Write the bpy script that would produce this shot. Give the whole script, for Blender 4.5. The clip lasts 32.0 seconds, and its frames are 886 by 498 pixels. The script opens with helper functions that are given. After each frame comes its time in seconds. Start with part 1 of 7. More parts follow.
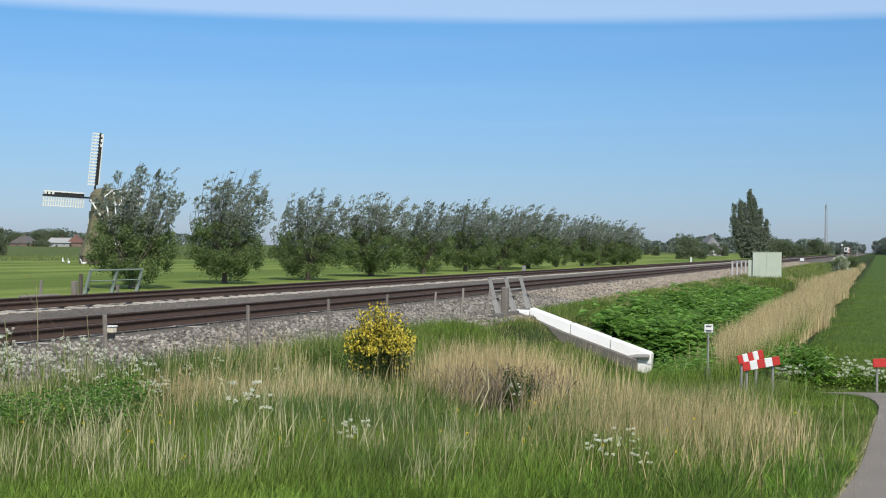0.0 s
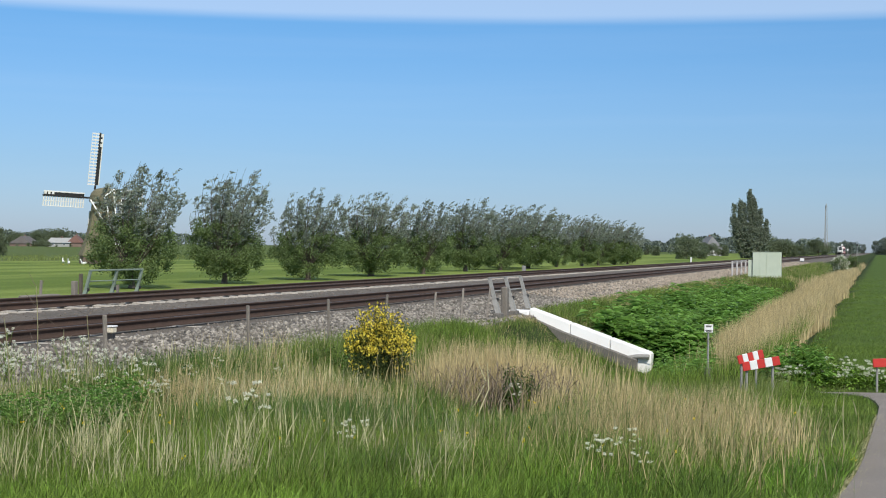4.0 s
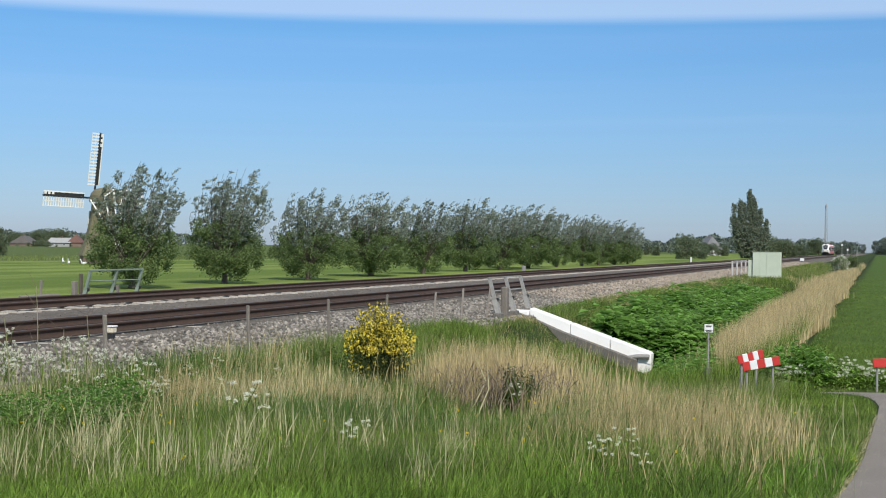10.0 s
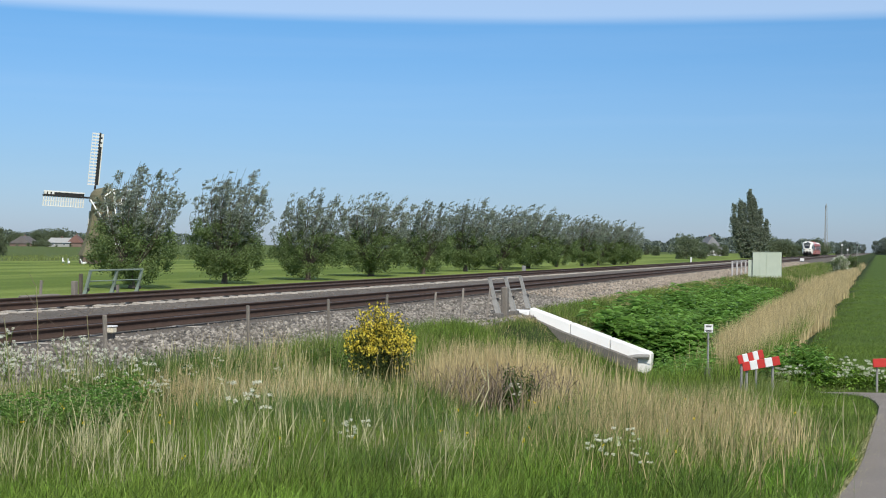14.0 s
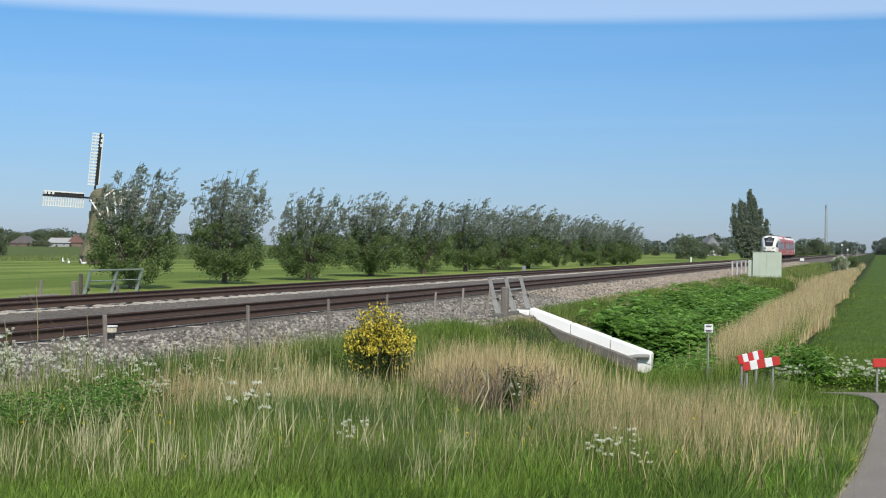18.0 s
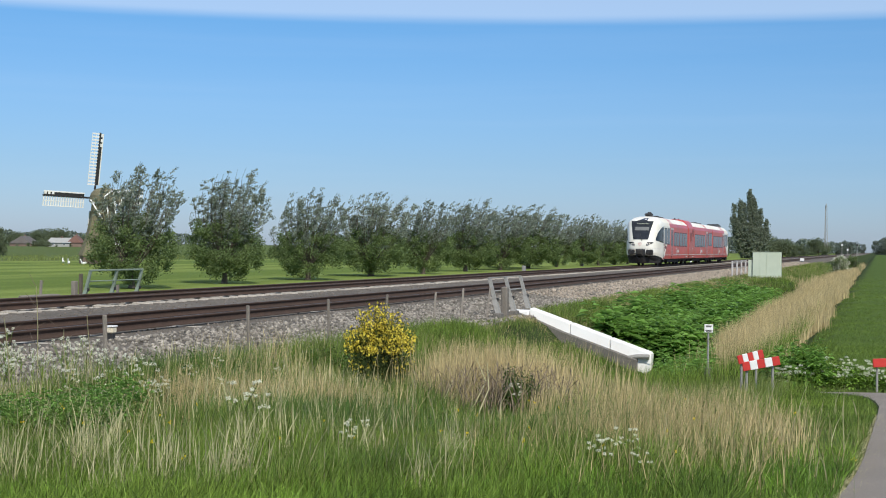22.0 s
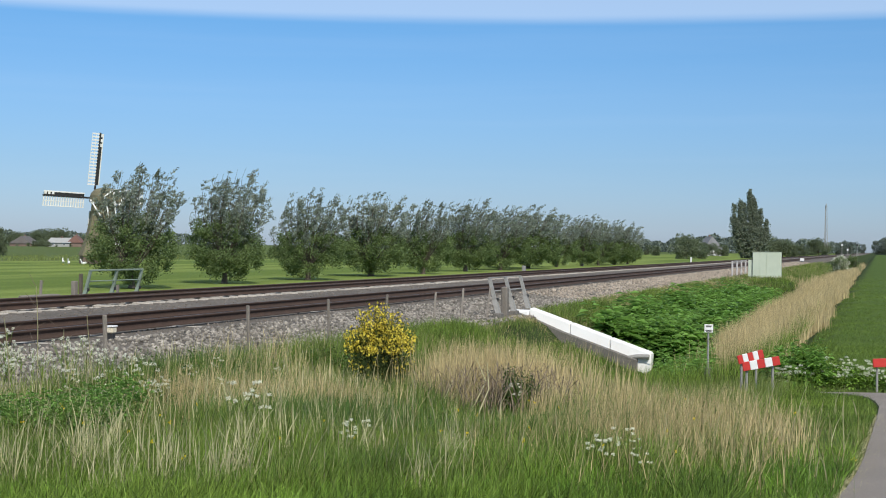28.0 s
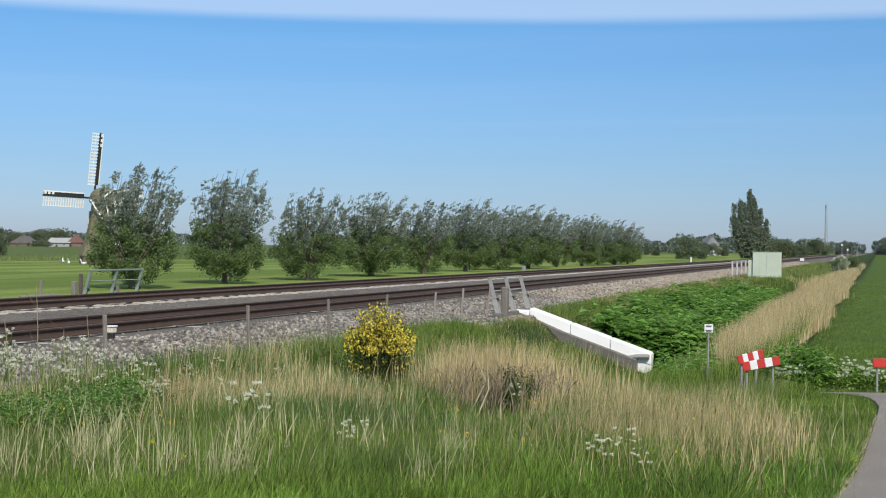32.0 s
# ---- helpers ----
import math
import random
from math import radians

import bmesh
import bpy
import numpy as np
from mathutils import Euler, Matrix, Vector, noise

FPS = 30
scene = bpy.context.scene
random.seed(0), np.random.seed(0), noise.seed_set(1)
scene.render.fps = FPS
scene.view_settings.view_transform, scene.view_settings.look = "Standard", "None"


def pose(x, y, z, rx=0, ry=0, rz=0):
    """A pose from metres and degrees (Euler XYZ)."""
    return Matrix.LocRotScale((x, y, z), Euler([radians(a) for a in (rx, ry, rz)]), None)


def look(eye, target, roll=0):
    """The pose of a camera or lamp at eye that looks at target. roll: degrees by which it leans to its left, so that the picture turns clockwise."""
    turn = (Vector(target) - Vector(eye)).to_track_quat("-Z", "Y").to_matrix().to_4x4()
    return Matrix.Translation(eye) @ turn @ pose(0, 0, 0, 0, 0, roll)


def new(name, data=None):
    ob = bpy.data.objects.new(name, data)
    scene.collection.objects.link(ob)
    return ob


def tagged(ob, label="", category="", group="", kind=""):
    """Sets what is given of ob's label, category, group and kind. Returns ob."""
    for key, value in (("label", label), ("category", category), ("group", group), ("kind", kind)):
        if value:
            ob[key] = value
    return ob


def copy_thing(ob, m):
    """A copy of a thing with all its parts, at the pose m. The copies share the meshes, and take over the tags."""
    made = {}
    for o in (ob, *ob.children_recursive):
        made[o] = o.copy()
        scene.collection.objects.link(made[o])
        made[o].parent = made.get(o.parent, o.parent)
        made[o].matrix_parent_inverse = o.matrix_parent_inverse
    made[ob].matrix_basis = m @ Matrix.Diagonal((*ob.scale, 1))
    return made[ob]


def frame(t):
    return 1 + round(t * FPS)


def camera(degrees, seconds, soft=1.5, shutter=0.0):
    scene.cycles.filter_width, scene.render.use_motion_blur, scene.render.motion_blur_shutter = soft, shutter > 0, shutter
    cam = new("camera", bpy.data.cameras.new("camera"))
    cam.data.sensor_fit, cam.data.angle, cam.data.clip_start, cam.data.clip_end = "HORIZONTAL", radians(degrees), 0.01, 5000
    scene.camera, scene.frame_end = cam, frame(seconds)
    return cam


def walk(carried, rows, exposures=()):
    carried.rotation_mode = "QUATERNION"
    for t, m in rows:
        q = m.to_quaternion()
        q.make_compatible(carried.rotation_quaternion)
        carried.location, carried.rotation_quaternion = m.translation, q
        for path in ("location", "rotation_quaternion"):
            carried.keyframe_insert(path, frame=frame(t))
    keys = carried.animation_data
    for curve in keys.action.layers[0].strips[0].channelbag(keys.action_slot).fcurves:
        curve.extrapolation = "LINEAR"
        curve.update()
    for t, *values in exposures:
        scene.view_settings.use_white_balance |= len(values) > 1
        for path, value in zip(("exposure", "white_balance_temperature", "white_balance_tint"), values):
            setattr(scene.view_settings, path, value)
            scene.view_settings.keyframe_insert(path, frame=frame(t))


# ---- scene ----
# Plan: x runs along the railway, y away across it, z = 0 at the rail head.
cam = camera(36.056, 32.0, soft=1.05)
EYE = Vector((0.0, 0.0, 1.344))
YAW, PITCH = radians(17.719), radians(-0.1017)
FWD = Vector((math.cos(YAW) * math.cos(PITCH), math.sin(YAW) * math.cos(PITCH), math.sin(PITCH)))
STAND = look(EYE, EYE + FWD, 0.751)
walk(cam, [(0.0, STAND), (32.0, STAND)])

# ---- light ----
SUN_DIR = Vector((-0.80, -0.60, 0.98)).normalized()
SUN_EL = math.asin(SUN_DIR.z)
SUN_AZ = math.atan2(SUN_DIR.x, SUN_DIR.y)

world = bpy.data.worlds.new("sky")
scene.world = world
world.use_nodes = True
wn, wl = world.node_tree.nodes, world.node_tree.links
wn.clear()


def wnode(kind, **values):
    n = wn.new(kind)
    for key, value in values.items():
        n.inputs[key].default_value = value
    return n


sky = wn.new("ShaderNodeTexSky")
sky.sky_type = "NISHITA"
sky.sun_disc = False
sky.sun_elevation, sky.sun_rotation = SUN_EL, SUN_AZ
sky.altitude, sky.air_density, sky.dust_density, sky.ozone_density = 0.0, 1.0, 0.3, 3.0
wgeo = wn.new("ShaderNodeTexCoord")
wsep = wn.new("ShaderNodeSeparateXYZ")
wl.new(wgeo.outputs["Generated"], wsep.inputs[0])
# blue deepens with height above the horizon
wramp = wn.new("ShaderNodeValToRGB")
wl.new(wsep.outputs["Z"], wramp.inputs[0])
er = wramp.color_ramp.elements
er[0].position, er[0].color = 0.0, (0.535, 0.67, 1.07, 1)
er[1].position, er[1].color = 0.17, (0.53, 0.875, 1.165, 1)
mid = er.new(0.06)
mid.color = (0.55, 0.725, 1.025, 1)
high = er.new(0.11)
high.color = (0.585, 0.815, 1.095, 1)
wmul = wn.new("ShaderNodeMix")
wmul.data_type, wmul.blend_type = "RGBA", "MULTIPLY"
wmul.inputs["Factor"].default_value = 1.0
wl.new(sky.outputs[0], wmul.inputs["A"])
wl.new(wramp.outputs[0], wmul.inputs["B"])
# a sheet of thin high cloud, and faint streaks under it
wmap = wnode("ShaderNodeMapping", Scale=(1.2, 1.2, 26.0))
wl.new(wgeo.outputs["Generated"], wmap.inputs[0])
wnoise = wnode("ShaderNodeTexNoise", Scale=2.2, Detail=5.0, Roughness=0.55)
wl.new(wmap.outputs[0], wnoise.inputs["Vector"])
wedge = wn.new("ShaderNodeMapRange")
wedge.interpolation_type = "SMOOTHSTEP"
wadd = wn.new("ShaderNodeMath")
wadd.operation = "MULTIPLY_ADD"
wadd.inputs[1].default_value = 0.006
wl.new(wnoise.outputs[0], wadd.inputs[0])
wl.new(wsep.outputs["Z"], wadd.inputs[2])
wl.new(wadd.outputs[0], wedge.inputs[0])
wedge.inputs["From Min"].default_value, wedge.inputs["From Max"].default_value = 0.1625, 0.1715
wedge.inputs["To Min"].default_value, wedge.inputs["To Max"].default_value = 0.0, 0.36
wstreak = wn.new("ShaderNodeMapRange")
wl.new(wnoise.outputs[0], wstreak.inputs[0])
wstreak.inputs["From Min"].default_value, wstreak.inputs["From Max"].default_value = 0.5, 0.75
wstreak.inputs["To Min"].default_value, wstreak.inputs["To Max"].default_value = 0.0, 0.03
wmax = wn.new("ShaderNodeMath")
wmax.operation = "MAXIMUM"
wl.new(wedge.outputs[0], wmax.inputs[0])
wl.new(wstreak.outputs[0], wmax.inputs[1])
wcloud = wn.new("ShaderNodeMix")
wcloud.data_type = "RGBA"
wl.new(wmax.outputs[0], wcloud.inputs["Factor"])
wl.new(wmul.outputs["Result"], wcloud.inputs["A"])
wcloud.inputs["B"].default_value = (8.4, 9.3, 10.6, 1)
wbg = wnode("ShaderNodeBackground", Strength=0.10)
wl.new(wcloud.outputs["Result"], wbg.inputs["Color"])
wout = wn.new("ShaderNodeOutputWorld")
wl.new(wbg.outputs[0], wout.inputs[0])

sun_data = bpy.data.lights.new("sun", "SUN")
sun_data.energy, sun_data.angle, sun_data.color = 4.2, radians(0.5), (1.0, 0.95, 0.86)
sun = new("sun", sun_data)
sun.matrix_world = look(SUN_DIR * 50, (0, 0, 0))
scene.view_settings.exposure = 0.0


# ---- materials ----
def surface(name, colour, rough=0.8, second=None, scale=6.0, amount=0.5, fine=60.0, grain=0.25,
            bump=0.2, metal=0.0, island=0.0, objects=0.0, through_light=0.0, stretch=None, coat=0.0, gloss=0.5):
    """A surface of two colours mixed by large patches, with finer grain and relief."""
    m = bpy.data.materials.new(name)
    m.use_nodes = True
    n, l = m.node_tree.nodes, m.node_tree.links
    b = n["Principled BSDF"]
    b.inputs["Roughness"].default_value = rough
    b.inputs["Metallic"].default_value = metal
    b.inputs["Coat Weight"].default_value = coat
    b.inputs["Specular IOR Level"].default_value = gloss
    second = second or tuple(c * 0.6 for c in colour)
    tc = n.new("ShaderNodeTexCoord")
    vec = tc.outputs["Object"]
    if stretch:
        mp = n.new("ShaderNodeMapping")
        mp.inputs["Scale"].default_value = stretch
        l.new(vec, mp.inputs[0])
        vec = mp.outputs[0]
    big = n.new("ShaderNodeTexNoise")
    big.inputs["Scale"].default_value, big.inputs["Detail"].default_value = scale, 5.0
    l.new(vec, big.inputs["Vector"])
    small = n.new("ShaderNodeTexNoise")
    small.inputs["Scale"].default_value, small.inputs["Detail"].default_value = fine, 3.0
    l.new(vec, small.inputs["Vector"])
    mr = n.new("ShaderNodeMapRange")
    l.new(big.outputs[0], mr.inputs[0])
    mr.inputs["From Min"].default_value, mr.inputs["From Max"].default_value = 0.35, 0.65
    mr.inputs["To Min"].default_value, mr.inputs["To Max"].default_value = 0.0, amount
    mx = n.new("ShaderNodeMix")
    mx.data_type = "RGBA"
    mx.inputs["A"].default_value, mx.inputs["B"].default_value = (*colour, 1), (*second, 1)
    l.new(mr.outputs[0], mx.inputs["Factor"])
    col = mx.outputs["Result"]
    hv = n.new("ShaderNodeHueSaturation")
    l.new(col, hv.inputs["Color"])
    g = n.new("ShaderNodeMapRange")
    l.new(small.outputs[0], g.inputs[0])
    g.inputs["From Min"].default_value, g.inputs["From Max"].default_value = 0.3, 0.7
    g.inputs["To Min"].default_value, g.inputs["To Max"].default_value = 1 - grain, 1 + grain
    val = g.outputs[0]
    for weight, kind, out in ((island, "ShaderNodeNewGeometry", "Random Per Island"), (objects, "ShaderNodeObjectInfo", "Random")):
        if weight:
            src = n.new(kind)
            r = n.new("ShaderNodeMapRange")
            l.new(src.outputs[out], r.inputs[0])
            r.inputs["To Min"].default_value, r.inputs["To Max"].default_value = 1 - weight, 1 + weight
            mu = n.new("ShaderNodeMath")
            mu.operation = "MULTIPLY"
            l.new(val, mu.inputs[0])
            l.new(r.outputs[0], mu.inputs[1])
            val = mu.outputs[0]
    l.new(val, hv.inputs["Value"])
    l.new(hv.outputs[0], b.inputs["Base Color"])
    if bump:
        bp = n.new("ShaderNodeBump")
        bp.inputs["Strength"].default_value, bp.inputs["Distance"].default_value = bump, 0.02
        l.new(small.outputs[0], bp.inputs["Height"])
        l.new(bp.outputs[0], b.inputs["Normal"])
    if through_light:
        tr = n.new("ShaderNodeBsdfTranslucent")
        l.new(hv.outputs[0], tr.inputs["Color"])
        ms = n.new("ShaderNodeMixShader")
        ms.inputs[0].default_value = through_light
        l.new(b.outputs[0], ms.inputs[1])
        l.new(tr.outputs[0], ms.inputs[2])
        l.new(ms.outputs[0], n["Material Output"].inputs["Surface"])
    return m


def leaf(name, colour, second, island=0.35, rough=0.55, light=0.25, scale=0.7):
    return surface(name, colour, rough, second, scale=scale, amount=0.9, fine=14.0, grain=0.12, bump=0.0, island=island, through_light=light, gloss=0.2)


M_GRASS = leaf("grass_blades", (0.168, 0.245, 0.040), (0.085, 0.147, 0.026), island=0.7)
M_GRASS_PALE = leaf("pale_grass_blades", (0.225, 0.268, 0.080), (0.145, 0.190, 0.048))
M_FRESH = leaf("fresh_grass_blades", (0.168, 0.278, 0.038), (0.088, 0.175, 0.024), island=0.65)
# poplar colour is lifted and greyed to hold some distance haze
M_POPLAR = leaf("poplar_leaves", (0.25, 0.285, 0.205), (0.18, 0.215, 0.15), scale=0.25, light=0.45, island=0.2)
M_DRY = leaf("dry_reed_stalks", (0.57, 0.465, 0.245), (0.43, 0.35, 0.175), rough=0.7)
M_STALK = leaf("bleached_stalks", (0.54, 0.50, 0.29), (0.40, 0.375, 0.20), rough=0.7)
M_NETTLE = leaf("broad_weed_leaves", (0.20, 0.35, 0.075), (0.125, 0.25, 0.05), light=0.45)
M_HERB = leaf("dark_herb_leaves", (0.115, 0.20, 0.045), (0.075, 0.14, 0.032), light=0.35)
M_VERGE = leaf("mown_verge_blades", (0.140, 0.210, 0.042), (0.105, 0.165, 0.033), light=0.2)
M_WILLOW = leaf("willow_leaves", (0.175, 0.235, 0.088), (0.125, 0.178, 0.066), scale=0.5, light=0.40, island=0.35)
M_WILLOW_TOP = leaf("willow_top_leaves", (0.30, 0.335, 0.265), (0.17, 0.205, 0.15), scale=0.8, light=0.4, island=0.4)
# far leaves: air haze is mixed into these colours, paler and greyer with distance
M_TREE = leaf("haze_tinted_tree_leaves", (0.165, 0.198, 0.11), (0.118, 0.15, 0.085), scale=0.12, light=0.4)
M_TREE_HAZE = leaf("haze_tinted_wood_leaves", (0.165, 0.195, 0.155), (0.13, 0.16, 0.13), scale=0.05, light=0.35)
M_BROOM = leaf("broom_twigs", (0.075, 0.105, 0.03), (0.045, 0.06, 0.022))
M_BROOM_FLOWER = leaf("broom_flowers", (0.78, 0.65, 0.09), (0.66, 0.52, 0.06), island=0.25)
M_UMBEL = leaf("white_umbels", (0.86, 0.85, 0.70), (0.76, 0.76, 0.58), island=0.12, light=0.4)
M_YELLOW = leaf("yellow_petals", (0.80, 0.62, 0.03), (0.7, 0.5, 0.02), island=0.15)
M_BARK = surface("bark", (0.13, 0.105, 0.08), 0.95, (0.07, 0.055, 0.04), scale=3, fine=30, bump=0.6)
M_TWIG = leaf("grey_twigs", (0.27, 0.215, 0.155), (0.16, 0.13, 0.095), light=0.0, rough=0.9)
M_STONE = surface("ballast_stone", (0.27, 0.243, 0.203), 0.9, (0.135, 0.12, 0.098), scale=0.8, amount=0.7, fine=35, grain=0.3, bump=0.3, island=0.55)
M_BALLAST = surface("ballast_bed", (0.13, 0.11, 0.085), 0.95, (0.085, 0.07, 0.053), scale=0.7, amount=0.8, fine=24, grain=0.55, bump=0.9)
M_RAIL = surface("rusty_rail", (0.074, 0.043, 0.029), 0.85, (0.044, 0.029, 0.021), scale=4, fine=60, grain=0.35, bump=0.2, metal=0.15)
M_RAILHEAD = surface("worn_rail_head", (0.09, 0.075, 0.068), 0.5, (0.06, 0.05, 0.045), scale=2, fine=80, grain=0.15, bump=0.05, metal=0.3, stretch=(0.1, 3, 3))
M_SLEEPER = surface("sleeper_concrete", (0.42, 0.38, 0.32), 0.9, (0.26, 0.225, 0.18), scale=3, fine=40, objects=0.2, bump=0.3)
M_ASPHALT = surface("path_asphalt", (0.215, 0.185, 0.155), 0.9, (0.162, 0.14, 0.114), scale=1.2, fine=90, grain=0.3, bump=0.4)
M_CONCRETE_WHITE = surface("white_painted_concrete", (0.88, 0.87, 0.84), 0.75, (0.82, 0.80, 0.75), scale=2, amount=0.5, fine=40, grain=0.05, bump=0.15)
M_CONCRETE_GREY = surface("grey_concrete", (0.17, 0.155, 0.135), 0.95, (0.10, 0.095, 0.08), scale=3, fine=30, grain=0.25, bump=0.5)
M_WOOD_GREY = surface("silvered_wood", (0.24, 0.21, 0.175), 0.9, (0.15, 0.13, 0.105), scale=5, fine=30, grain=0.3, bump=0.4, stretch=(6, 6, 0.6), objects=0.15)
M_GALV = surface("galvanised_steel", (0.31, 0.30, 0.275), 0.6, (0.22, 0.21, 0.19), scale=6, fine=40, grain=0.15, metal=0.0, bump=0.05)
M_CABINET = surface("pale_green_paint", (0.53, 0.58, 0.455), 0.55, (0.46, 0.51, 0.39), scale=1.5, amount=0.6, fine=30, grain=0.05, bump=0.05)
M_WHITE = surface("white_paint", (0.80, 0.79, 0.76), 0.5, (0.70, 0.69, 0.65), scale=3, fine=30, grain=0.04, bump=0.05)
M_REDPAINT = surface("signal_red_paint", (0.55, 0.035, 0.025), 0.5, (0.45, 0.03, 0.025), scale=4, fine=40, grain=0.06, bump=0.05)
M_BLACK = surface("black_paint", (0.02, 0.02, 0.022), 0.6, (0.035, 0.033, 0.03), scale=4, fine=40, grain=0.1, bump=0.1)
M_THATCH = surface("thatch", (0.19, 0.165, 0.10), 0.95, (0.13, 0.125, 0.065), scale=1.2, fine=16, grain=0.35, bump=0.6, stretch=(3, 3, 0.5))
M_BRICK_FAR = surface("far_brick", (0.20, 0.14, 0.11), 0.9, (0.15, 0.105, 0.08), scale=1.5, fine=14, grain=0.25)
M_ROOF_GREY = surface("grey_roof", (0.20, 0.20, 0.205), 0.85, (0.14, 0.14, 0.145), scale=0.6, fine=8, grain=0.15)
M_ROOF_RED = surface("red_tile_roof", (0.17, 0.09, 0.07), 0.85, (0.13, 0.07, 0.055), scale=0.6, fine=8, grain=0.15)
M_GLASS_DARK = surface("tinted_glass", (0.020, 0.022, 0.026), 0.10, (0.036, 0.040, 0.045), scale=0.6, fine=3, grain=0.25, bump=0.0, gloss=0.42)


# ---- building helpers ----
def part(name, bm, material, parent=None, label="", at=None, smooth=False):
    """Links a bmesh as one mesh object under its thing or part."""
    me = bpy.data.meshes.new(name)
    bm.to_mesh(me)
    bm.free()
    return part_mesh(name, me, material, parent, label, at, smooth)


def part_mesh(name, me, material, parent=None, label="", at=None, smooth=False):
    for m in material if isinstance(material, (list, tuple)) else (material,):
        if m.name not in me.materials:
            me.materials.append(m)
    if smooth:
        me.polygons.foreach_set("use_smooth", [True] * len(me.polygons))
    ob = new(name, me)
    if at is not None:
        ob.matrix_basis = at
    if parent is not None:
        ob.parent = parent
    if label:
        ob["label"] = label
    return ob


def thing(name, label, category, at=None, group="", kind=""):
    ob = new(name)
    ob.empty_display_size = 0.2
    if at is not None:
        ob.matrix_basis = at
    return tagged(ob, label, category, group, kind)


def box(bm, x0, x1, y0, y1, z0, z1, bevel=0.0, m=None):
    """Adds a box, with softened edges, to a bmesh."""
    geo = bmesh.ops.create_cube(bm, size=1.0)
    vs = geo["verts"]
    for v in vs:
        v.co = Vector((x0 + (v.co.x + 0.5) * (x1 - x0), y0 + (v.co.y + 0.5) * (y1 - y0), z0 + (v.co.z + 0.5) * (z1 - z0)))
    if bevel:
        es = {e for v in vs for e in v.link_edges}
        r = bmesh.ops.bevel(bm, geom=list(es), offset=bevel, segments=1, affect="EDGES", clamp_overlap=True)
        vs = list({v for f in r["faces"] for v in f.verts} | {v for v in vs if v.is_valid})
    if m is not None:
        bmesh.ops.transform(bm, matrix=m, verts=vs)
    return vs


def tube(bm, p, q, r0, r1=None, sides=8):
    """Adds a tapered round bar from p to q."""
    p, q = Vector(p), Vector(q)
    r1 = r0 if r1 is None else r1
    d = q - p
    m = Matrix.Translation((p + q) / 2) @ d.to_track_quat("Z", "Y").to_matrix().to_4x4()
    return bmesh.ops.create_cone(bm, cap_ends=True, segments=sides, radius1=r0, radius2=r1, depth=d.length, matrix=m)["verts"]


def mesh_np(name, verts, faces, sizes=None):
    """A mesh from number arrays: verts (n, 3), faces (m, k) or a flat list with its sizes."""
    me = bpy.data.meshes.new(name)
    verts = np.asarray(verts, dtype=np.float32)
    me.vertices.add(len(verts))
    me.vertices.foreach_set("co", verts.ravel())
    if sizes is None:
        faces = np.asarray(faces, dtype=np.int32)
        sizes = np.full(len(faces), faces.shape[1], dtype=np.int32)
        faces = faces.ravel()
    starts = np.concatenate(([0], np.cumsum(sizes)[:-1])).astype(np.int32)
    me.loops.add(len(faces))
    me.loops.foreach_set("vertex_index", faces.astype(np.int32))
    me.polygons.add(len(sizes))
    me.polygons.foreach_set("loop_start", starts)
    me.update(calc_edges=True)
    me.validate()
    return me


def blades(rng, base, height, width, bend, heading, segs=3):
    """Curved tapering blades as arrays: base (n, 3), the rest (n,); heading is where they bend to."""
    n = len(base)
    yaw = rng.uniform(0, 2 * np.pi, n)
    side = np.stack([np.cos(yaw), np.sin(yaw), np.zeros(n)], 1)
    out = np.stack([np.cos(heading), np.sin(heading), np.zeros(n)], 1)
    rows = []
    for i in range(segs + 1):
        f = i / segs
        mid = base + out * (bend * height * f ** 1.8)[:, None]
        mid[:, 2] += height * f * (1 - 0.25 * np.minimum(bend, 1.0) * f)
        if i < segs:
            w = (width * (1 - 0.75 * f))[:, None] * 0.5
            rows += [mid - side * w, mid + side * w]
        else:
            rows.append(mid)
    k = 2 * segs + 1
    verts = np.stack(rows, 1).reshape(-1, 3)
    o = np.arange(n)[:, None] * k
    flat, sizes = [], []
    for i in range(segs - 1):
        flat.append(o + np.array([2 * i, 2 * i + 1, 2 * i + 3, 2 * i + 2]))
    quads = np.stack(flat, 1).reshape(-1, 4) if flat else np.zeros((0, 4), int)
    tri = o + np.array([2 * segs - 2, 2 * segs - 1, 2 * segs])
    faces = np.concatenate([quads.ravel(), tri.ravel()])
    sizes = np.concatenate([np.full(len(quads), 4), np.full(len(tri), 3)])
    return verts, faces, sizes


def leaves(rng, centre, length, width, up=0.3, droop=None):
    """Pointed four-cornered leaves round the given centres (n, 3), folded a little along the middle."""
    n = len(centre)
    d = rng.normal(size=(n, 3))
    d[:, 2] += up
    if droop is not None:
        d = d * 0.6 + droop
    d /= np.linalg.norm(d, axis=1)[:, None]
    s = np.cross(d, rng.normal(size=(n, 3)))
    s /= np.linalg.norm(s, axis=1)[:, None] + 1e-9
    nn = np.cross(d, s)
    length = np.broadcast_to(length, (n,))[:, None]
    width = np.broadcast_to(width, (n,))[:, None]
    a = centre - d * length / 2
    c = centre + d * length / 2
    b = centre + s * width / 2 + nn * width * 0.15
    e = centre - s * width / 2 + nn * width * 0.15
    verts = np.stack([a, b, c, e], 1).reshape(-1, 3)
    o = np.arange(n)[:, None] * 4
    faces = np.concatenate([o + np.array([0, 1, 2]), o + np.array([0, 2, 3])])
    return verts, faces


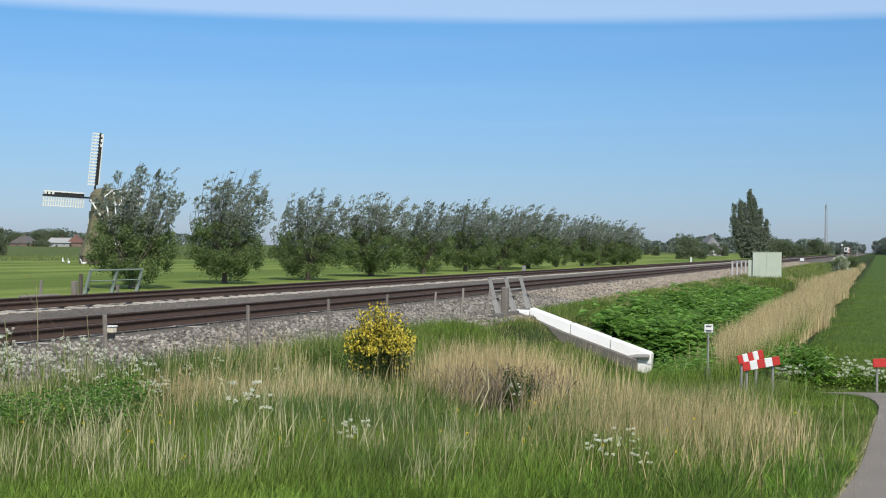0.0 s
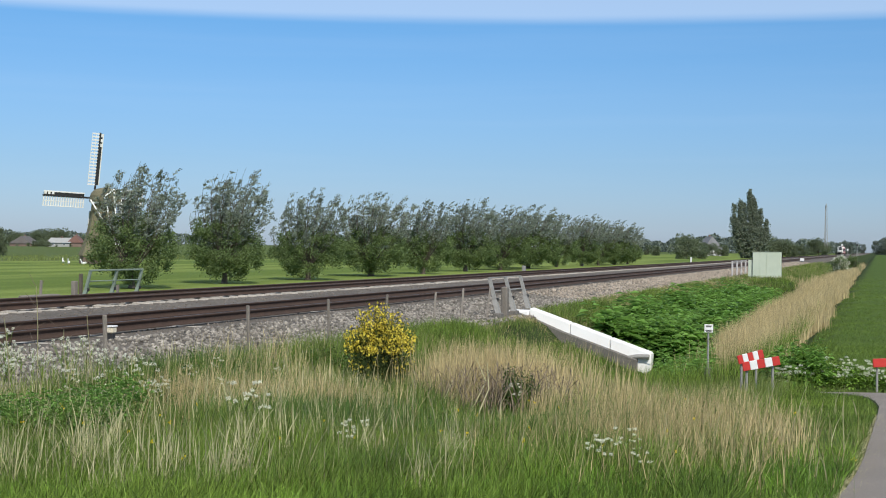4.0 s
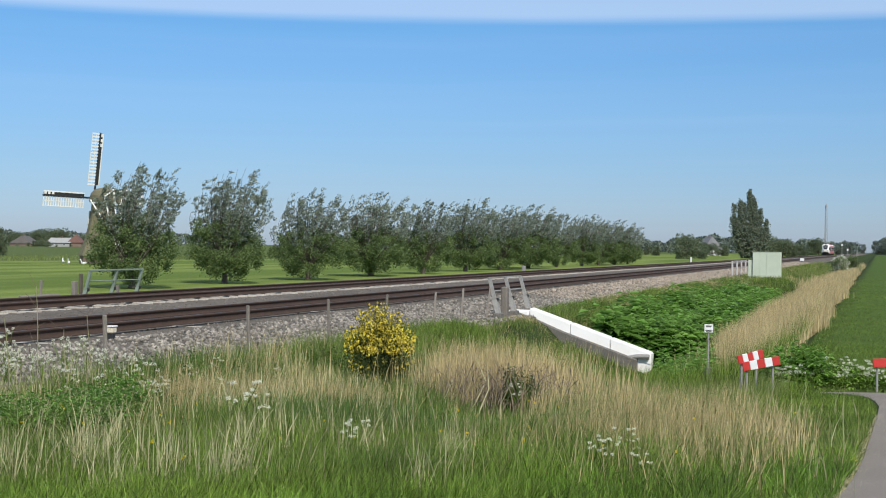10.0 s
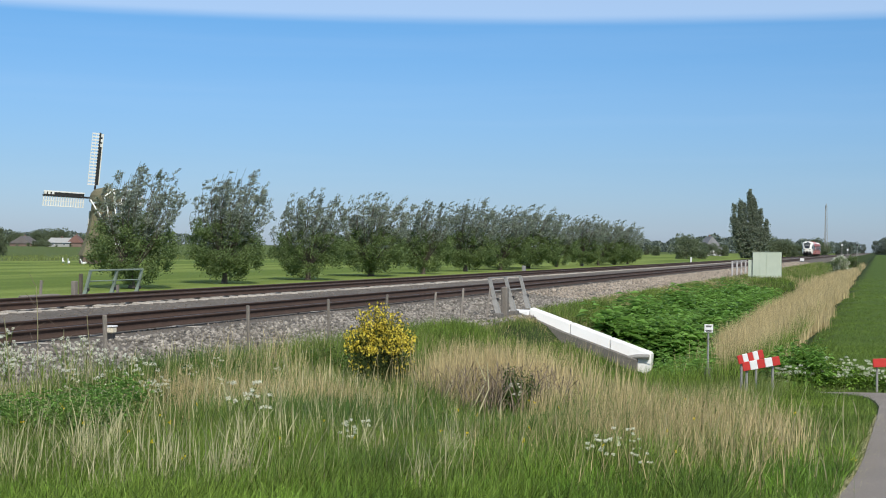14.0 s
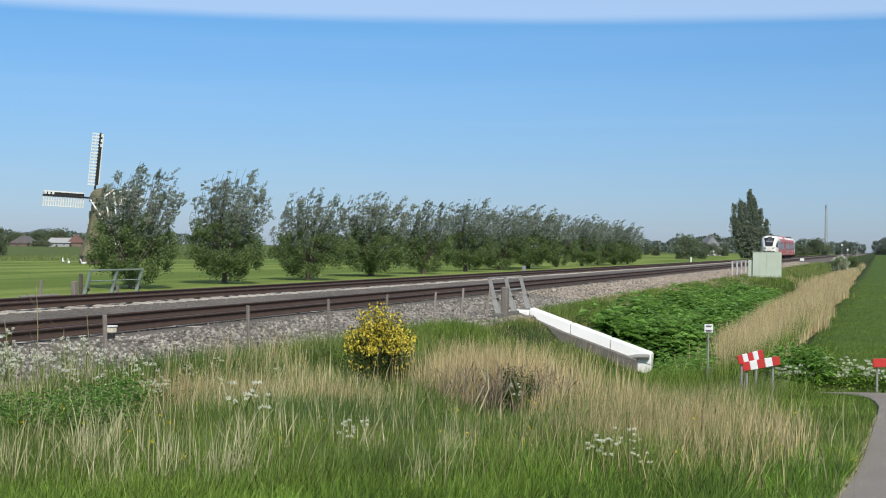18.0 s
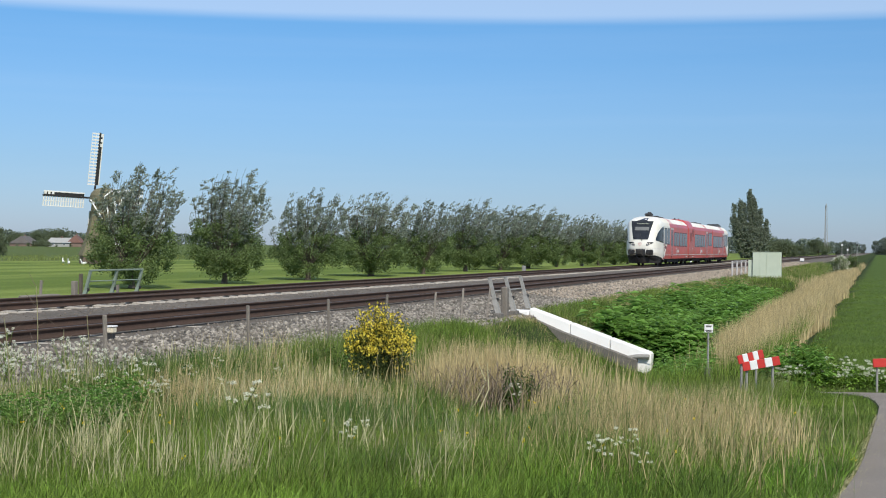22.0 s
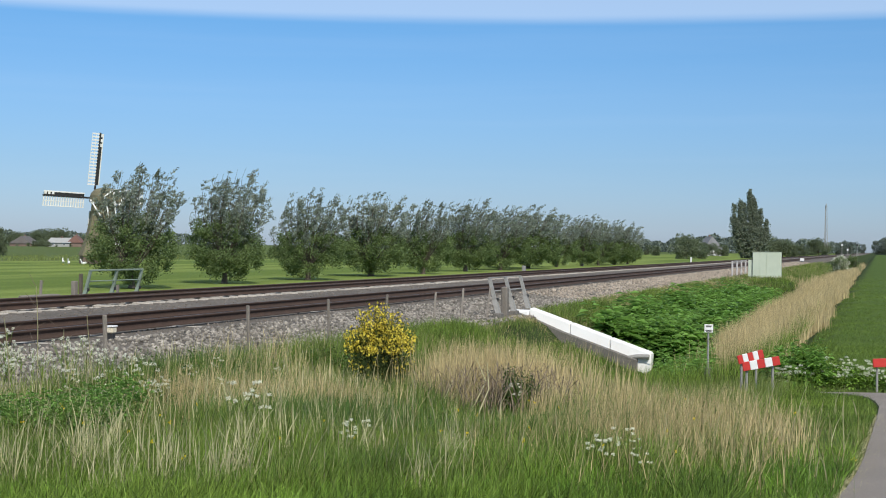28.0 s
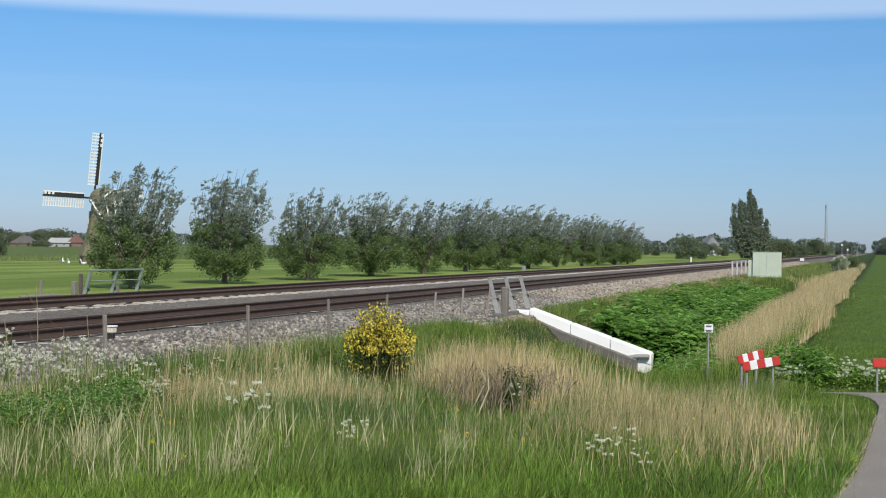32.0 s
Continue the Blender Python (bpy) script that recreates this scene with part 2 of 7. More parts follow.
def join_np(chunks):
    """Joins (verts, triangles) chunks."""
    vs, fs, at = [], [], 0
    for v, f in chunks:
        vs.append(v)
        fs.append(f + at)
        at += len(v)
    return np.concatenate(vs), np.concatenate(fs)


def at_view(depth, across):
    """The plan place that lies so far ahead of, and beside, the spot where the camera stands."""
    return depth * math.cos(YAW) + across * math.sin(YAW), depth * math.sin(YAW) - across * math.cos(YAW)


# ---- ground, railway bed, path ----
def smooth_step(a, b, x):
    t = np.clip((x - a) / (b - a), 0, 1)
    return t * t * (3 - 2 * t)


PROFILE_Y = np.array([-400, -6, 0.7, 1.6, 2.6, 4.4, 5.6, 7.2, 8.0, 8.6, 10.0, 21.2, 22.4, 24.5, 27.0, 28.5, 30.0, 400, 6000])
PROFILE_Z = np.array([-0.8, -0.8, -0.75, -0.9, -1.5, -1.7, -1.35, -0.8, -0.5, -0.42, -0.42, -0.42, -0.6, -1.2, -1.25, -1.5, -1.2, -1.3, -1.6])


def ground_z(x, y):
    """Height of the ground: railway bank, reed ditch beside it, bank where the path comes up, fields."""
    x, y = np.asarray(x, float), np.asarray(y, float)
    z = np.interp(y, PROFILE_Y, PROFILE_Z)
    d = x * math.cos(YAW) + y * math.sin(YAW)
    near = (1 - smooth_step(16.0, 26.0, d)) * (1 - smooth_step(7.4, 8.4, y))
    bank = -0.42 - 0.026 * np.maximum(d - 8, 0)
    z = z * (1 - near) + bank * near
    z = z + 0.05 * np.sin(x * 0.9 + y * 0.6) * np.sin(y * 0.8 - x * 0.35) * (1 - smooth_step(8.0, 8.6, y) * (1 - smooth_step(21.0, 23.0, y)))
    cut = smooth_step(25.0, 31.0, x) * (1 - smooth_step(34.2, 35.2, x)) * smooth_step(3.0, 5.0, y) * (1 - smooth_step(7.6, 8.2, y))
    pad = smooth_step(78.0, 86.0, x) * (1 - smooth_step(96.0, 112.0, x)) * smooth_step(3.6, 5.4, y) * (1 - smooth_step(7.6, 8.4, y))
    z = z * (1 - pad) - 0.46 * pad
    return z - 0.38 * cut


def build_ground():
    xs = np.concatenate([np.linspace(-3000, -60, 12), np.linspace(-50, 0, 11), np.arange(1, 60, 0.5), np.arange(60, 200, 4), np.linspace(200, 4200, 60)])
    ys = np.concatenate([np.linspace(-3000, -40, 12), np.linspace(-34, -8, 8), np.arange(-6, 30, 0.4), np.linspace(31, 120, 20), np.linspace(140, 4200, 40)])
    gx, gy = np.meshgrid(xs, ys, indexing="ij")
    v = np.stack([gx, gy, ground_z(gx, gy)], -1).reshape(-1, 3)
    i = np.arange((len(xs) - 1) * len(ys)).reshape(len(xs) - 1, len(ys))[:, :-1].ravel()
    f = np.stack([i, i + len(ys), i + len(ys) + 1, i + 1], 1)
    me = mesh_np("ground", v, f)
    m = surface("meadow_ground", (0.042, 0.062, 0.017), 0.95, (0.028, 0.04, 0.013), scale=0.5, amount=0.8, fine=9, grain=0.3, bump=0.5, gloss=0.08)
    # mown stripes of the far fields, laid by the plan across the railway
    n, l = m.node_tree.nodes, m.node_tree.links
    hv = next(k for k in n if k.bl_idname == "ShaderNodeHueSaturation")
    src = hv.inputs["Color"].links[0].from_socket
    geo = n.new("ShaderNodeNewGeometry")
    sep = n.new("ShaderNodeSeparateXYZ")
    l.new(geo.outputs["Position"], sep.inputs[0])
    wav = n.new("ShaderNodeTexNoise")
    mp = n.new("ShaderNodeMapping")
    mp.inputs["Scale"].default_value = (0.008, 0.17, 1.0)
    l.new(geo.outputs["Position"], mp.inputs[0])
    l.new(mp.outputs[0], wav.inputs["Vector"])
    wav.inputs["Scale"].default_value, wav.inputs["Detail"].default_value = 1.0, 3.0
    ramp = n.new("ShaderNodeValToRGB")
    e = ramp.color_ramp.elements
    e[0].position, e[0].color = 0.42, (0.105, 0.152, 0.030, 1)
    e[1].position, e[1].color = 0.60, (0.182, 0.232, 0.056, 1)
    l.new(wav.outputs[0], ramp.inputs[0])
    far = n.new("ShaderNodeMapRange")
    l.new(sep.outputs["Y"], far.inputs[0])
    far.inputs["From Min"].default_value, far.inputs["From Max"].default_value = 29.0, 31.0
    mix = n.new("ShaderNodeMix")
    mix.data_type = "RGBA"
    l.new(far.outputs[0], mix.inputs["Factor"])
    l.new(src, mix.inputs["A"])
    l.new(ramp.outputs[0], mix.inputs["B"])
    # rougher pasture beyond the mown strip
    past = n.new("ShaderNodeMapRange")
    l.new(sep.outputs["Y"], past.inputs[0])
    past.inputs["From Min"].default_value, past.inputs["From Max"].default_value = 103.0, 106.0
    mix2 = n.new("ShaderNodeMix")
    mix2.data_type = "RGBA"
    l.new(past.outputs[0], mix2.inputs["Factor"])
    l.new(mix.outputs["Result"], mix2.inputs["A"])
    mix2.inputs["B"].default_value = (0.088, 0.118, 0.036, 1)
    # short green mown verge
    ver = n.new("ShaderNodeMapRange")
    l.new(sep.outputs["Y"], ver.inputs[0])
    ver.inputs["From Min"].default_value, ver.inputs["From Max"].default_value = 1.5, 0.9
    mix3 = n.new("ShaderNodeMix")
    mix3.data_type = "RGBA"
    l.new(ver.outputs[0], mix3.inputs["Factor"])
    l.new(mix2.outputs["Result"], mix3.inputs["A"])
    mix3.inputs["B"].default_value = (0.064, 0.102, 0.020, 1)
    l.new(mix3.outputs["Result"], hv.inputs["Color"])
    ob = part_mesh("ground", me, m, smooth=True)
    tagged(ob, "flat grassy polder ground with mown fields and a ditch bank", "ground", kind="structure")


def strip(name, sections, xs, material, label, category, kind="structure"):
    """A long body: the cross-section (y, z) points, closed, carried along the railway."""
    k = len(sections)
    v = np.array([(x, y, z) for x in xs for y, z in sections])
    f, sizes = [], []
    for i in range(len(xs) - 1):
        for j in range(k):
            a, b = i * k + j, i * k + (j + 1) % k
            f += [a, b, b + k, a + k]
            sizes.append(4)
    f += list(range(k))[::-1] + [(len(xs) - 1) * k + j for j in range(k)]
    sizes += [k, k]
    ob = part_mesh(name, mesh_np(name, v, np.array(f), np.array(sizes)), material)
    return tagged(ob, label, category, kind=kind)


LONG = [-400, -60, 0, 20, 40, 60, 90, 130, 200, 320, 500, 800, 1300, 2200]
RAIL_Y = [19.44, 17.935, 13.725, 12.22]
ballast = None


def build_railway():
    global ballast
    ballast = strip("ballast_bed", [(8.2, -0.7), (8.35, -0.42), (9.4, -0.34), (11.2, -0.20), (14.8, -0.20), (15.8, -0.27), (16.8, -0.20), (20.6, -0.20), (21.9, -0.5), (22.0, -0.7)],
                    LONG, M_BALLAST, "grey stone ballast bed under two tracks", "ballast")
    prof = [(-0.07, -0.155), (0.07, -0.155), (0.07, -0.14), (0.012, -0.12), (0.012, -0.045), (0.036, -0.035), (0.036, -0.006), (0.028, 0.0),
            (-0.028, 0.0), (-0.036, -0.006), (-0.036, -0.035), (-0.012, -0.045), (-0.012, -0.12), (-0.07, -0.14)]
    for i, y in enumerate(RAIL_Y):
        ob = strip("rail_%d" % (i + 1), [(y + a, z) for a, z in prof][::-1], LONG, [M_RAIL, M_RAILHEAD], "rust-brown steel rail with a worn running surface", "rail")
        me = ob.data
        for p in me.polygons:
            if p.center.z > -0.004 and abs(p.normal.z) > 0.9:
                p.material_index = 1


def path_mesh():
    # cycle path that comes up beside the camera and bends away
    left = [(4.0, 0.55), (9.0, 0.30), (10.43, 0.24), (10.94, 0.20), (12.78, 0.11), (14.74, 0.03), (16.92, -0.02), (18.3, -0.04), (18.94, 0.0), (19.5, 0.08), (19.87, 0.19), (20.24, 0.44), (20.5, 0.84)]
    right = [(4.0, -1.9), (9.0, -2.0), (10.5, -2.1), (11.5, -2.2), (13.5, -2.3), (15.6, -2.5), (17.9, -2.8), (19.5, -2.9), (20.3, -2.6), (20.55, -1.8), (20.62, -0.9), (20.68, -0.1), (20.72, 0.82)]
    fine_left, fine_right = [], []
    for i in range(len(left) - 1):
        steps = max(1, int((left[i + 1][0] - left[i][0]) / 0.3))
        for k in range(steps):
            f = k / steps
            for src, out in ((left, fine_left), (right, fine_right)):
                out.append((src[i][0] + (src[i + 1][0] - src[i][0]) * f, src[i][1] + (src[i + 1][1] - src[i][1]) * f))
    left, right = fine_left + left[-1:], fine_right + right[-1:]
    bm = bmesh.new()
    rows = []
    for (d0, a0), (d1, a1) in zip(left, right):
        row = []
        for k in range(7):
            x, y = d0 + (d1 - d0) * k / 6, a0 + (a1 - a0) * k / 6
            row.append((bm.verts.new((x, y, float(ground_z(x, y)) + 0.035)), bm.verts.new((x, y, float(ground_z(x, y)) - 0.2))))
        rows.append(row)
    for r, q in zip(rows, rows[1:]):
        for k in range(6):
            bm.faces.new((r[k][0], r[k + 1][0], q[k + 1][0], q[k][0]))
        bm.faces.new((r[0][0], q[0][0], q[0][1], r[0][1]))
        bm.faces.new((r[6][0], r[6][1], q[6][1], q[6][0]))
    bmesh.ops.recalc_face_normals(bm, faces=bm.faces)
    tagged(part("path", bm, M_ASPHALT), "grey asphalt cycle path bending through the grass", "path", kind="structure")


build_ground()
build_railway()
path_mesh()


# ---- the train ----
M_TRAIN_RED = surface("train_red", (0.60, 0.058, 0.052), 0.36, (0.40, 0.085, 0.062), scale=0.55, amount=0.85, fine=5, grain=0.06, bump=0.0, coat=0.12, stretch=(0.9, 1, 0.5))
M_TRAIN_WHITE = surface("train_white", (0.84, 0.815, 0.735), 0.38, (0.73, 0.69, 0.58), scale=0.9, amount=0.7, fine=10, grain=0.03, bump=0.0, coat=0.1)
M_TRAIN_ROOF = surface("weathered_white_roof", (0.86, 0.835, 0.77), 0.5, (0.70, 0.63, 0.47), scale=0.45, amount=0.6, fine=8, grain=0.05, bump=0.0, stretch=(0.6, 1.5, 2))
M_TRAIN_UNDER = surface("underframe_black", (0.018, 0.017, 0.016), 0.85, (0.036, 0.031, 0.026), scale=2, fine=20, grain=0.3, bump=0.2)
M_TRAIN_DOOR = surface("door_pale_red", (0.44, 0.16, 0.15), 0.4, (0.40, 0.13, 0.12), scale=1.5, fine=20, grain=0.05, bump=0.0)
M_TRAIN_GREY = surface("train_light_grey", (0.55, 0.52, 0.50), 0.45, (0.48, 0.45, 0.43), scale=2, fine=20, grain=0.05, bump=0.0)
M_GLASS_PALE = surface("pale_glass", (0.05, 0.058, 0.068), 0.12, (0.07, 0.08, 0.09), scale=0.9, fine=4, grain=0.15, bump=0.0, gloss=0.4)
M_BLIND = surface("grey_blind", (0.16, 0.165, 0.16), 0.8, (0.12, 0.125, 0.12), scale=2, fine=20, grain=0.08, bump=0.0)
M_MARK_DARK = surface("wordmark_dark", (0.075, 0.022, 0.024), 0.5, (0.05, 0.018, 0.02), scale=4, fine=20, grain=0.05, bump=0.0)
M_MARK_RED = surface("wordmark_red", (0.22, 0.02, 0.025), 0.5, (0.12, 0.015, 0.018), scale=4, fine=20, grain=0.05, bump=0.0)
M_HOOD = surface("roof_hood_grey", (0.055, 0.057, 0.06), 0.6, (0.035, 0.036, 0.038), scale=1.5, fine=14, grain=0.15, bump=0.05)
M_RUBBER = surface("rubber_black", (0.015, 0.015, 0.016), 0.7, (0.025, 0.025, 0.025), scale=5, fine=30, grain=0.1, bump=0.1)
M_STEEL_WHEEL = surface("wheel_steel", (0.035, 0.03, 0.027), 0.7, (0.022, 0.019, 0.017), scale=5, fine=30, grain=0.2, metal=0.4)


def lamp_glow():
    m = bpy.data.materials.new("headlight_glow")
    m.use_nodes = True
    b = m.node_tree.nodes["Principled BSDF"]
    b.inputs["Base Color"].default_value = (0.5, 0.48, 0.42, 1)
    b.inputs["Emission Color"].default_value = (1.0, 0.93, 0.75, 1)
    b.inputs["Emission Strength"].default_value = 0.08
    return m


def sign_glow():
    m = bpy.data.materials.new("destination_letters")
    m.use_nodes = True
    b = m.node_tree.nodes["Principled BSDF"]
    b.inputs["Base Color"].default_value = (0.28, 0.30, 0.23, 1)
    b.inputs["Emission Color"].default_value = (0.85, 0.9, 0.7, 1)
    b.inputs["Emission Strength"].default_value = 0.12
    return m


M_LAMP, M_SIGN = lamp_glow(), sign_glow()
HALF, TALL = 1.475, 1.10
CAR_PROFILE = [(-1.30, 0.40), (-1.445, 0.50), (-HALF, 0.9), (-HALF, 3.02), (-1.40, 3.28), (-1.02, 3.62), (-0.6, 3.725), (0, 3.75)]
CAR_PROFILE = CAR_PROFILE + [(-y, z) for y, z in CAR_PROFILE[-2::-1]]
PM_PROFILE = [(-1.30, 0.40), (-1.445, 0.50), (-HALF - 0.02, 0.9), (-HALF - 0.02, 3.08), (-1.14, 3.66), (-0.90, 3.79), (-0.45, 3.85), (0, 3.86)]
PM_PROFILE = PM_PROFILE + [(-y, z) for y, z in PM_PROFILE[-2::-1]]


def hull(name, profile, x0, x1, parent, mats, pick, extra=(), chamfer=0.0):
    """A car body swept along x; pick gives the material's number from a face's middle height and place."""
    xs = sorted({x0, x1, *[x for x in extra if x0 < x < x1], *([x0 + chamfer] if chamfer else [])})
    bm = bmesh.new()
    # the corner posts beside a gangway are drawn in
    rings = [[bm.verts.new((x, y * (0.94 if chamfer and x == x0 else 1.0), z)) for y, z in profile] for x in xs]
    k = len(profile)
    for a, b in zip(rings, rings[1:]):
        for j in range(k):
            f = bm.faces.new((a[j], a[(j + 1) % k], b[(j + 1) % k], b[j]))
            c = f.calc_center_median()
            f.material_index = pick(c.x, c.z)
    for ring in (rings[0], rings[-1]):
        bm.faces.new(ring).material_index = pick(x0, 1.0)
    bmesh.ops.recalc_face_normals(bm, faces=bm.faces)
    return part(name, bm, mats, parent)


def panel(bm, pts, y, out, thick=0.012):
    """A flat plate from (x, z) corners on the car side at y, standing out by thick."""
    s = 1 if out > 0 else -1
    inner = [bm.verts.new((x, y - s * 0.02, z)) for x, z in pts]
    outer = [bm.verts.new((x, y + s * thick, z)) for x, z in pts]
    bm.faces.new(outer)
    n = len(pts)
    for i in range(n):
        bm.faces.new((inner[i], inner[(i + 1) % n], outer[(i + 1) % n], outer[i]))
    bmesh.ops.recalc_face_normals(bm, faces=bm.faces)


def rounded(x0, x1, z0, z1, r, steps=3):
    pts = []
    for cx, cz, a0 in ((x1 - r, z1 - r, 0), (x0 + r, z1 - r, 90), (x0 + r, z0 + r, 180), (x1 - r, z0 + r, 270)):
        for i in range(steps + 1):
            a = radians(a0 + 90 * i / steps)
            pts.append((cx + r * math.cos(a), cz + r * math.sin(a)))
    return pts


def side_window(parent, x0, x1, z0, z1, side):
    bm = bmesh.new()
    panel(bm, rounded(x0 - 0.045, x1 + 0.045, z0 - 0.045, z1 + 0.045, 0.12), side * HALF, side, 0.006)
    w = part("window", bm, M_RUBBER, parent)
    bm = bmesh.new()
    panel(bm, rounded(x0, x1, z0, z1, 0.09), side * HALF, side, 0.010)
    part("pane", bm, M_GLASS_DARK, w)


def side_door(parent, x0, x1, side):
    bm = bmesh.new()
    panel(bm, rounded(x0, x1, 0.72, 2.98, 0.03, 1), side * HALF, side, 0.010)
    d = part("door", bm, M_TRAIN_DOOR, parent)
    mid = (x0 + x1) / 2
    w = (x1 - x0) / 2
    for a, b in ((x0 + 0.24 * w, mid - 0.14 * w), (mid + 0.14 * w, x1 - 0.24 * w)):
        bm = bmesh.new()
        panel(bm, rounded(a, b, 1.50, 2.76, 0.10), side * HALF, side, 0.018)
        part("door_pane", bm, M_GLASS_DARK, d)
    bm = bmesh.new()
    panel(bm, [(mid - 0.025, 0.75), (mid + 0.025, 0.75), (mid + 0.025, 2.95), (mid - 0.025, 2.95)], side * HALF, side, 0.016)
    part("door_seal", bm, M_RUBBER, d)
    bm = bmesh.new()
    panel(bm, [(x0 + 0.03, 2.80), (x1 - 0.03, 2.80), (x1 - 0.03, 2.96), (x0 + 0.03, 2.96)], side * HALF, side, 0.014)
    part("door_header", bm, M_TRAIN_GREY, d)


def stripe(parent, x0, x1, side):
    bm = bmesh.new()
    panel(bm, [(x0, 0.78), (x1, 0.78), (x1, 0.83), (x0, 0.83)], side * HALF, side, 0.006)
    part("pale_stripe", bm, M_TRAIN_GREY, parent)


def emblem(parent, x, side, flip):
    """Round operator's mark and a block of its lettering, as plain shapes."""
    s = -1 if flip else 1
    bm = bmesh.new()
    ring = [(math.cos(a), math.sin(a)) for a in np.linspace(0, 2 * np.pi, 25)[:-1]]
    outer, inner = [], []
    for c, d in ring:
        outer.append(bm.verts.new((x + 0.33 * c, side * (HALF + 0.008), 1.10 + 0.30 * d)))
        inner.append(bm.verts.new((x + 0.26 * c, side * (HALF + 0.008), 1.10 + 0.235 * d)))
    for i in range(24):
        bm.faces.new((outer[i], outer[(i + 1) % 24], inner[(i + 1) % 24], inner[i]))
    panel(bm, [(x - 0.12, 0.95), (x - 0.02, 0.95), (x + 0.14, 1.25), (x + 0.04, 1.25)], side * HALF, side, 0.008)
    part("emblem", bm, M_TRAIN_GREY, parent)
    bm = bmesh.new()
    for k in range(6):
        a = x + s * (0.52 + 0.19 * k)
        panel(bm, [(a - 0.065, 0.99), (a + 0.065, 0.99), (a + 0.065, 1.22), (a - 0.065, 1.22)], side * HALF, side, 0.006)
    part("lettering_bars", bm, M_TRAIN_GREY, parent)


def nose_point(y, z, tip=18.42):
    """x of the rounded cab front at (y, z)."""
    set_back = float(np.interp(z, [0.35, 0.55, 0.95, 1.45, 1.90, 2.60, 3.20, 3.42, 3.58, 3.70, 3.75], [0.75, 0.35, 0.06, 0.0, 0.06, 0.32, 0.70, 0.99, 1.7, 2.5, 3.0]))
    w = nose_half(z)
    back = 15.4
    r = min(abs(y) / w, 1.0)
    return back + (tip - set_back - back) * (1 - r ** 3.9) ** (1 / 2.6)


def nose_half(z):
    return float(np.interp(z, [0.35, 0.5, 0.9, 3.02, 3.28, 3.62, 3.725, 3.75], [1.28, 1.42, HALF, HALF, 1.40, 1.02, 0.6, 0.12]))


def nose_patch(bm, lo, hi, left, right, out=0.012, nz=8, ny=8):
    """A patch that follows the cab front, between heights lo and hi and the side limits left(z), right(z)."""
    grid = []
    for i in range(nz + 1):
        z = lo + (hi - lo) * i / nz
        row = []
        for j in range(ny + 1):
            y = left(z) + (right(z) - left(z)) * j / ny
            row.append(bm.verts.new((nose_point(y, z) + out, y * (1 + out * 0.4), z)))
        grid.append(row)
    for i in range(nz):
        for j in range(ny):
            bm.faces.new((grid[i][j], grid[i][j + 1], grid[i + 1][j + 1], grid[i + 1][j]))


def nose_disc(bm, y, z, r, out, inner=0.0):
    """A round plate, or a ring, that follows the cab front."""
    spots = [(math.cos(a), math.sin(a)) for a in np.linspace(0, 2 * math.pi, 15)[:-1]]
    def at(c, s, q):
        return bm.verts.new((nose_point(y + c * q, z + s * q) + out, y + c * q, z + s * q))
    rim = [at(c, s, r) for c, s in spots]
    if not inner:
        bm.faces.new(rim)
        return
    core = [at(c, s, inner) for c, s in spots]
    for i in range(14):
        bm.faces.new((rim[i], rim[(i + 1) % 14], core[(i + 1) % 14], core[i]))


def side_patch(bm, lo, hi, x_back, x_front, side, out=0.012, nz=8, nx=8):
    """A patch on the cab's curved flank between heights lo and hi, from x_back(z) to x_front(z)."""
    grid = []
    for i in range(nz + 1):
        z = lo + (hi - lo) * i / nz
        row = []
        for j in range(nx + 1):
            x = x_back(z) + (x_front(z) - x_back(z)) * j / nx
            a, b = 0.0, nose_half(z)
            for _ in range(24):
                m = (a + b) / 2
                if nose_point(m, z) > x:
                    a = m
                else:
                    b = m
            row.append(bm.verts.new((x + out * 0.3, side * (a + out), z)))
        grid.append(row)
    for i in range(nz):
        for j in range(nx):
            bm.faces.new((grid[i][j], grid[i][j + 1], grid[i + 1][j + 1], grid[i + 1][j]))


def bogie(parent, x, axles=2, base=2.1):
    """Dark bogie frame with its wheels."""
    bm = bmesh.new()
    for s in (-1, 1):
        box(bm, x - base * 0.75, x + base * 0.75, s * 1.0 - 0.09, s * 1.0 + 0.09, 0.34, 0.58, 0.03)
        box(bm, x - 0.35, x + 0.35, s * 1.08 - 0.12, s * 1.08 + 0.12, 0.22, 0.5, 0.04)
    box(bm, x - 0.3, x + 0.3, -1.0, 1.0, 0.3, 0.55, 0.03)
    b = part("bogie", bm, M_TRAIN_UNDER, parent)
    for i in range(axles):
        ax = x + (i - (axles - 1) / 2) * base
        for s in (-1, 1):
            bm = bmesh.new()
            tube(bm, (ax, s * 0.70, 0.38), (ax, s * 0.84, 0.38), 0.38, 0.38, 20)
            tube(bm, (ax, s * 0.66, 0.38), (ax, s * 0.70, 0.38), 0.41, 0.41, 20)
            tube(bm, (ax, s * 0.84, 0.38), (ax, s * 0.98, 0.38), 0.16, 0.12, 12)
            part("wheel", bm, M_STEEL_WHEEL, b)


def under_boxes(parent, spans):
    for a, b in spans:
        bm = bmesh.new()
        box(bm, a, b, -1.25, 1.25, 0.22, 0.46, 0.04)
        part("underfloor_box", bm, M_TRAIN_UNDER, parent)


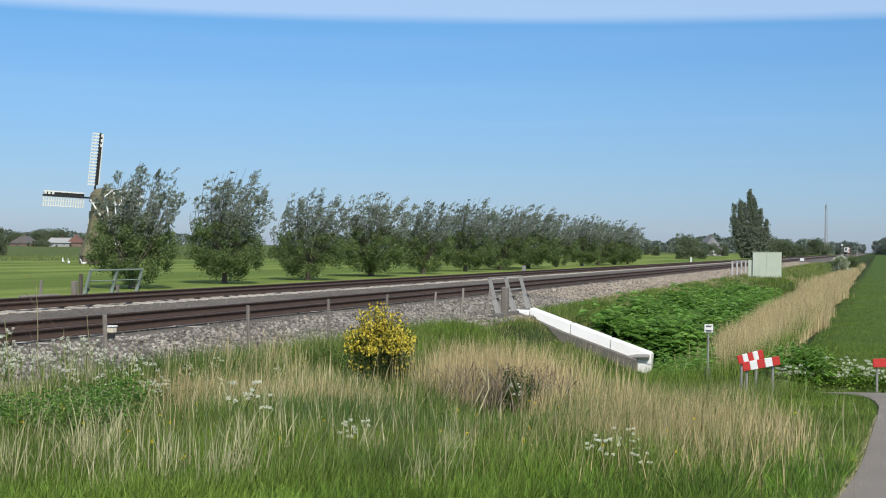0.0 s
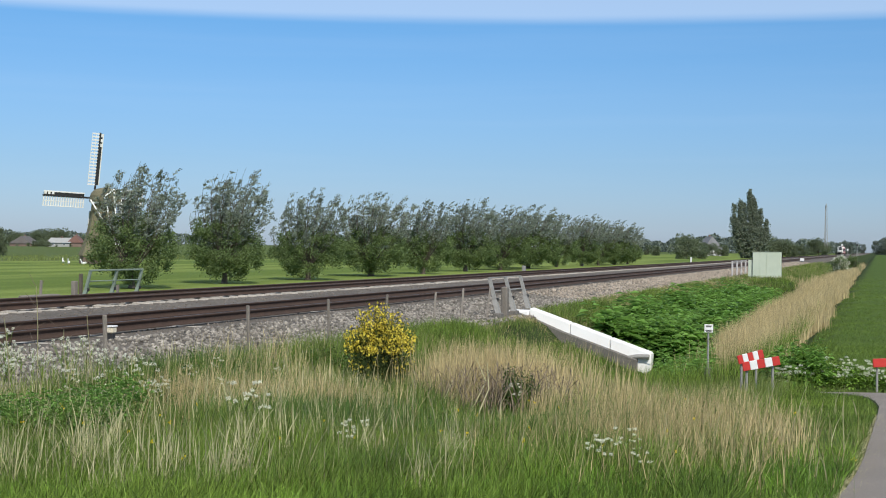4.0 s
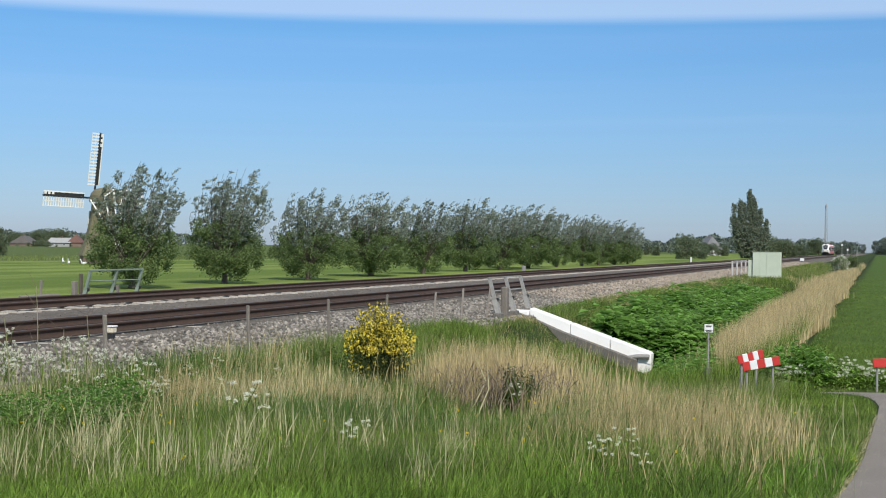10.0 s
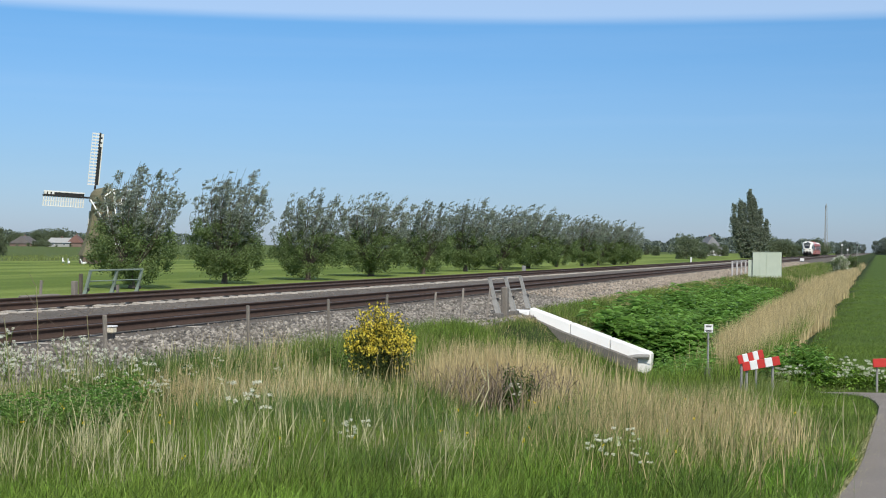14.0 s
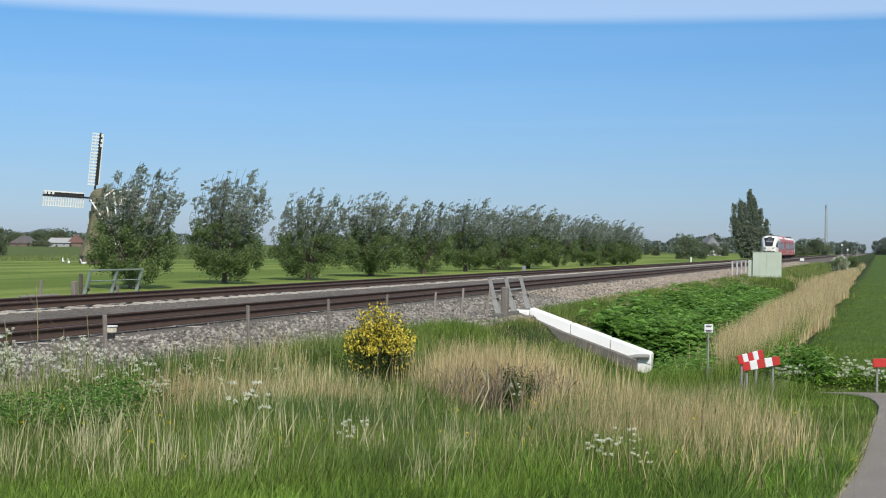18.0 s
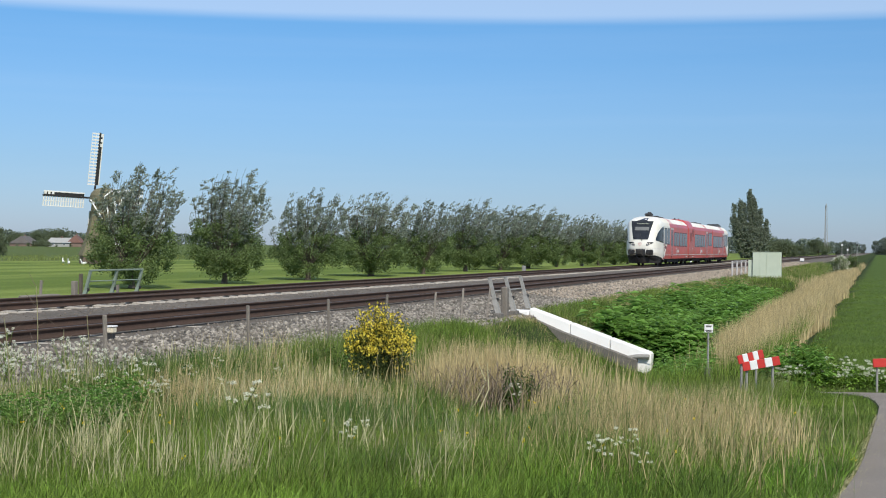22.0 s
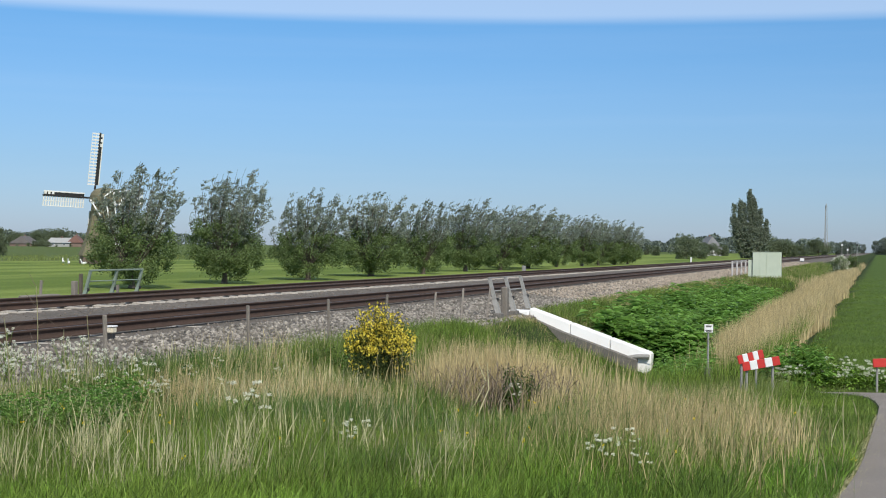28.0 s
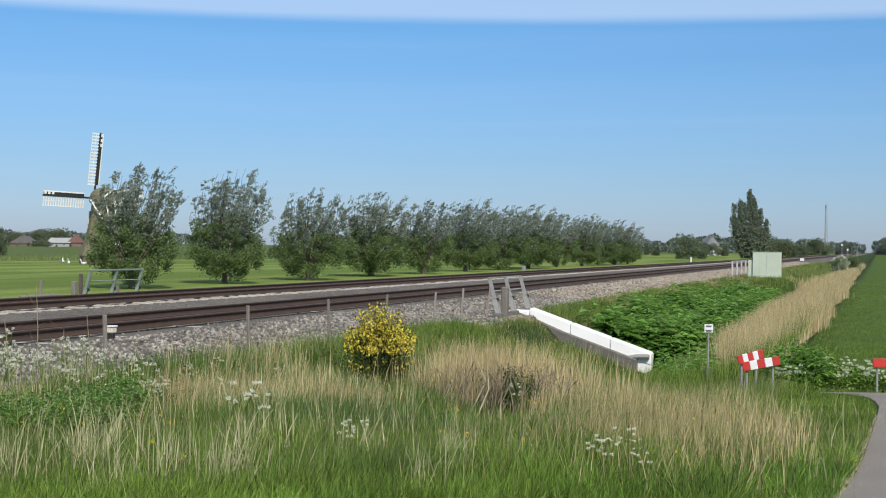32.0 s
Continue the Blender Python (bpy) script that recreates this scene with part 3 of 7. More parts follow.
def roof_unit(parent, x0, x1, z0, z1, half, bars):
    bm = bmesh.new()
    box(bm, x0, x1, -half, half, z0, z1, 0.08)
    u = part("roof_unit", bm, M_BLACK, parent)
    for k in range(bars):
        x = x0 + (x1 - x0) * (k + 0.5) / bars
        bm = bmesh.new()
        box(bm, x - 0.05, x + 0.05, -half * 0.9, half * 0.9, z1 - 0.005, z1 + 0.03, 0.01)
        part("grille_bar", bm, M_TRAIN_UNDER, u)


def end_car(train, at, flip):
    """End car: its joint at x = 0, its rounded cab at x = 18."""
    car = new("end_car")
    car.parent = train
    car.matrix_basis = at
    pick = lambda x, z: 2 if z < 0.5 else (1 if z > 3.25 and (not 9.7 < x < 11.4 or (10.3 < x < 10.95 and 3.3 < z < 3.6)) else (1 if z > 3.05 and x > 11.95 else 0))
    hull("body_shell", CAR_PROFILE, 0.05, 15.4, car, [M_TRAIN_RED, M_TRAIN_ROOF, M_TRAIN_UNDER], pick, (9.75, 10.35, 10.9, 11.4, 12.0), 0.22)
    # cab
    bm = bmesh.new()
    zs = [0.5, 0.6, 0.7, 0.75, 0.8, 0.9, 0.95, 1.05, 1.25, 1.45, 1.65, 1.8, 2.0, 2.2, 2.4, 2.6, 2.8, 3.02, 3.15, 3.28, 3.40, 3.52, 3.62, 3.68, 3.725, 3.75]
    us = [math.sin(math.pi / 2 * k / 16) for k in range(-16, 17)]
    def low_edge(u):
        f = (nose_point(u * HALF, 0.95) - 15.4) / 2.5
        return 0.48 + 0.29 * min(f, 1.0)
    grid = []
    for k in range(len(zs)):
        row = []
        for u in us:
            z = low_edge(u) + (0.95 - low_edge(u)) * k / 6 if k < 6 else zs[k]
            row.append(bm.verts.new((nose_point(u * nose_half(z), z), u * nose_half(z), z)))
        grid.append(row)
    for i in range(len(zs) - 1):
        for j in range(len(us) - 1):
            bm.faces.new((grid[i][j], grid[i][j + 1], grid[i + 1][j + 1], grid[i + 1][j]))
    bm.faces.new(grid[-1])
    bmesh.ops.recalc_face_normals(bm, faces=bm.faces)
    part("cab", bm, M_TRAIN_WHITE, car, "cream-white rounded driver's cab", smooth=True)
    bm = bmesh.new()
    under = [[bm.verts.new((15.4 + (nose_point(u * nose_half(z), z) - 15.4) * 0.975, u * nose_half(z) * 0.97, z)) for u in us] for z in (0.33, 0.45, 0.6, 0.75, 0.9)]
    for a, b in zip(under, under[1:]):
        for j in range(len(us) - 1):
            bm.faces.new((a[j], a[j + 1], b[j + 1], b[j]))
    bm.faces.new(under[0][::-1])
    bm.faces.new(under[-1])
    bmesh.ops.recalc_face_normals(bm, faces=bm.faces)
    part("cab_underside", bm, M_TRAIN_UNDER, car, "black underside below the cab")
    bm = bmesh.new()
    nose_patch(bm, 1.97, 3.36, lambda z: -0.61 - 0.22 * (z - 1.97), lambda z: 0.61 + 0.22 * (z - 1.97), 0.03, 18, 18)
    ws = part("windscreen", bm, M_GLASS_DARK, car, "raked dark windscreen", smooth=True)
    bm = bmesh.new()
    nose_patch(bm, 3.34, 3.585, lambda z: -0.46 + 2.0 * (z - 3.34), lambda z: 0.42 - 0.1 * (z - 3.34), 0.04, 6, 10)
    part("lamp_housing", bm, M_GLASS_DARK, ws)
    bm = bmesh.new()
    nose_disc(bm, 0.24, 3.47, 0.055, 0.05)
    part("top_lamp", bm, M_TRAIN_GREY, ws)
    bm = bmesh.new()
    nose_patch(bm, 2.64, 2.90, lambda z: -0.52, lambda z: 0.62, 0.036, 4, 18)
    part("sun_blind", bm, M_BLIND, ws, "pale sun blind behind the windscreen")
    bm = bmesh.new()
    tube(bm, (nose_point(0.1, 1.86) + 0.03, 0.1, 1.86), (nose_point(-0.05, 2.4) + 0.04, -0.05, 2.4), 0.02, 0.012, 6)
    part("wiper", bm, M_BLACK, ws)
    txt = bpy.data.curves.new("destination", "FONT")
    txt.body, txt.size, txt.align_x, txt.extrude = "Leeuwarden", 0.195, "CENTER", 0.004
    tob = new("destination_text", txt)
    me = bpy.data.meshes.new_from_object(tob.evaluated_get(bpy.context.evaluated_depsgraph_get()))
    bpy.data.objects.remove(tob)
    slope = math.degrees(math.atan2(0.34, 0.66))
    part_mesh("destination_text", me, M_SIGN, ws, "lit destination letters", Matrix.Translation((nose_point(0.1, 3.12) + 0.075, 0.10, 3.11)) @ pose(0, 0, 0, 0, 0, 90) @ pose(0, 0, 0, 90 - slope, 0, 0))
    for s in (-1, 1):
        bm = bmesh.new()
        side_patch(bm, 1.70, 2.95, lambda z: 15.52, lambda z: float(np.interp(z, [1.70, 1.78, 1.86, 2.1, 2.46, 2.74, 2.88, 2.95], [15.7, 16.95, 17.86, 17.76, 17.42, 16.88, 16.38, 15.75])), s, 0.012, 18, 10)
        cw = part("cab_window", bm, M_GLASS_DARK, car, "curved dark cab side window", smooth=True)
        bm = bmesh.new()
        side_patch(bm, 1.72, 2.90, lambda z: 16.16, lambda z: 16.22, s, 0.02)
        part("window_bar", bm, M_BLACK, cw)
        bm = bmesh.new()
        side_patch(bm, 2.26, 2.33, lambda z: 15.62, lambda z: 16.16, s, 0.02, 1, 4)
        part("window_bar", bm, M_BLACK, cw)
        for lo, hi in ((2.34, 2.84), (1.80, 2.25)):
            bm = bmesh.new()
            side_patch(bm, lo, hi, lambda z: 15.66, lambda z: 16.12, s, 0.016, 3, 4)
            part("sliding_pane", bm, M_GLASS_PALE, cw, "paler sliding pane of the cab window")
        bm = bmesh.new()
        nose_patch(bm, 1.50, 1.76, lambda z: s * (0.45 + 0.45 * (z - 1.50)), lambda z: s * min(0.62 + 2.0 * (z - 1.50), 1.02), 0.02, 8, 10)
        hl = part("headlight", bm, M_BLACK, car)
        bm = bmesh.new()
        nose_disc(bm, s * 0.74, 1.635, 0.060, 0.034)
        part("lamp", bm, M_LAMP, hl)
        bm = bmesh.new()
        nose_disc(bm, s * 0.60, 1.62, 0.055, 0.034)
        part("lamp", bm, M_TRAIN_GREY, hl)
        bm = bmesh.new()
        nose_patch(bm, 1.262, 1.276, lambda z: 0.0, lambda z: s * 1.44, 0.006, 1, 24)
        part("seam", bm, M_TRAIN_GREY, car)
        # buffer pads on each side of the coupling
        bm = bmesh.new()
        bx = nose_point(0.85, 1.05)
        box(bm, bx - 0.3, bx + 0.22, s * 0.74 - 0.27, s * 0.74 + 0.27, 0.80, 1.20, 0.06)
        bf = part("buffer", bm, M_TRAIN_UNDER, car)
        for k in range(4):
            bm = bmesh.new()
            box(bm, bx + 0.20, bx + 0.25, s * 0.74 - 0.24, s * 0.74 + 0.24, 0.86 + 0.08 * k, 0.90 + 0.08 * k, 0.01)
            part("buffer_ridge", bm, M_BLACK, bf)
        side_bits(car, s, flip)
    bm = bmesh.new()
    nose_disc(bm, -0.05, 1.62, 0.15, 0.012, 0.11)
    nose_disc(bm, -0.05, 1.62, 0.06, 0.012)
    part("nose_emblem", bm, surface("pale_emblem_red", (0.66, 0.47, 0.41), 0.5, (0.62, 0.42, 0.36), scale=4, fine=20, grain=0.04, bump=0.0), car, "pale red round emblem")
    # coupling and black apron
    bm = bmesh.new()
    box(bm, 17.9, 18.44, -0.40, 0.40, 0.72, 1.24, 0.05)
    cp = part("coupling_recess", bm, M_BLACK, car)
    bm = bmesh.new()
    tube(bm, (18.3, 0, 0.98), (18.8, 0, 0.98), 0.12, 0.12, 10)
    tube(bm, (18.3, 0.15, 0.80), (18.75, 0.22, 0.78), 0.05, 0.05, 8)
    tube(bm, (18.80, -0.1, 0.98), (19.02, -0.1, 0.98), 0.07, 0.10, 8)
    box(bm, 18.66, 18.90, -0.22, 0.22, 0.80, 1.18, 0.06)
    part("coupling", bm, M_TRAIN_UNDER, cp)
    bm = bmesh.new()
    for k in range(10):
        a, b = math.pi * k / 10, math.pi * (k + 1) / 10
        tube(bm, (18.5, 0.35 * math.cos(a), 0.85 - 0.35 * math.sin(a)), (18.5, 0.35 * math.cos(b), 0.85 - 0.35 * math.sin(b)), 0.022, 0.022, 6)
    part("brake_hose", bm, M_RUBBER, cp)
    bm = bmesh.new()
    v0 = [(18.3 - 0.9 * abs(y) ** 2.2, y) for y in np.linspace(-1.3, 1.3, 13)]
    lo = [bm.verts.new((x - 0.25, y, 0.16)) for x, y in v0]
    hi = [bm.verts.new((x, y, 0.62)) for x, y in v0]
    lo2 = [bm.verts.new((x - 0.45, y * 0.95, 0.16)) for x, y in v0]
    hi2 = [bm.verts.new((x - 0.45, y * 0.95, 0.62)) for x, y in v0]
    for i in range(12):
        bm.faces.new((lo[i], lo[i + 1], hi[i + 1], hi[i]))
        bm.faces.new((lo2[i], hi2[i], hi2[i + 1], lo2[i + 1]))
        bm.faces.new((hi[i], hi[i + 1], hi2[i + 1], hi2[i]))
        bm.faces.new((lo[i], lo2[i], lo2[i + 1], lo[i + 1]))
    part("apron", bm, M_TRAIN_UNDER, car, "black snow-plough apron")
    roof_unit(car, 9.5, 12.3, 3.70, 3.79, 0.55, 8)
    if flip:
        roof_unit(car, 11.3, 12.75, 3.70, 3.84, 0.5, 3)
        # horn box: an open-fronted hood on short legs
        bm = bmesh.new()
        box(bm, 13.80, 14.62, -0.30, 0.30, 3.78, 4.02, 0.07)
        box(bm, 13.70, 14.05, -0.16, 0.16, 3.72, 4.12, 0.06)
        for y in (-0.18, 0.18):
            tube(bm, (14.55, y, 3.88), (14.78, y, 3.90), 0.06, 0.10, 8)
            tube(bm, (14.30, y, 3.66), (14.30, y, 3.80), 0.05, 0.05, 6)
        part("roof_horn", bm, M_BLACK, car)
    else:
        # streamlined cooling hood
        bm = bmesh.new()
        rings = []
        for x, top, half in ((12.1, 3.74, 0.45), (12.7, 3.94, 0.62), (13.2, 4.02, 0.70), (14.2, 4.00, 0.72), (15.25, 3.92, 0.70), (15.35, 3.88, 0.68)):
            rings.append([bm.verts.new((x, y * half, z)) for y, z in ((-1, 3.60), (-1, top - 0.08), (-0.8, top), (0.8, top), (1, top - 0.08), (1, 3.60))])
        for a, b in zip(rings, rings[1:]):
            for i in range(5):
                bm.faces.new((a[i], a[i + 1], b[i + 1], b[i]))
        bm.faces.new(rings[0])
        bm.faces.new(rings[-1])
        bmesh.ops.recalc_face_normals(bm, faces=bm.faces)
        hood = part("cooling_hood", bm, M_HOOD, car, "dark grey streamlined roof hood")
        for k in range(5):
            bm = bmesh.new()
            box(bm, 13.0 + 0.42 * k, 13.06 + 0.42 * k, -0.62, 0.62, 3.96, 4.03 - 0.012 * k, 0.01)
            part("hood_rib", bm, M_BLACK, hood)
    bogie(car, 13.6)
    bogie(car, 3.4)
    under_boxes(car, [(0.4, 1.8), (5.2, 11.8), (15.2, 16.6)])


def side_bits(car, s, flip):
    """Windows, door, white livery field and marks of one side of an end car."""
    for k in range(5):
        side_window(car, 0.76 + 1.755 * k, 2.26 + 1.755 * k, 1.53, 2.58, s)
    side_door(car, 9.74, 11.34, s)
    bm = bmesh.new()
    panel(bm, [(11.72, 3.02), (11.72, 2.93), (11.83, 1.62), (13.45, 1.62), (15.42, 0.46), (15.42, 3.02)], s * HALF, s, 0.004)
    part("white_field", bm, M_TRAIN_WHITE, car)
    side_window(car, 11.92, 13.36, 1.66, 2.84, s)
    side_window(car, 13.58, 14.98, 1.66, 2.84, s)
    stripe(car, 0.05, 9.66, s)
    stripe(car, 11.42, 14.75, s)
    bm = bmesh.new()
    panel(bm, [(15.40, 0.5), (15.43, 0.5), (15.43, 3.0), (15.40, 3.0)], s * HALF, s, 0.006)
    part("seam", bm, M_TRAIN_UNDER, car)
    emblem(car, 7.7 if flip else 6.12, s, flip)
    door_icons(car, s, flip)
    # service bars near the joint, a dark hook under the door, a small mark beside it
    bm = bmesh.new()
    for a, b in ((0.45, 1.05), (1.10, 1.18), (1.24, 1.46)):
        panel(bm, [(a, 0.60), (b, 0.60), (b, 0.665), (a, 0.665)], s * HALF, s, 0.005)
    part("service_bars", bm, M_TRAIN_GREY, car)
    bm = bmesh.new()
    box(bm, 10.72, 10.84, s * HALF - 0.03, s * HALF + 0.03, 0.60, 0.69, 0.02)
    part("step_hook", bm, M_BLACK, car)
    bm = bmesh.new()
    panel(bm, rounded(12.40, 12.58, 1.06, 1.20, 0.06), s * HALF, s, 0.004)
    panel(bm, rounded(12.66, 12.72, 1.00, 1.06, 0.02), s * HALF, s, 0.004)
    part("small_mark", bm, M_MARK_RED, car)
    if not flip:
        return
    # dark wordmark on the white field of the leading car: a curl and four upright bars
    bm = bmesh.new()
    for k in range(4):
        a = 14.70 - 0.235 * k
        z1 = 1.545 - 0.012 * k
        panel(bm, [(a - 0.11, 1.26), (a + 0.055, 1.26), (a + 0.075, z1), (a - 0.09, z1)], s * HALF, s, 0.008)
    part("wordmark_bars", bm, M_MARK_DARK, car)
    bm = bmesh.new()
    cx = 15.02
    arc = [(cx - 0.15 * math.cos(t), 1.52 + 0.13 * math.sin(t)) for t in np.linspace(0.2, 4.6, 11)]
    arc += [(cx - 0.16 * math.cos(t), 1.26 + 0.13 * math.sin(t)) for t in np.linspace(1.45, -2.9, 11)]
    for (xa, za), (xb, zb) in zip(arc, arc[1:]):
        d = Vector((xb - xa, zb - za)).normalized() * 0.055
        panel(bm, [(xa - d.y, za + d.x), (xb - d.y, zb + d.x), (xb + d.y, zb - d.x), (xa + d.y, za - d.x)], s * HALF, s, 0.009)
    part("wordmark_curl", bm, M_MARK_RED, car)


def door_icons(car, s, flip):
    """White wheelchair and bicycle pictograms on the door glass of the trailing car."""
    if flip:
        return
    y = s * (HALF + 0.021)
    for x, wheels in ((10.20, ((0.0, 1.80, 0.13),)), (10.89, ((-0.10, 1.78, 0.10), (0.10, 1.98, 0.10)))):
        bm = bmesh.new()
        for dx, z, r in wheels:
            ring = [(math.cos(a), math.sin(a)) for a in np.linspace(0, 2 * math.pi, 15)[:-1]]
            out = [bm.verts.new((x + dx + r * c, y, z + r * d)) for c, d in ring]
            inn = [bm.verts.new((x + dx + (r - 0.035) * c, y, z + (r - 0.035) * d)) for c, d in ring]
            for i in range(14):
                bm.faces.new((out[i], out[(i + 1) % 14], inn[(i + 1) % 14], inn[i]))
        if len(wheels) == 1:
            bars = [((x - 0.02, 1.90), (x - 0.02, 2.12)), ((x - 0.02, 1.98), (x + 0.10, 1.96)), ((x - 0.02, 2.14), (x + 0.01, 2.18))]
        else:
            bars = [((x - 0.10, 1.78), (x + 0.10, 1.98)), ((x - 0.14, 2.02), (x + 0.02, 1.90)), ((x + 0.10, 1.78), (x - 0.02, 1.90))]
        for (xa, za), (xb, zb) in bars:
            d = Vector((xb - xa, zb - za)).normalized() * 0.02
            vs = [bm.verts.new(p) for p in ((xa - d.y, y, za + d.x), (xb - d.y, y, zb + d.x), (xb + d.y, y, zb - d.x), (xa + d.y, y, za - d.x))]
            bm.faces.new(vs)
        part("door_pictogram", bm, M_TRAIN_GREY, car)


def power_module(train):
    pm = new("power_module")
    pm.parent = train
    pick = lambda x, z: 1 if z < 0.5 else 0
    hull("module_shell", PM_PROFILE, 0.15, 4.15, pm, [M_TRAIN_RED, M_TRAIN_UNDER], pick, (), 0.22)
    for s in (-1, 1):
        for x0, x1, z0, z1, rows in ((1.55, 2.68, 1.92, 2.72, 11), (2.88, 4.12, 2.38, 3.06, 10)):
            bm = bmesh.new()
            panel(bm, [(x0, z0), (x1, z0), (x1, z1), (x0, z1)], s * (HALF + 0.02), s, 0.004)
            v = part("vent", bm, M_MARK_DARK, pm)
            for k in range(rows):
                z = z0 + (z1 - z0) * (k + 0.5) / rows
                bm = bmesh.new()
                panel(bm, [(x0, z - 0.016), (x1, z - 0.016), (x1, z + 0.016), (x0, z + 0.016)], s * (HALF + 0.02), s, 0.02)
                part("slat", bm, M_TRAIN_RED, v)
        for x in (1.25, 2.95):
            bm = bmesh.new()
            panel(bm, rounded(x - 0.07, x + 0.07, 1.27, 1.41, 0.02, 1), s * (HALF + 0.02), s, 0.012)
            part("latch", bm, M_TRAIN_GREY, pm)
        bm = bmesh.new()
        panel(bm, [(0.3, 0.78), (4.16, 0.78), (4.16, 0.83), (0.3, 0.83)], s * (HALF + 0.02), s, 0.006)
        part("pale_stripe", bm, M_TRAIN_GREY, pm)
        bm = bmesh.new()
        for a, b in ((2.95, 3.55), (3.62, 3.70), (3.78, 4.0)):
            panel(bm, [(a, 0.60), (b, 0.60), (b, 0.665), (a, 0.665)], s * (HALF + 0.02), s, 0.005)
        part("service_bars", bm, M_TRAIN_GREY, pm)
        bm = bmesh.new()
        panel(bm, [(0.5, 0.56), (0.85, 0.56), (0.85, 0.68), (0.5, 0.68)], s * (HALF + 0.02), s, 0.005)
        part("step_recess", bm, M_TRAIN_UNDER, pm)
        for x in (2.74, 0.42):
            bm = bmesh.new()
            panel(bm, [(x - 0.012, 0.85), (x + 0.012, 0.85), (x + 0.012, 3.0), (x - 0.012, 3.0)], s * (HALF + 0.02), s, 0.003)
            part("seam", bm, M_TRAIN_UNDER, pm)
    for x in (-0.3, 2.4):
        bm = bmesh.new()
        tube(bm, (x, -0.2, 3.66), (x + 0.12, -0.2, 3.93), 0.05, 0.08, 8)
        part("exhaust", bm, M_BLACK, pm)
    bogie(pm, 2.1, 2, 2.4)
    for x0, x1 in ((-0.08, 0.20), (4.10, 4.43), (19.70, 20.10)):
        bm = bmesh.new()
        box(bm, x0, x1, -1.36, 1.36, 0.55, 3.25, 0.04)
        part("gangway_bellows", bm, M_RUBBER, train)


def middle_car(train):
    car = new("middle_car")
    car.parent = train
    pick = lambda x, z: 2 if z < 0.5 else (1 if z > 3.25 and (not 13.9 < x < 15.4 or (14.4 < x < 14.95 and 3.3 < z < 3.6)) else 0)
    hull("body_shell", CAR_PROFILE, 4.36, 19.80, car, [M_TRAIN_RED, M_TRAIN_ROOF, M_TRAIN_UNDER], pick, (13.95, 14.45, 14.9, 15.35), 0.2)
    for s in (-1, 1):
        for k in range(5):
            side_window(car, 5.10 + 1.73 * k, 6.58 + 1.73 * k, 1.53, 2.58, s)
        side_door(car, 14.14, 15.74, s)
        for a in (16.32, 17.92):
            side_window(car, a, a + 1.42, 1.66, 2.84, s)
        stripe(car, 4.5, 14.08, s)
        stripe(car, 15.8, 19.9, s)
        emblem(car, 9.65, s, False)
        bm = bmesh.new()
        for a, b in ((18.10, 18.85), (18.95, 19.03), (19.1, 19.4)):
            panel(bm, [(a, 0.60), (b, 0.60), (b, 0.665), (a, 0.665)], s * HALF, s, 0.005)
        part("service_bars", bm, M_TRAIN_GREY, car)
        bm = bmesh.new()
        box(bm, 15.10, 15.22, s * HALF - 0.03, s * HALF + 0.03, 0.60, 0.69, 0.02)
        part("step_hook", bm, M_BLACK, car)
        bm = bmesh.new()
        panel(bm, rounded(16.70, 16.92, 1.06, 1.20, 0.06), s * HALF, s, 0.004)
        part("small_mark", bm, M_MARK_RED, car)
    roof_unit(car, 13.3, 17.6, 3.70, 3.79, 0.55, 9)
    roof_unit(car, 13.8, 16.2, 3.70, 3.83, 0.42, 5)
    bogie(car, 13.3)
    under_boxes(car, [(5.2, 11.2), (15.6, 19.2)])


def build_train():
    train = thing("train", "red and white diesel railcar set with rounded white cabs", "train")
    end_car(train, pose(0, 0, 0, 0, 0, 180), True)
    power_module(train)
    middle_car(train)
    end_car(train, pose(20.0, 0, 0), False)
    # the bodies stand a little taller than the drawing
    done = set()
    for ob in train.children_recursive:
        if ob.type == "MESH" and not ob.name.startswith(("wheel", "bogie", "destination")) and ob.data.name not in done:
            done.add(ob.data.name)
            ob.data.transform(Matrix.Diagonal((1, 1, TALL, 1)))
        elif ob.name.startswith("destination"):
            ob.location.z *= TALL
    # the cars only gather their pieces while they are built; the pieces belong to the train itself
    for car in [o for o in train.children if o.type == "EMPTY"]:
        for ob in list(car.children):
            ob.parent = train
            ob.matrix_basis = car.matrix_basis @ ob.matrix_basis
        bpy.data.objects.remove(car)
    return train


train = build_train()


# ---- sleepers and ballast stones ----
def build_sleepers():
    bm = bmesh.new()
    vs = box(bm, -0.13, 0.13, -1.28, 1.28, -0.40, -0.165, 0.02)
    me = bpy.data.meshes.new("sleeper")
    bm.to_mesh(me)
    bm.free()
    me.materials.append(M_SLEEPER)
    rng = random.Random(4)
    far = []
    for yc in (18.69, 12.97):
        for k in range(0, 330):
            x = 10.0 + 0.6 * k
            if k < 145:
                ob = new("sleeper", me)
                ob.parent = ballast
                ob.matrix_basis = pose(x + rng.uniform(-0.02, 0.02), yc + rng.uniform(-0.02, 0.02), rng.uniform(-0.012, 0.012) - (0.045 if yc < 15 else 0.012), 0, 0, rng.uniform(-0.5, 0.5))
            else:
                far.append((x, yc))
    bm = bmesh.new()
    for x, yc in far:
        box(bm, x - 0.13, x + 0.13, yc - 1.28, yc + 1.28, -0.40, -0.165 - (0.04 if yc < 15 else 0))
    ob = part("far_sleepers", bm, M_SLEEPER, ballast)
    ob["kind"] = "stuff"


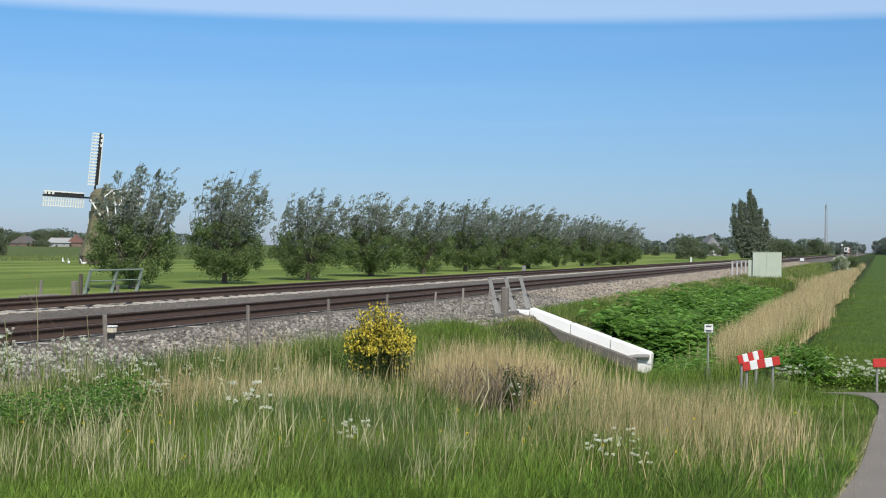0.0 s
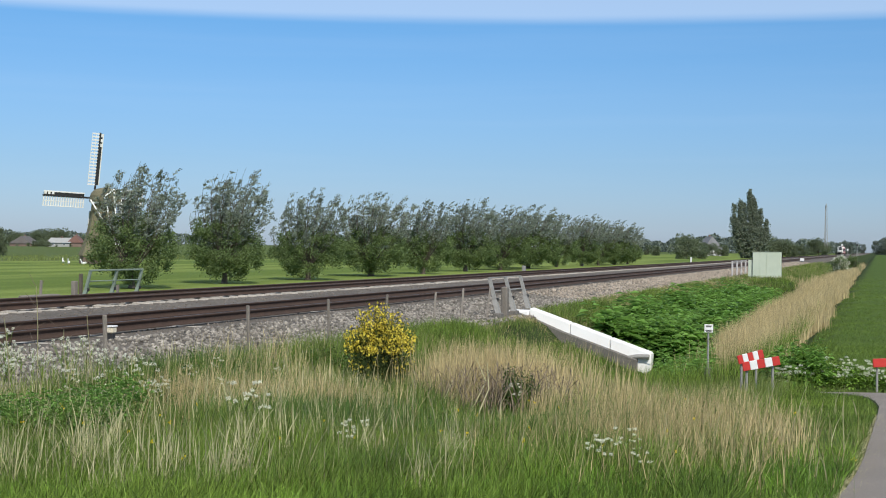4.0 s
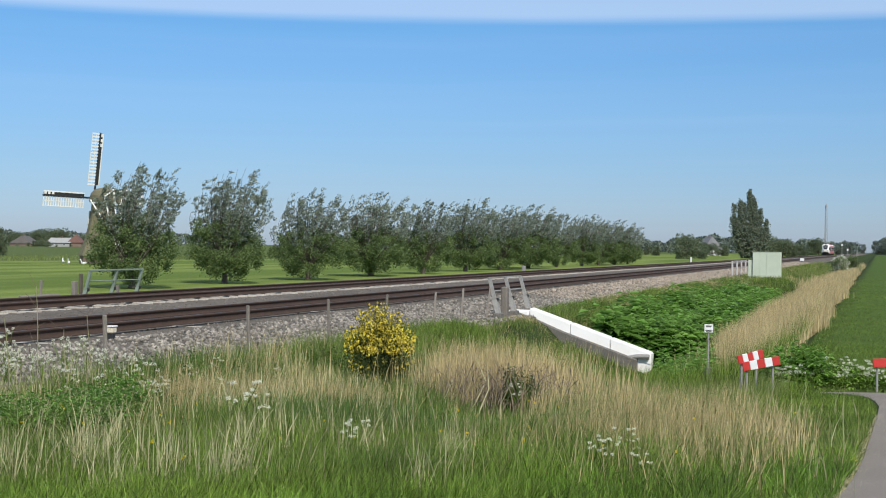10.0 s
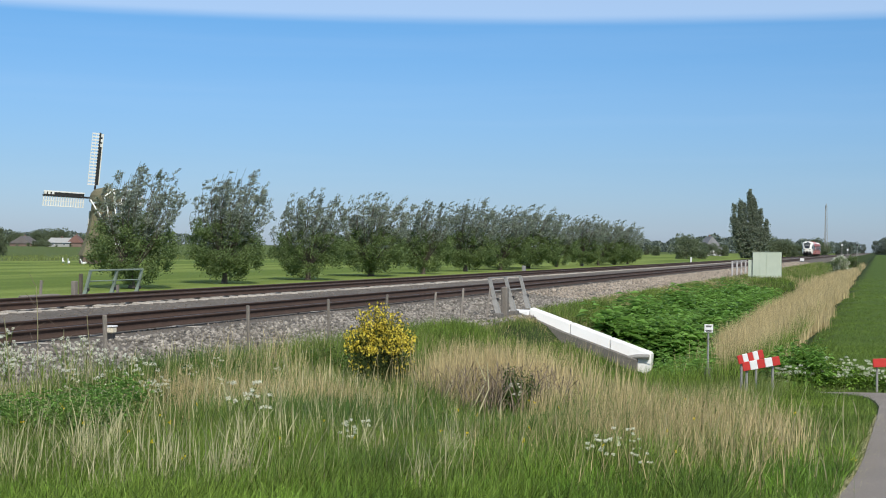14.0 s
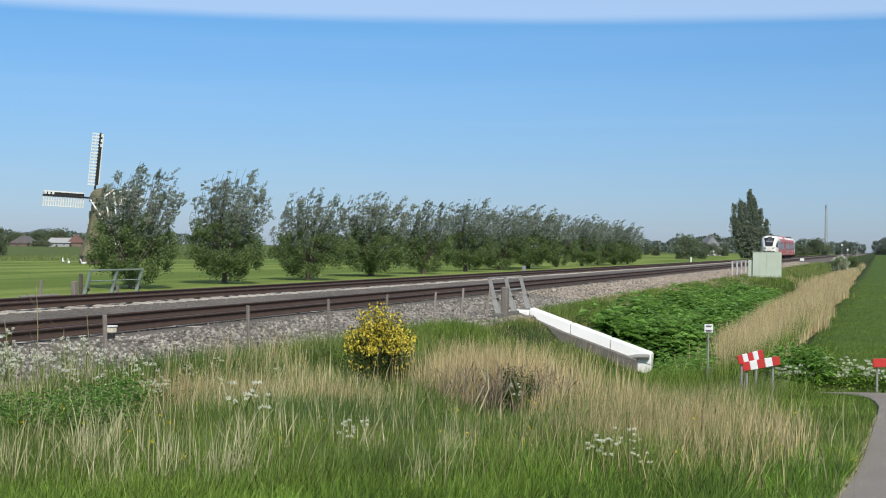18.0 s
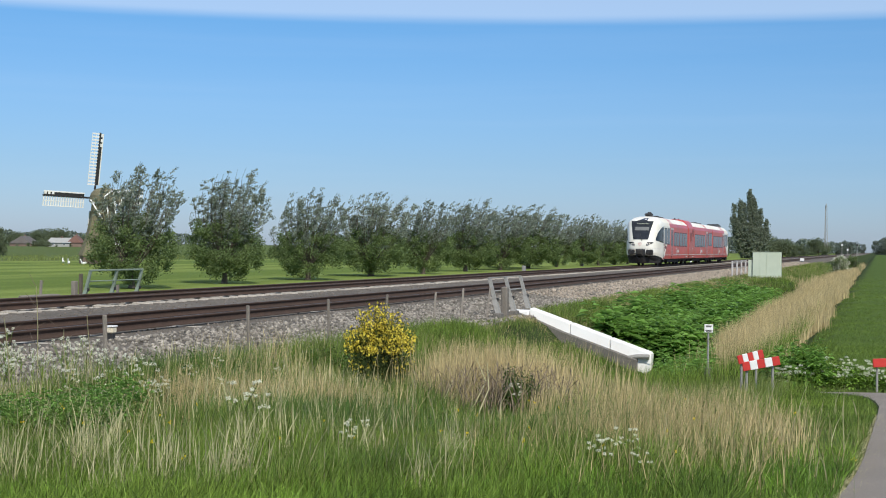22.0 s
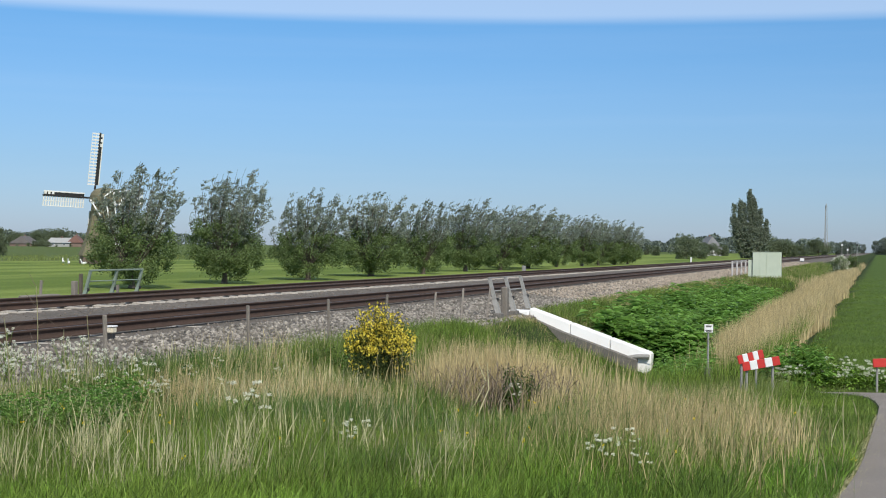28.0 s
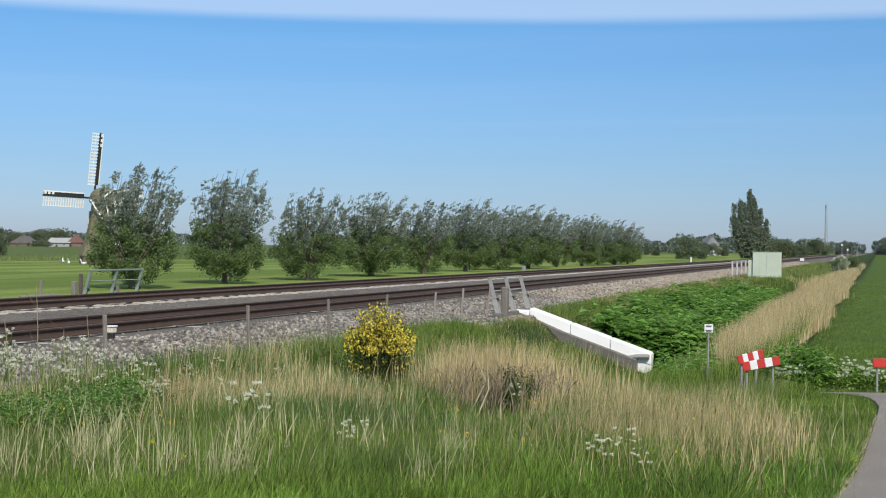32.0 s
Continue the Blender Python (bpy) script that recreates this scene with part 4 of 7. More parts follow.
def stones(rng, n, place, size, name, material, label, category):
    """Broken angular stones strewn over a strip."""
    ico = np.array([(0, 0, 1), (0.9, 0, 0.35), (0.25, 0.85, 0.4), (-0.75, 0.5, 0.3), (-0.7, -0.55, 0.4), (0.3, -0.9, 0.3), (0.6, 0.5, -0.5), (-0.3, 0.7, -0.6), (-0.8, -0.1, -0.55), (0.1, -0.7, -0.6)])
    tri = np.array([(0, 1, 2), (0, 2, 3), (0, 3, 4), (0, 4, 5), (0, 5, 1), (1, 6, 2), (2, 7, 3), (3, 8, 4), (4, 9, 5), (5, 9, 1), (1, 9, 6), (6, 7, 2), (7, 8, 3), (8, 9, 4)])
    c = place(rng, n)
    v = ico[None] * (1 + rng.normal(0, 0.22, (n, 10, 3)))
    yaw = rng.uniform(0, 6.283, n)
    cs, sn = np.cos(yaw)[:, None], np.sin(yaw)[:, None]
    v = np.stack([v[..., 0] * cs - v[..., 1] * sn, v[..., 0] * sn + v[..., 1] * cs, v[..., 2] * 0.8], -1)
    v = v * (size * rng.uniform(0.55, 1.25, n))[:, None, None] + c[:, None, :]
    f = tri[None] + (np.arange(n) * 10)[:, None, None]
    ob = part_mesh(name, mesh_np(name, v.reshape(-1, 3), f.reshape(-1, 3)), material)
    return tagged(ob, label, category, kind="stuff")


def ballast_z(y):
    return np.interp(y, [8.2, 8.35, 9.4, 11.2, 14.8, 15.8, 16.8, 20.6], [-0.6, -0.42, -0.34, -0.20, -0.20, -0.27, -0.20, -0.20])


def shoulder(rng, n):
    y = 8.35 + 3.2 * rng.beta(1.1, 1.3, n)
    x = 9 + 62 * rng.beta(1.0, 1.9, n)
    return np.stack([x, y, ballast_z(y) + rng.uniform(-0.022, 0.026, n)], 1)


def far_shoulder(rng, n):
    y = 8.35 + 3.2 * rng.random(n)
    x = 44 + 166 * rng.beta(1.0, 1.7, n)
    return np.stack([x, y, ballast_z(y) + rng.uniform(-0.005, 0.03, n)], 1)


def between(rng, n):
    y = rng.uniform(11.5, 21.0, n)
    x = 12 + 60 * rng.beta(1.0, 1.8, n)
    return np.stack([x, y, ballast_z(y) + rng.uniform(-0.02, 0.008, n)], 1)


build_sleepers()
stones(np.random.default_rng(3), 19500, shoulder, 0.038, "shoulder_stones", M_STONE, "pale grey crushed stones on the track shoulder", "stones")
stones(np.random.default_rng(6), 15000, far_shoulder, 0.055, "far_shoulder_stones", surface("sandy_stone", (0.33, 0.275, 0.21), 0.9, (0.22, 0.18, 0.135), scale=0.8, amount=0.7, fine=35, grain=0.3, bump=0.3, island=0.4), "sandy grey crushed stones along the distant track shoulder", "stones")
stones(np.random.default_rng(5), 7000, between, 0.03, "track_stones", surface("brown_track_stone", (0.17, 0.14, 0.115), 0.95, (0.115, 0.095, 0.078), scale=1, fine=30, grain=0.3, bump=0.3, island=0.4), "rust-brown stained stones between the rails", "stones")


# ---- things along the track ----
def post_fence():
    rng = random.Random(7)
    f = thing("post_fence", "weathered grey posts of a low fence", "fence")
    posts = [(9.6, 0.06), (12.0, 0.08), (14.67, 0.10), (18.65, 0.06), (21.8, 0.02), (24.5, 0.0), (27.5, 0.0), (29.5, 0.0), (31.5, 0.0)]
    for x, taller in posts:
        lx, ly = rng.uniform(-0.05, 0.05), rng.uniform(-0.04, 0.04)
        if x > 26:
            lx += 0.22
        z1 = 0.38 + taller + rng.uniform(-0.03, 0.04)
        bm = bmesh.new()
        box(bm, -0.023, 0.023, -0.022, 0.022, -0.75, z1, 0.008)
        for v in bm.verts:
            v.co.x += lx * (v.co.z + 0.75)
            v.co.y += ly * (v.co.z + 0.75)
        part("post", bm, M_WOOD_GREY, f, at=pose(x, 9.0, 0, 0, 0, rng.uniform(-15, 15)))


def culvert_railing(name, at, label, paint, length=3.0, lean=-0.42, depth=0.95, bar=0.025):
    """Railing of three leaning flat struts with a top and a middle bar."""
    r = thing(name, label, "railing", at)
    bm = bmesh.new()
    box(bm, -0.05, length + 0.05, -bar, bar, -bar, bar, bar * 0.3)
    part("top_bar", bm, paint, r)
    bm = bmesh.new()
    tube(bm, (0.05, lean * 0.33, -0.33), (length - 0.05, lean * 0.33, -0.33), 0.018, 0.018, 8)
    part("middle_bar", bm, paint, r)
    for k in range(3):
        x = length * k / 2
        bm = bmesh.new()
        rings = []
        for f, w, dk in ((0.0, 0.030, 0.04), (0.58, 0.034, 0.045), (0.62, 0.030, 0.06), (1.0, 0.095, 0.05)):
            rings.append([bm.verts.new((x + sx * w, sy * dk + lean * f, -depth * f)) for sx, sy in ((-1, -1), (1, -1), (1, 1), (-1, 1))])
        bm.faces.new(rings[0])
        bm.faces.new(rings[-1][::-1])
        for a, b in zip(rings, rings[1:]):
            for i in range(4):
                bm.faces.new((a[i], a[(i + 1) % 4], b[(i + 1) % 4], b[i]))
        bmesh.ops.recalc_face_normals(bm, faces=bm.faces)
        part("strut", bm, paint, r)
        bm = bmesh.new()
        box(bm, x - 0.02, x + 0.06, lean * 0.60 - 0.09, lean * 0.60 + 0.02, -depth * 0.66, -depth * 0.56, 0.01)
        part("bracket", bm, M_BLACK, r)
        bm = bmesh.new()
        box(bm, x - 0.14, x + 0.14, lean - 0.10, lean + 0.10, -depth - 0.22, -depth + 0.01, 0.015)
        part("foot_plate", bm, M_CONCRETE_GREY, r)
    return r


def wing_wall():
    w = thing("wing_wall", "sloping white concrete coping over a grey retaining wall", "wall")
    x0, top = 34.0, lambda y: -0.24 - (8.39 - y) * (1.02 / 3.02)
    # white coping in three cast lengths
    for ya, yb in ((8.50, 7.45), (7.435, 6.42), (6.405, 5.37)):
        bm = bmesh.new()
        pts = []
        for y in (ya, yb):
            pts.append([bm.verts.new((x, y, z)) for x, z in ((x0, top(y) - 0.30), (x0 + 0.45, top(y) - 0.30), (x0 + 0.45, top(y)), (x0, top(y)))])
        for i in range(4):
            bm.faces.new((pts[0][i], pts[0][(i + 1) % 4], pts[1][(i + 1) % 4], pts[1][i]))
        bm.faces.new(pts[0])
        bm.faces.new(pts[1])
        bmesh.ops.recalc_face_normals(bm, faces=bm.faces)
        bmesh.ops.bevel(bm, geom=list(bm.edges), offset=0.018, segments=2, affect="EDGES")
        part("coping", bm, M_CONCRETE_WHITE, w)
    bm = bmesh.new()
    box(bm, x0 + 0.02, x0 + 0.45, 5.38, 5.80, -2.1, -1.42, 0.02)
    part("end_block", bm, M_CONCRETE_WHITE, w)
    bm = bmesh.new()
    ys = [8.95, 8.5, 7.6, 6.7, 5.95, 5.70]
    front = [bm.verts.new((x0 - 0.30, y, top(y) - 0.27 + (0.06 if y > 8.4 else 0))) for y in ys]
    back = [bm.verts.new((x0 + 0.0, y, top(y) - 0.27 + (0.06 if y > 8.4 else 0))) for y in ys]
    fb = [bm.verts.new((x0 - 0.26, y, -2.3)) for y in ys]
    bb = [bm.verts.new((x0 + 0.0, y, -2.3)) for y in ys]
    for i in range(5):
        bm.faces.new((front[i], front[i + 1], back[i + 1], back[i]))
        bm.faces.new((front[i], fb[i], fb[i + 1], front[i + 1]))
        bm.faces.new((back[i], back[i + 1], bb[i + 1], bb[i]))
    bm.faces.new((front[-1], fb[-1], bb[-1], back[-1]))
    bm.faces.new((front[0], back[0], bb[0], fb[0]))
    bmesh.ops.recalc_face_normals(bm, faces=bm.faces)
    part("retaining_wall", bm, M_CONCRETE_GREY, w, "dark grey concrete retaining wall")
    bm = bmesh.new()
    for k in range(6):
        y = 5.98 - 0.095 * k
        tube(bm, (x0 - 0.05, y, -1.40 + 0.02 * min(k, 3)), (x0 - 0.05, y - 0.1, -1.40 + 0.02 * min(k + 1, 3)), 0.06, 0.06, 8)
    part("drain_pipe", bm, M_GALV, w, "short grey drain pipe")
    bm = bmesh.new()
    box(bm, x0 - 0.05, x0 + 0.45, 8.52, 9.06, -0.55, -0.27, 0.03)
    part("step_block", bm, M_CONCRETE_WHITE, w)


def post(name, label, x, y, z0, z1, half, material, lean=0.0):
    bm = bmesh.new()
    box(bm, -half, half, -half * 0.8, half * 0.8, z0, z1, half * 0.2)
    for v in bm.verts:
        v.co.x += lean * (v.co.z - z0)
    return tagged(part(name, bm, material, at=pose(x, y, 0)), label, "post")


def cabinet():
    c = thing("signal_cabinet", "pale green metal trackside signal cabinet", "cabinet", pose(88.8, 7.62, 0))
    # it stands square to the track, its long side towards the path
    def piece(name, x0, x1, y0, y1, z0, z1, mat, parent, bevel=0.02):
        bm = bmesh.new()
        box(bm, x0, x1, y0, y1, z0, z1, bevel)
        return part(name, bm, mat, parent)
    piece("cabinet_body", 0, 0.9, -1.76, 0.0, -0.40, 1.24, M_CABINET, c)
    piece("cabinet_roof", -0.012, 0.912, -1.772, 0.012, 1.24, 1.275, M_CABINET, c, 0.008)
    for a, b in ((-0.02, -0.45), (-0.465, -0.86), (-0.875, -1.74)):
        d = piece("cabinet_door", -0.02, 0.0, b, a, -0.36, 1.20, M_CABINET, c, 0.006)
        piece("handle", -0.035, -0.019, b + 0.03, b + 0.06, 0.42, 0.54, M_CABINET, d, 0.004)
    piece("side_box", 0.1, 0.8, 0.03, 0.28, -0.40, 0.75, M_CABINET, c)
    piece("plinth", 0.02, 0.88, -1.72, 0.26, -0.9, -0.40, M_CONCRETE_GREY, c)


def white_railing():
    r = thing("white_railing", "white posts of a short trackside railing", "railing", pose(90.0, 9.0, 0))
    for k in range(4):
        bm = bmesh.new()
        box(bm, 3.1 * k - 0.06, 3.1 * k + 0.06, -0.055, 0.055, -0.6, 0.66, 0.02)
        part("post", bm, M_TRAIN_GREY, r)
    for z in (0.62, 0.2):
        bm = bmesh.new()
        tube(bm, (0, 0, z), (9.3, 0, z), 0.03, 0.03, 6)
        part("bar", bm, M_GALV, r)


def small_sign():
    s = thing("warning_sign", "small white notice plate on a grey steel post", "sign", pose(24.65, 2.87, -0.045, 0, 0, 196))
    bm = bmesh.new()
    tube(bm, (0, 0, -1.6), (0, 0, -0.02), 0.017, 0.017, 10)
    part("post", bm, M_GALV, s)
    bm = bmesh.new()
    box(bm, 0.022, 0.032, -0.078, 0.078, -0.085, 0.062, 0.004)
    plate = part("plate", bm, M_WHITE, s)
    for z, w in ((0.035, 0.052), (0.018, 0.045), (-0.045, 0.062), (-0.062, 0.05)):
        bm = bmesh.new()
        box(bm, 0.031, 0.034, -w, w, z - 0.007, z + 0.006)
        part("text_bar", bm, M_BLACK, plate)
    bm = bmesh.new()
    tube(bm, (0, 0, -1.7), (0, 0, -0.72), 0.09, 0.06, 10)
    part("concrete_foot", bm, M_CONCRETE_GREY, s)


def barrier_board(x, y, z, length, heading, tilt, first_red, panels, drop, group):
    """Red and white barred board on posts."""
    b = thing("barrier_board", "red and white striped warning board on grey posts", "barrier", pose(x, y, z, 0, 0, heading), group)
    m = pose(0, 0, 0, 0, tilt, 0)
    w = length / panels
    for k in range(panels):
        bm = bmesh.new()
        box(bm, k * w + 0.001, (k + 1) * w - 0.001, -0.015, 0.015, -0.063, 0.063, 0.004, m)
        part("board_panel", bm, M_REDPAINT if (k % 2 == 0) == first_red else M_WHITE, b)
    for px_ in (0.08, length - 0.08):
        p = m @ Vector((px_, 0.04, 0.05))
        bm = bmesh.new()
        tube(bm, (p.x, 0.045, -drop), (p.x, 0.045, p.z), 0.018, 0.018, 8)
        part("post", bm, M_GALV, b)


def track_marker():
    k = thing("track_box", "small cream trackside box on the ballast", "box", pose(18.86, 11.5, 0.03) @ Matrix.Diagonal((0.65, 0.65, 0.8, 1)))
    bm = bmesh.new()
    box(bm, -0.08, 0.08, -0.07, 0.07, -0.30, -0.15, 0.01)
    part("foot", bm, M_BLACK, k)
    bm = bmesh.new()
    box(bm, -0.11, 0.11, -0.09, 0.09, -0.15, -0.03, 0.02)
    part("box_body", bm, surface("cream_plastic", (0.72, 0.64, 0.48), 0.6, (0.60, 0.52, 0.38), scale=5, fine=40), k)
    bm = bmesh.new()
    box(bm, -0.13, 0.13, -0.11, 0.11, -0.03, 0.0, 0.012)
    part("lid", bm, M_WHITE, k)


def marker(name, label, x, y, z0, z1, w, mat):
    k = thing(name, label, "marker", pose(x, y, 0))
    bm = bmesh.new()
    tube(bm, (0, 0, z0), (0, 0, z1 - 0.15), w * 0.25, w * 0.25, 8)
    part("stem", bm, M_GALV, k)
    bm = bmesh.new()
    box(bm, -w / 2, w / 2, -w / 2, w / 2, z1 - 0.45 * (z1 - z0), z1, 0.02)
    part("head", bm, mat, k)


post_fence()
culvert_railing("culvert_railing", pose(31.9, 9.0, 0.60), "grey galvanised culvert railing with leaning flat struts", M_GALV, lean=-0.24, depth=0.86, bar=0.010)
M_RAIL_GREEN = surface("faded_green_paint", (0.22, 0.27, 0.21), 0.6, (0.18, 0.22, 0.17), scale=4, fine=30, grain=0.1, bump=0.1)
culvert_railing("culvert_railing", pose(35.7, 22.5, 0.49), "faded green culvert railing across the tracks", M_RAIL_GREEN, lean=0.25)
wing_wall()
post("wooden_post", "thick split grey timber post by the railing", 32.46, 8.75, -1.1, 0.37, 0.10, M_WOOD_GREY)
post("wooden_post", "dark upright timber post beside the far railing", 35.96, 23.0, -1.4, 0.38, 0.055, surface("dark_wood", (0.12, 0.10, 0.075), 0.9, (0.07, 0.06, 0.045), scale=5, fine=30, stretch=(6, 6, 0.6)))
post("wooden_post", "broad pale weathered timber stump", 35.78, 23.1, -1.4, 0.16, 0.088, M_WOOD_GREY)
post("wooden_post", "thin leaning grey stake", 33.83, 23.0, -1.4, 0.22, 0.038, M_WOOD_GREY, 0.05)
post("wooden_post", "short pale stake under the willow", 38.4, 23.2, -1.4, -0.02, 0.045, M_WOOD_GREY)
bm = bmesh.new()
box(bm, 33.1, 34.75, 22.9, 23.2, -0.30, -0.20, 0.02)
tagged(part("timber_beam", bm, M_WOOD_GREY), "pale timber beam lying beside the bank", "beam")
bm = bmesh.new()
box(bm, 33.2, 33.5, 22.95, 23.15, -1.3, -0.30, 0.02)
tagged(part("beam_support", bm, M_WOOD_GREY), "short timber block under the beam", "block")
cabinet()
white_railing()
small_sign()
barrier_board(19.95, 1.90, -0.235, 0.38, -72, -15, True, 5, 0.9, "barrier boards by the path")
barrier_board(19.6, 1.80, -0.30, 0.53, -74, -11, True, 5, 0.8, "barrier boards by the path")
barrier_board(20.9, 0.05, -0.28, 0.9, -74, -3, True, 4, 0.8, "barrier boards by the path")
track_marker()
marker("distance_marker", "grey box on a short post beyond the tracks", 91.0, 23.2, -1.2, 0.10, 0.22, M_GALV)
marker("distance_marker", "white marker post beyond the tracks", 179.0, 23.2, -1.2, 0.38, 0.22, M_WHITE)
marker("track_marker", "white box beside the near rail", 207.0, 10.6, -0.6, 0.30, 0.55, M_WHITE)


# ---- windmill and far buildings ----
def windmill():
    ox, oy = at_view(160.0, (182 - 784) / 2409.0 * 160.0)
    hub_z = 6.55
    base = -1.3
    w = thing("windmill", "thatched polder windmill with white-edged lattice sails", "windmill", pose(ox, oy, base))
    # the mill faces the wind, away from the railway; its tail is on the near side
    face = math.degrees(YAW) + 43
    def loft(name, rings, sides, mat, z_turn=0.0, label=""):
        bm = bmesh.new()
        vs = []
        for z, r in rings:
            vs.append([bm.verts.new((r * math.cos(2 * math.pi * (k + 0.5) / sides + z_turn), r * math.sin(2 * math.pi * (k + 0.5) / sides + z_turn), z)) for k in range(sides)])
        for a, b in zip(vs, vs[1:]):
            for k in range(sides):
                bm.faces.new((a[k], a[(k + 1) % sides], b[(k + 1) % sides], b[k]))
        bm.faces.new(vs[-1])
        bm.faces.new(vs[0][::-1])
        bmesh.ops.recalc_face_normals(bm, faces=bm.faces)
        return part(name, bm, mat, w, label)
    loft("brick_base", [(0, 2.75), (1.1, 2.65)], 8, M_BRICK_FAR)
    loft("thatched_body", [(1.05, 2.85), (1.3, 2.75), (3.2, 2.05), (5.4, 1.55), (7.2, 1.35)], 8, M_THATCH)
    loft("cap_ring", [(7.15, 1.5), (7.35, 1.5)], 12, M_WHITE)
    cap = bmesh.new()
    m = Matrix.Translation((0, 0, 7.35)) @ pose(0, 0, 0, 0, 0, face)
    rows = []
    for k in range(9):
        f = k / 8
        x = -2.4 + 4.3 * f
        hw = 1.45 * math.sin(math.pi * (0.22 + 0.62 * f)) ** 0.8
        hh = 0.75 + 0.95 * math.sin(math.pi * (0.18 + 0.55 * f))
        rows.append([cap.verts.new(m @ Vector((x, hw * math.cos(a), hh * math.sin(a) ** 0.8))) for a in np.linspace(0, math.pi, 9)])
    for a, b in zip(rows, rows[1:]):
        for k in range(8):
            cap.faces.new((a[k], a[k + 1], b[k + 1], b[k]))
        cap.faces.new((a[0], b[0], b[8], a[8]))
    cap.faces.new(rows[0])
    cap.faces.new(rows[-1])
    bmesh.ops.recalc_face_normals(cap, faces=cap.faces)
    part("cap", cap, M_THATCH, w)
    bm = bmesh.new()
    tube(bm, m @ Vector((-2.5, 0, 1.45)), m @ Vector((-2.5, 1.2, 0.6)), 0.09, 0.09, 6)
    tube(bm, m @ Vector((-2.5, 0, 1.45)), m @ Vector((-2.5, -1.2, 0.6)), 0.09, 0.09, 6)
    part("cap_trim", bm, M_WHITE, w, "white painted cap edge boards")
    # tail beams, white
    for a, b in (((-2.2, 1.1, 0.6), (-3.6, 0.25, -5.2)), ((-2.2, -1.1, 0.6), (-3.6, -0.25, -5.2)), ((-0.4, 1.9, 0.2), (-3.5, 0.2, -4.6)), ((-0.4, -1.9, 0.2), (-3.5, -0.2, -4.6)), ((-2.4, 0, 1.1), (-3.7, 0, -5.4))):
        bm = bmesh.new()
        tube(bm, m @ Vector(a), m @ Vector(b), 0.10, 0.08, 6)
        part("tail_beam", bm, M_WHITE, w)
    # sails
    hub = Vector((0, 0, hub_z - base)) + (pose(0, 0, 0, 0, 0, face) @ Vector((2.25, 0, 0)))
    bm = bmesh.new()
    fwd = (pose(0, 0, 0, 0, 0, face) @ Vector((1, 0, 0)))
    tube(bm, hub - fwd * 1.4, hub + fwd * 0.25, 0.24, 0.24, 10)
    part("wind_shaft", bm, M_BLACK, w)
    plane = Matrix.Translation(hub) @ pose(0, 0, 0, 0, 0, face) @ Matrix.Rotation(radians(90 - 7), 4, "Y") @ Matrix.Diagonal((1.04, -0.87, 1.0, 1))
    for k in range(4):
        turn = plane @ pose(0, 0, 0, 0, 0, 90 * k + SAIL_TURN)
        sail = new("sail")
        sail.parent = w
        sail.matrix_basis = turn
        bm = bmesh.new()
        box(bm, 0.0, 7.5, -0.10, 0.10, -0.10, 0.10, 0.02)
        part("stock", bm, M_BLACK, sail)
        bm = bmesh.new()
        box(bm, 1.5, 7.4, -0.40, -0.10, -0.03, 0.02, 0.005)
        part("wind_board", bm, M_BLACK, sail)
        bm = bmesh.new()
        box(bm, 1.5, 7.4, -0.54, -0.39, -0.045, 0.03, 0.005)
        part("white_edge", bm, M_WHITE, sail)
        for j in range(3):
            bm = bmesh.new()
            box(bm, 7.35 - 0.55 * j - 0.36, 7.35 - 0.55 * j, -0.40, -0.14, -0.044, 0.034, 0.004)
            part("white_panel", bm, M_WHITE, sail)
        for j in range(17):
            x = 1.55 + 5.8 * j / 16
            bm = bmesh.new()
            box(bm, x - 0.085, x + 0.085, -0.1, 1.16, -0.035, 0.015, 0.004)
            part("lattice_bar", bm, M_WHITE, sail)
        for y in (1.16, 0.60):
            bm = bmesh.new()
            box(bm, 1.45, 7.45, y - 0.04, y + 0.04, -0.05, -0.02, 0.004)
            part("hem_lath", bm, M_WHITE, sail)


SAIL_TURN = -1.5
windmill()


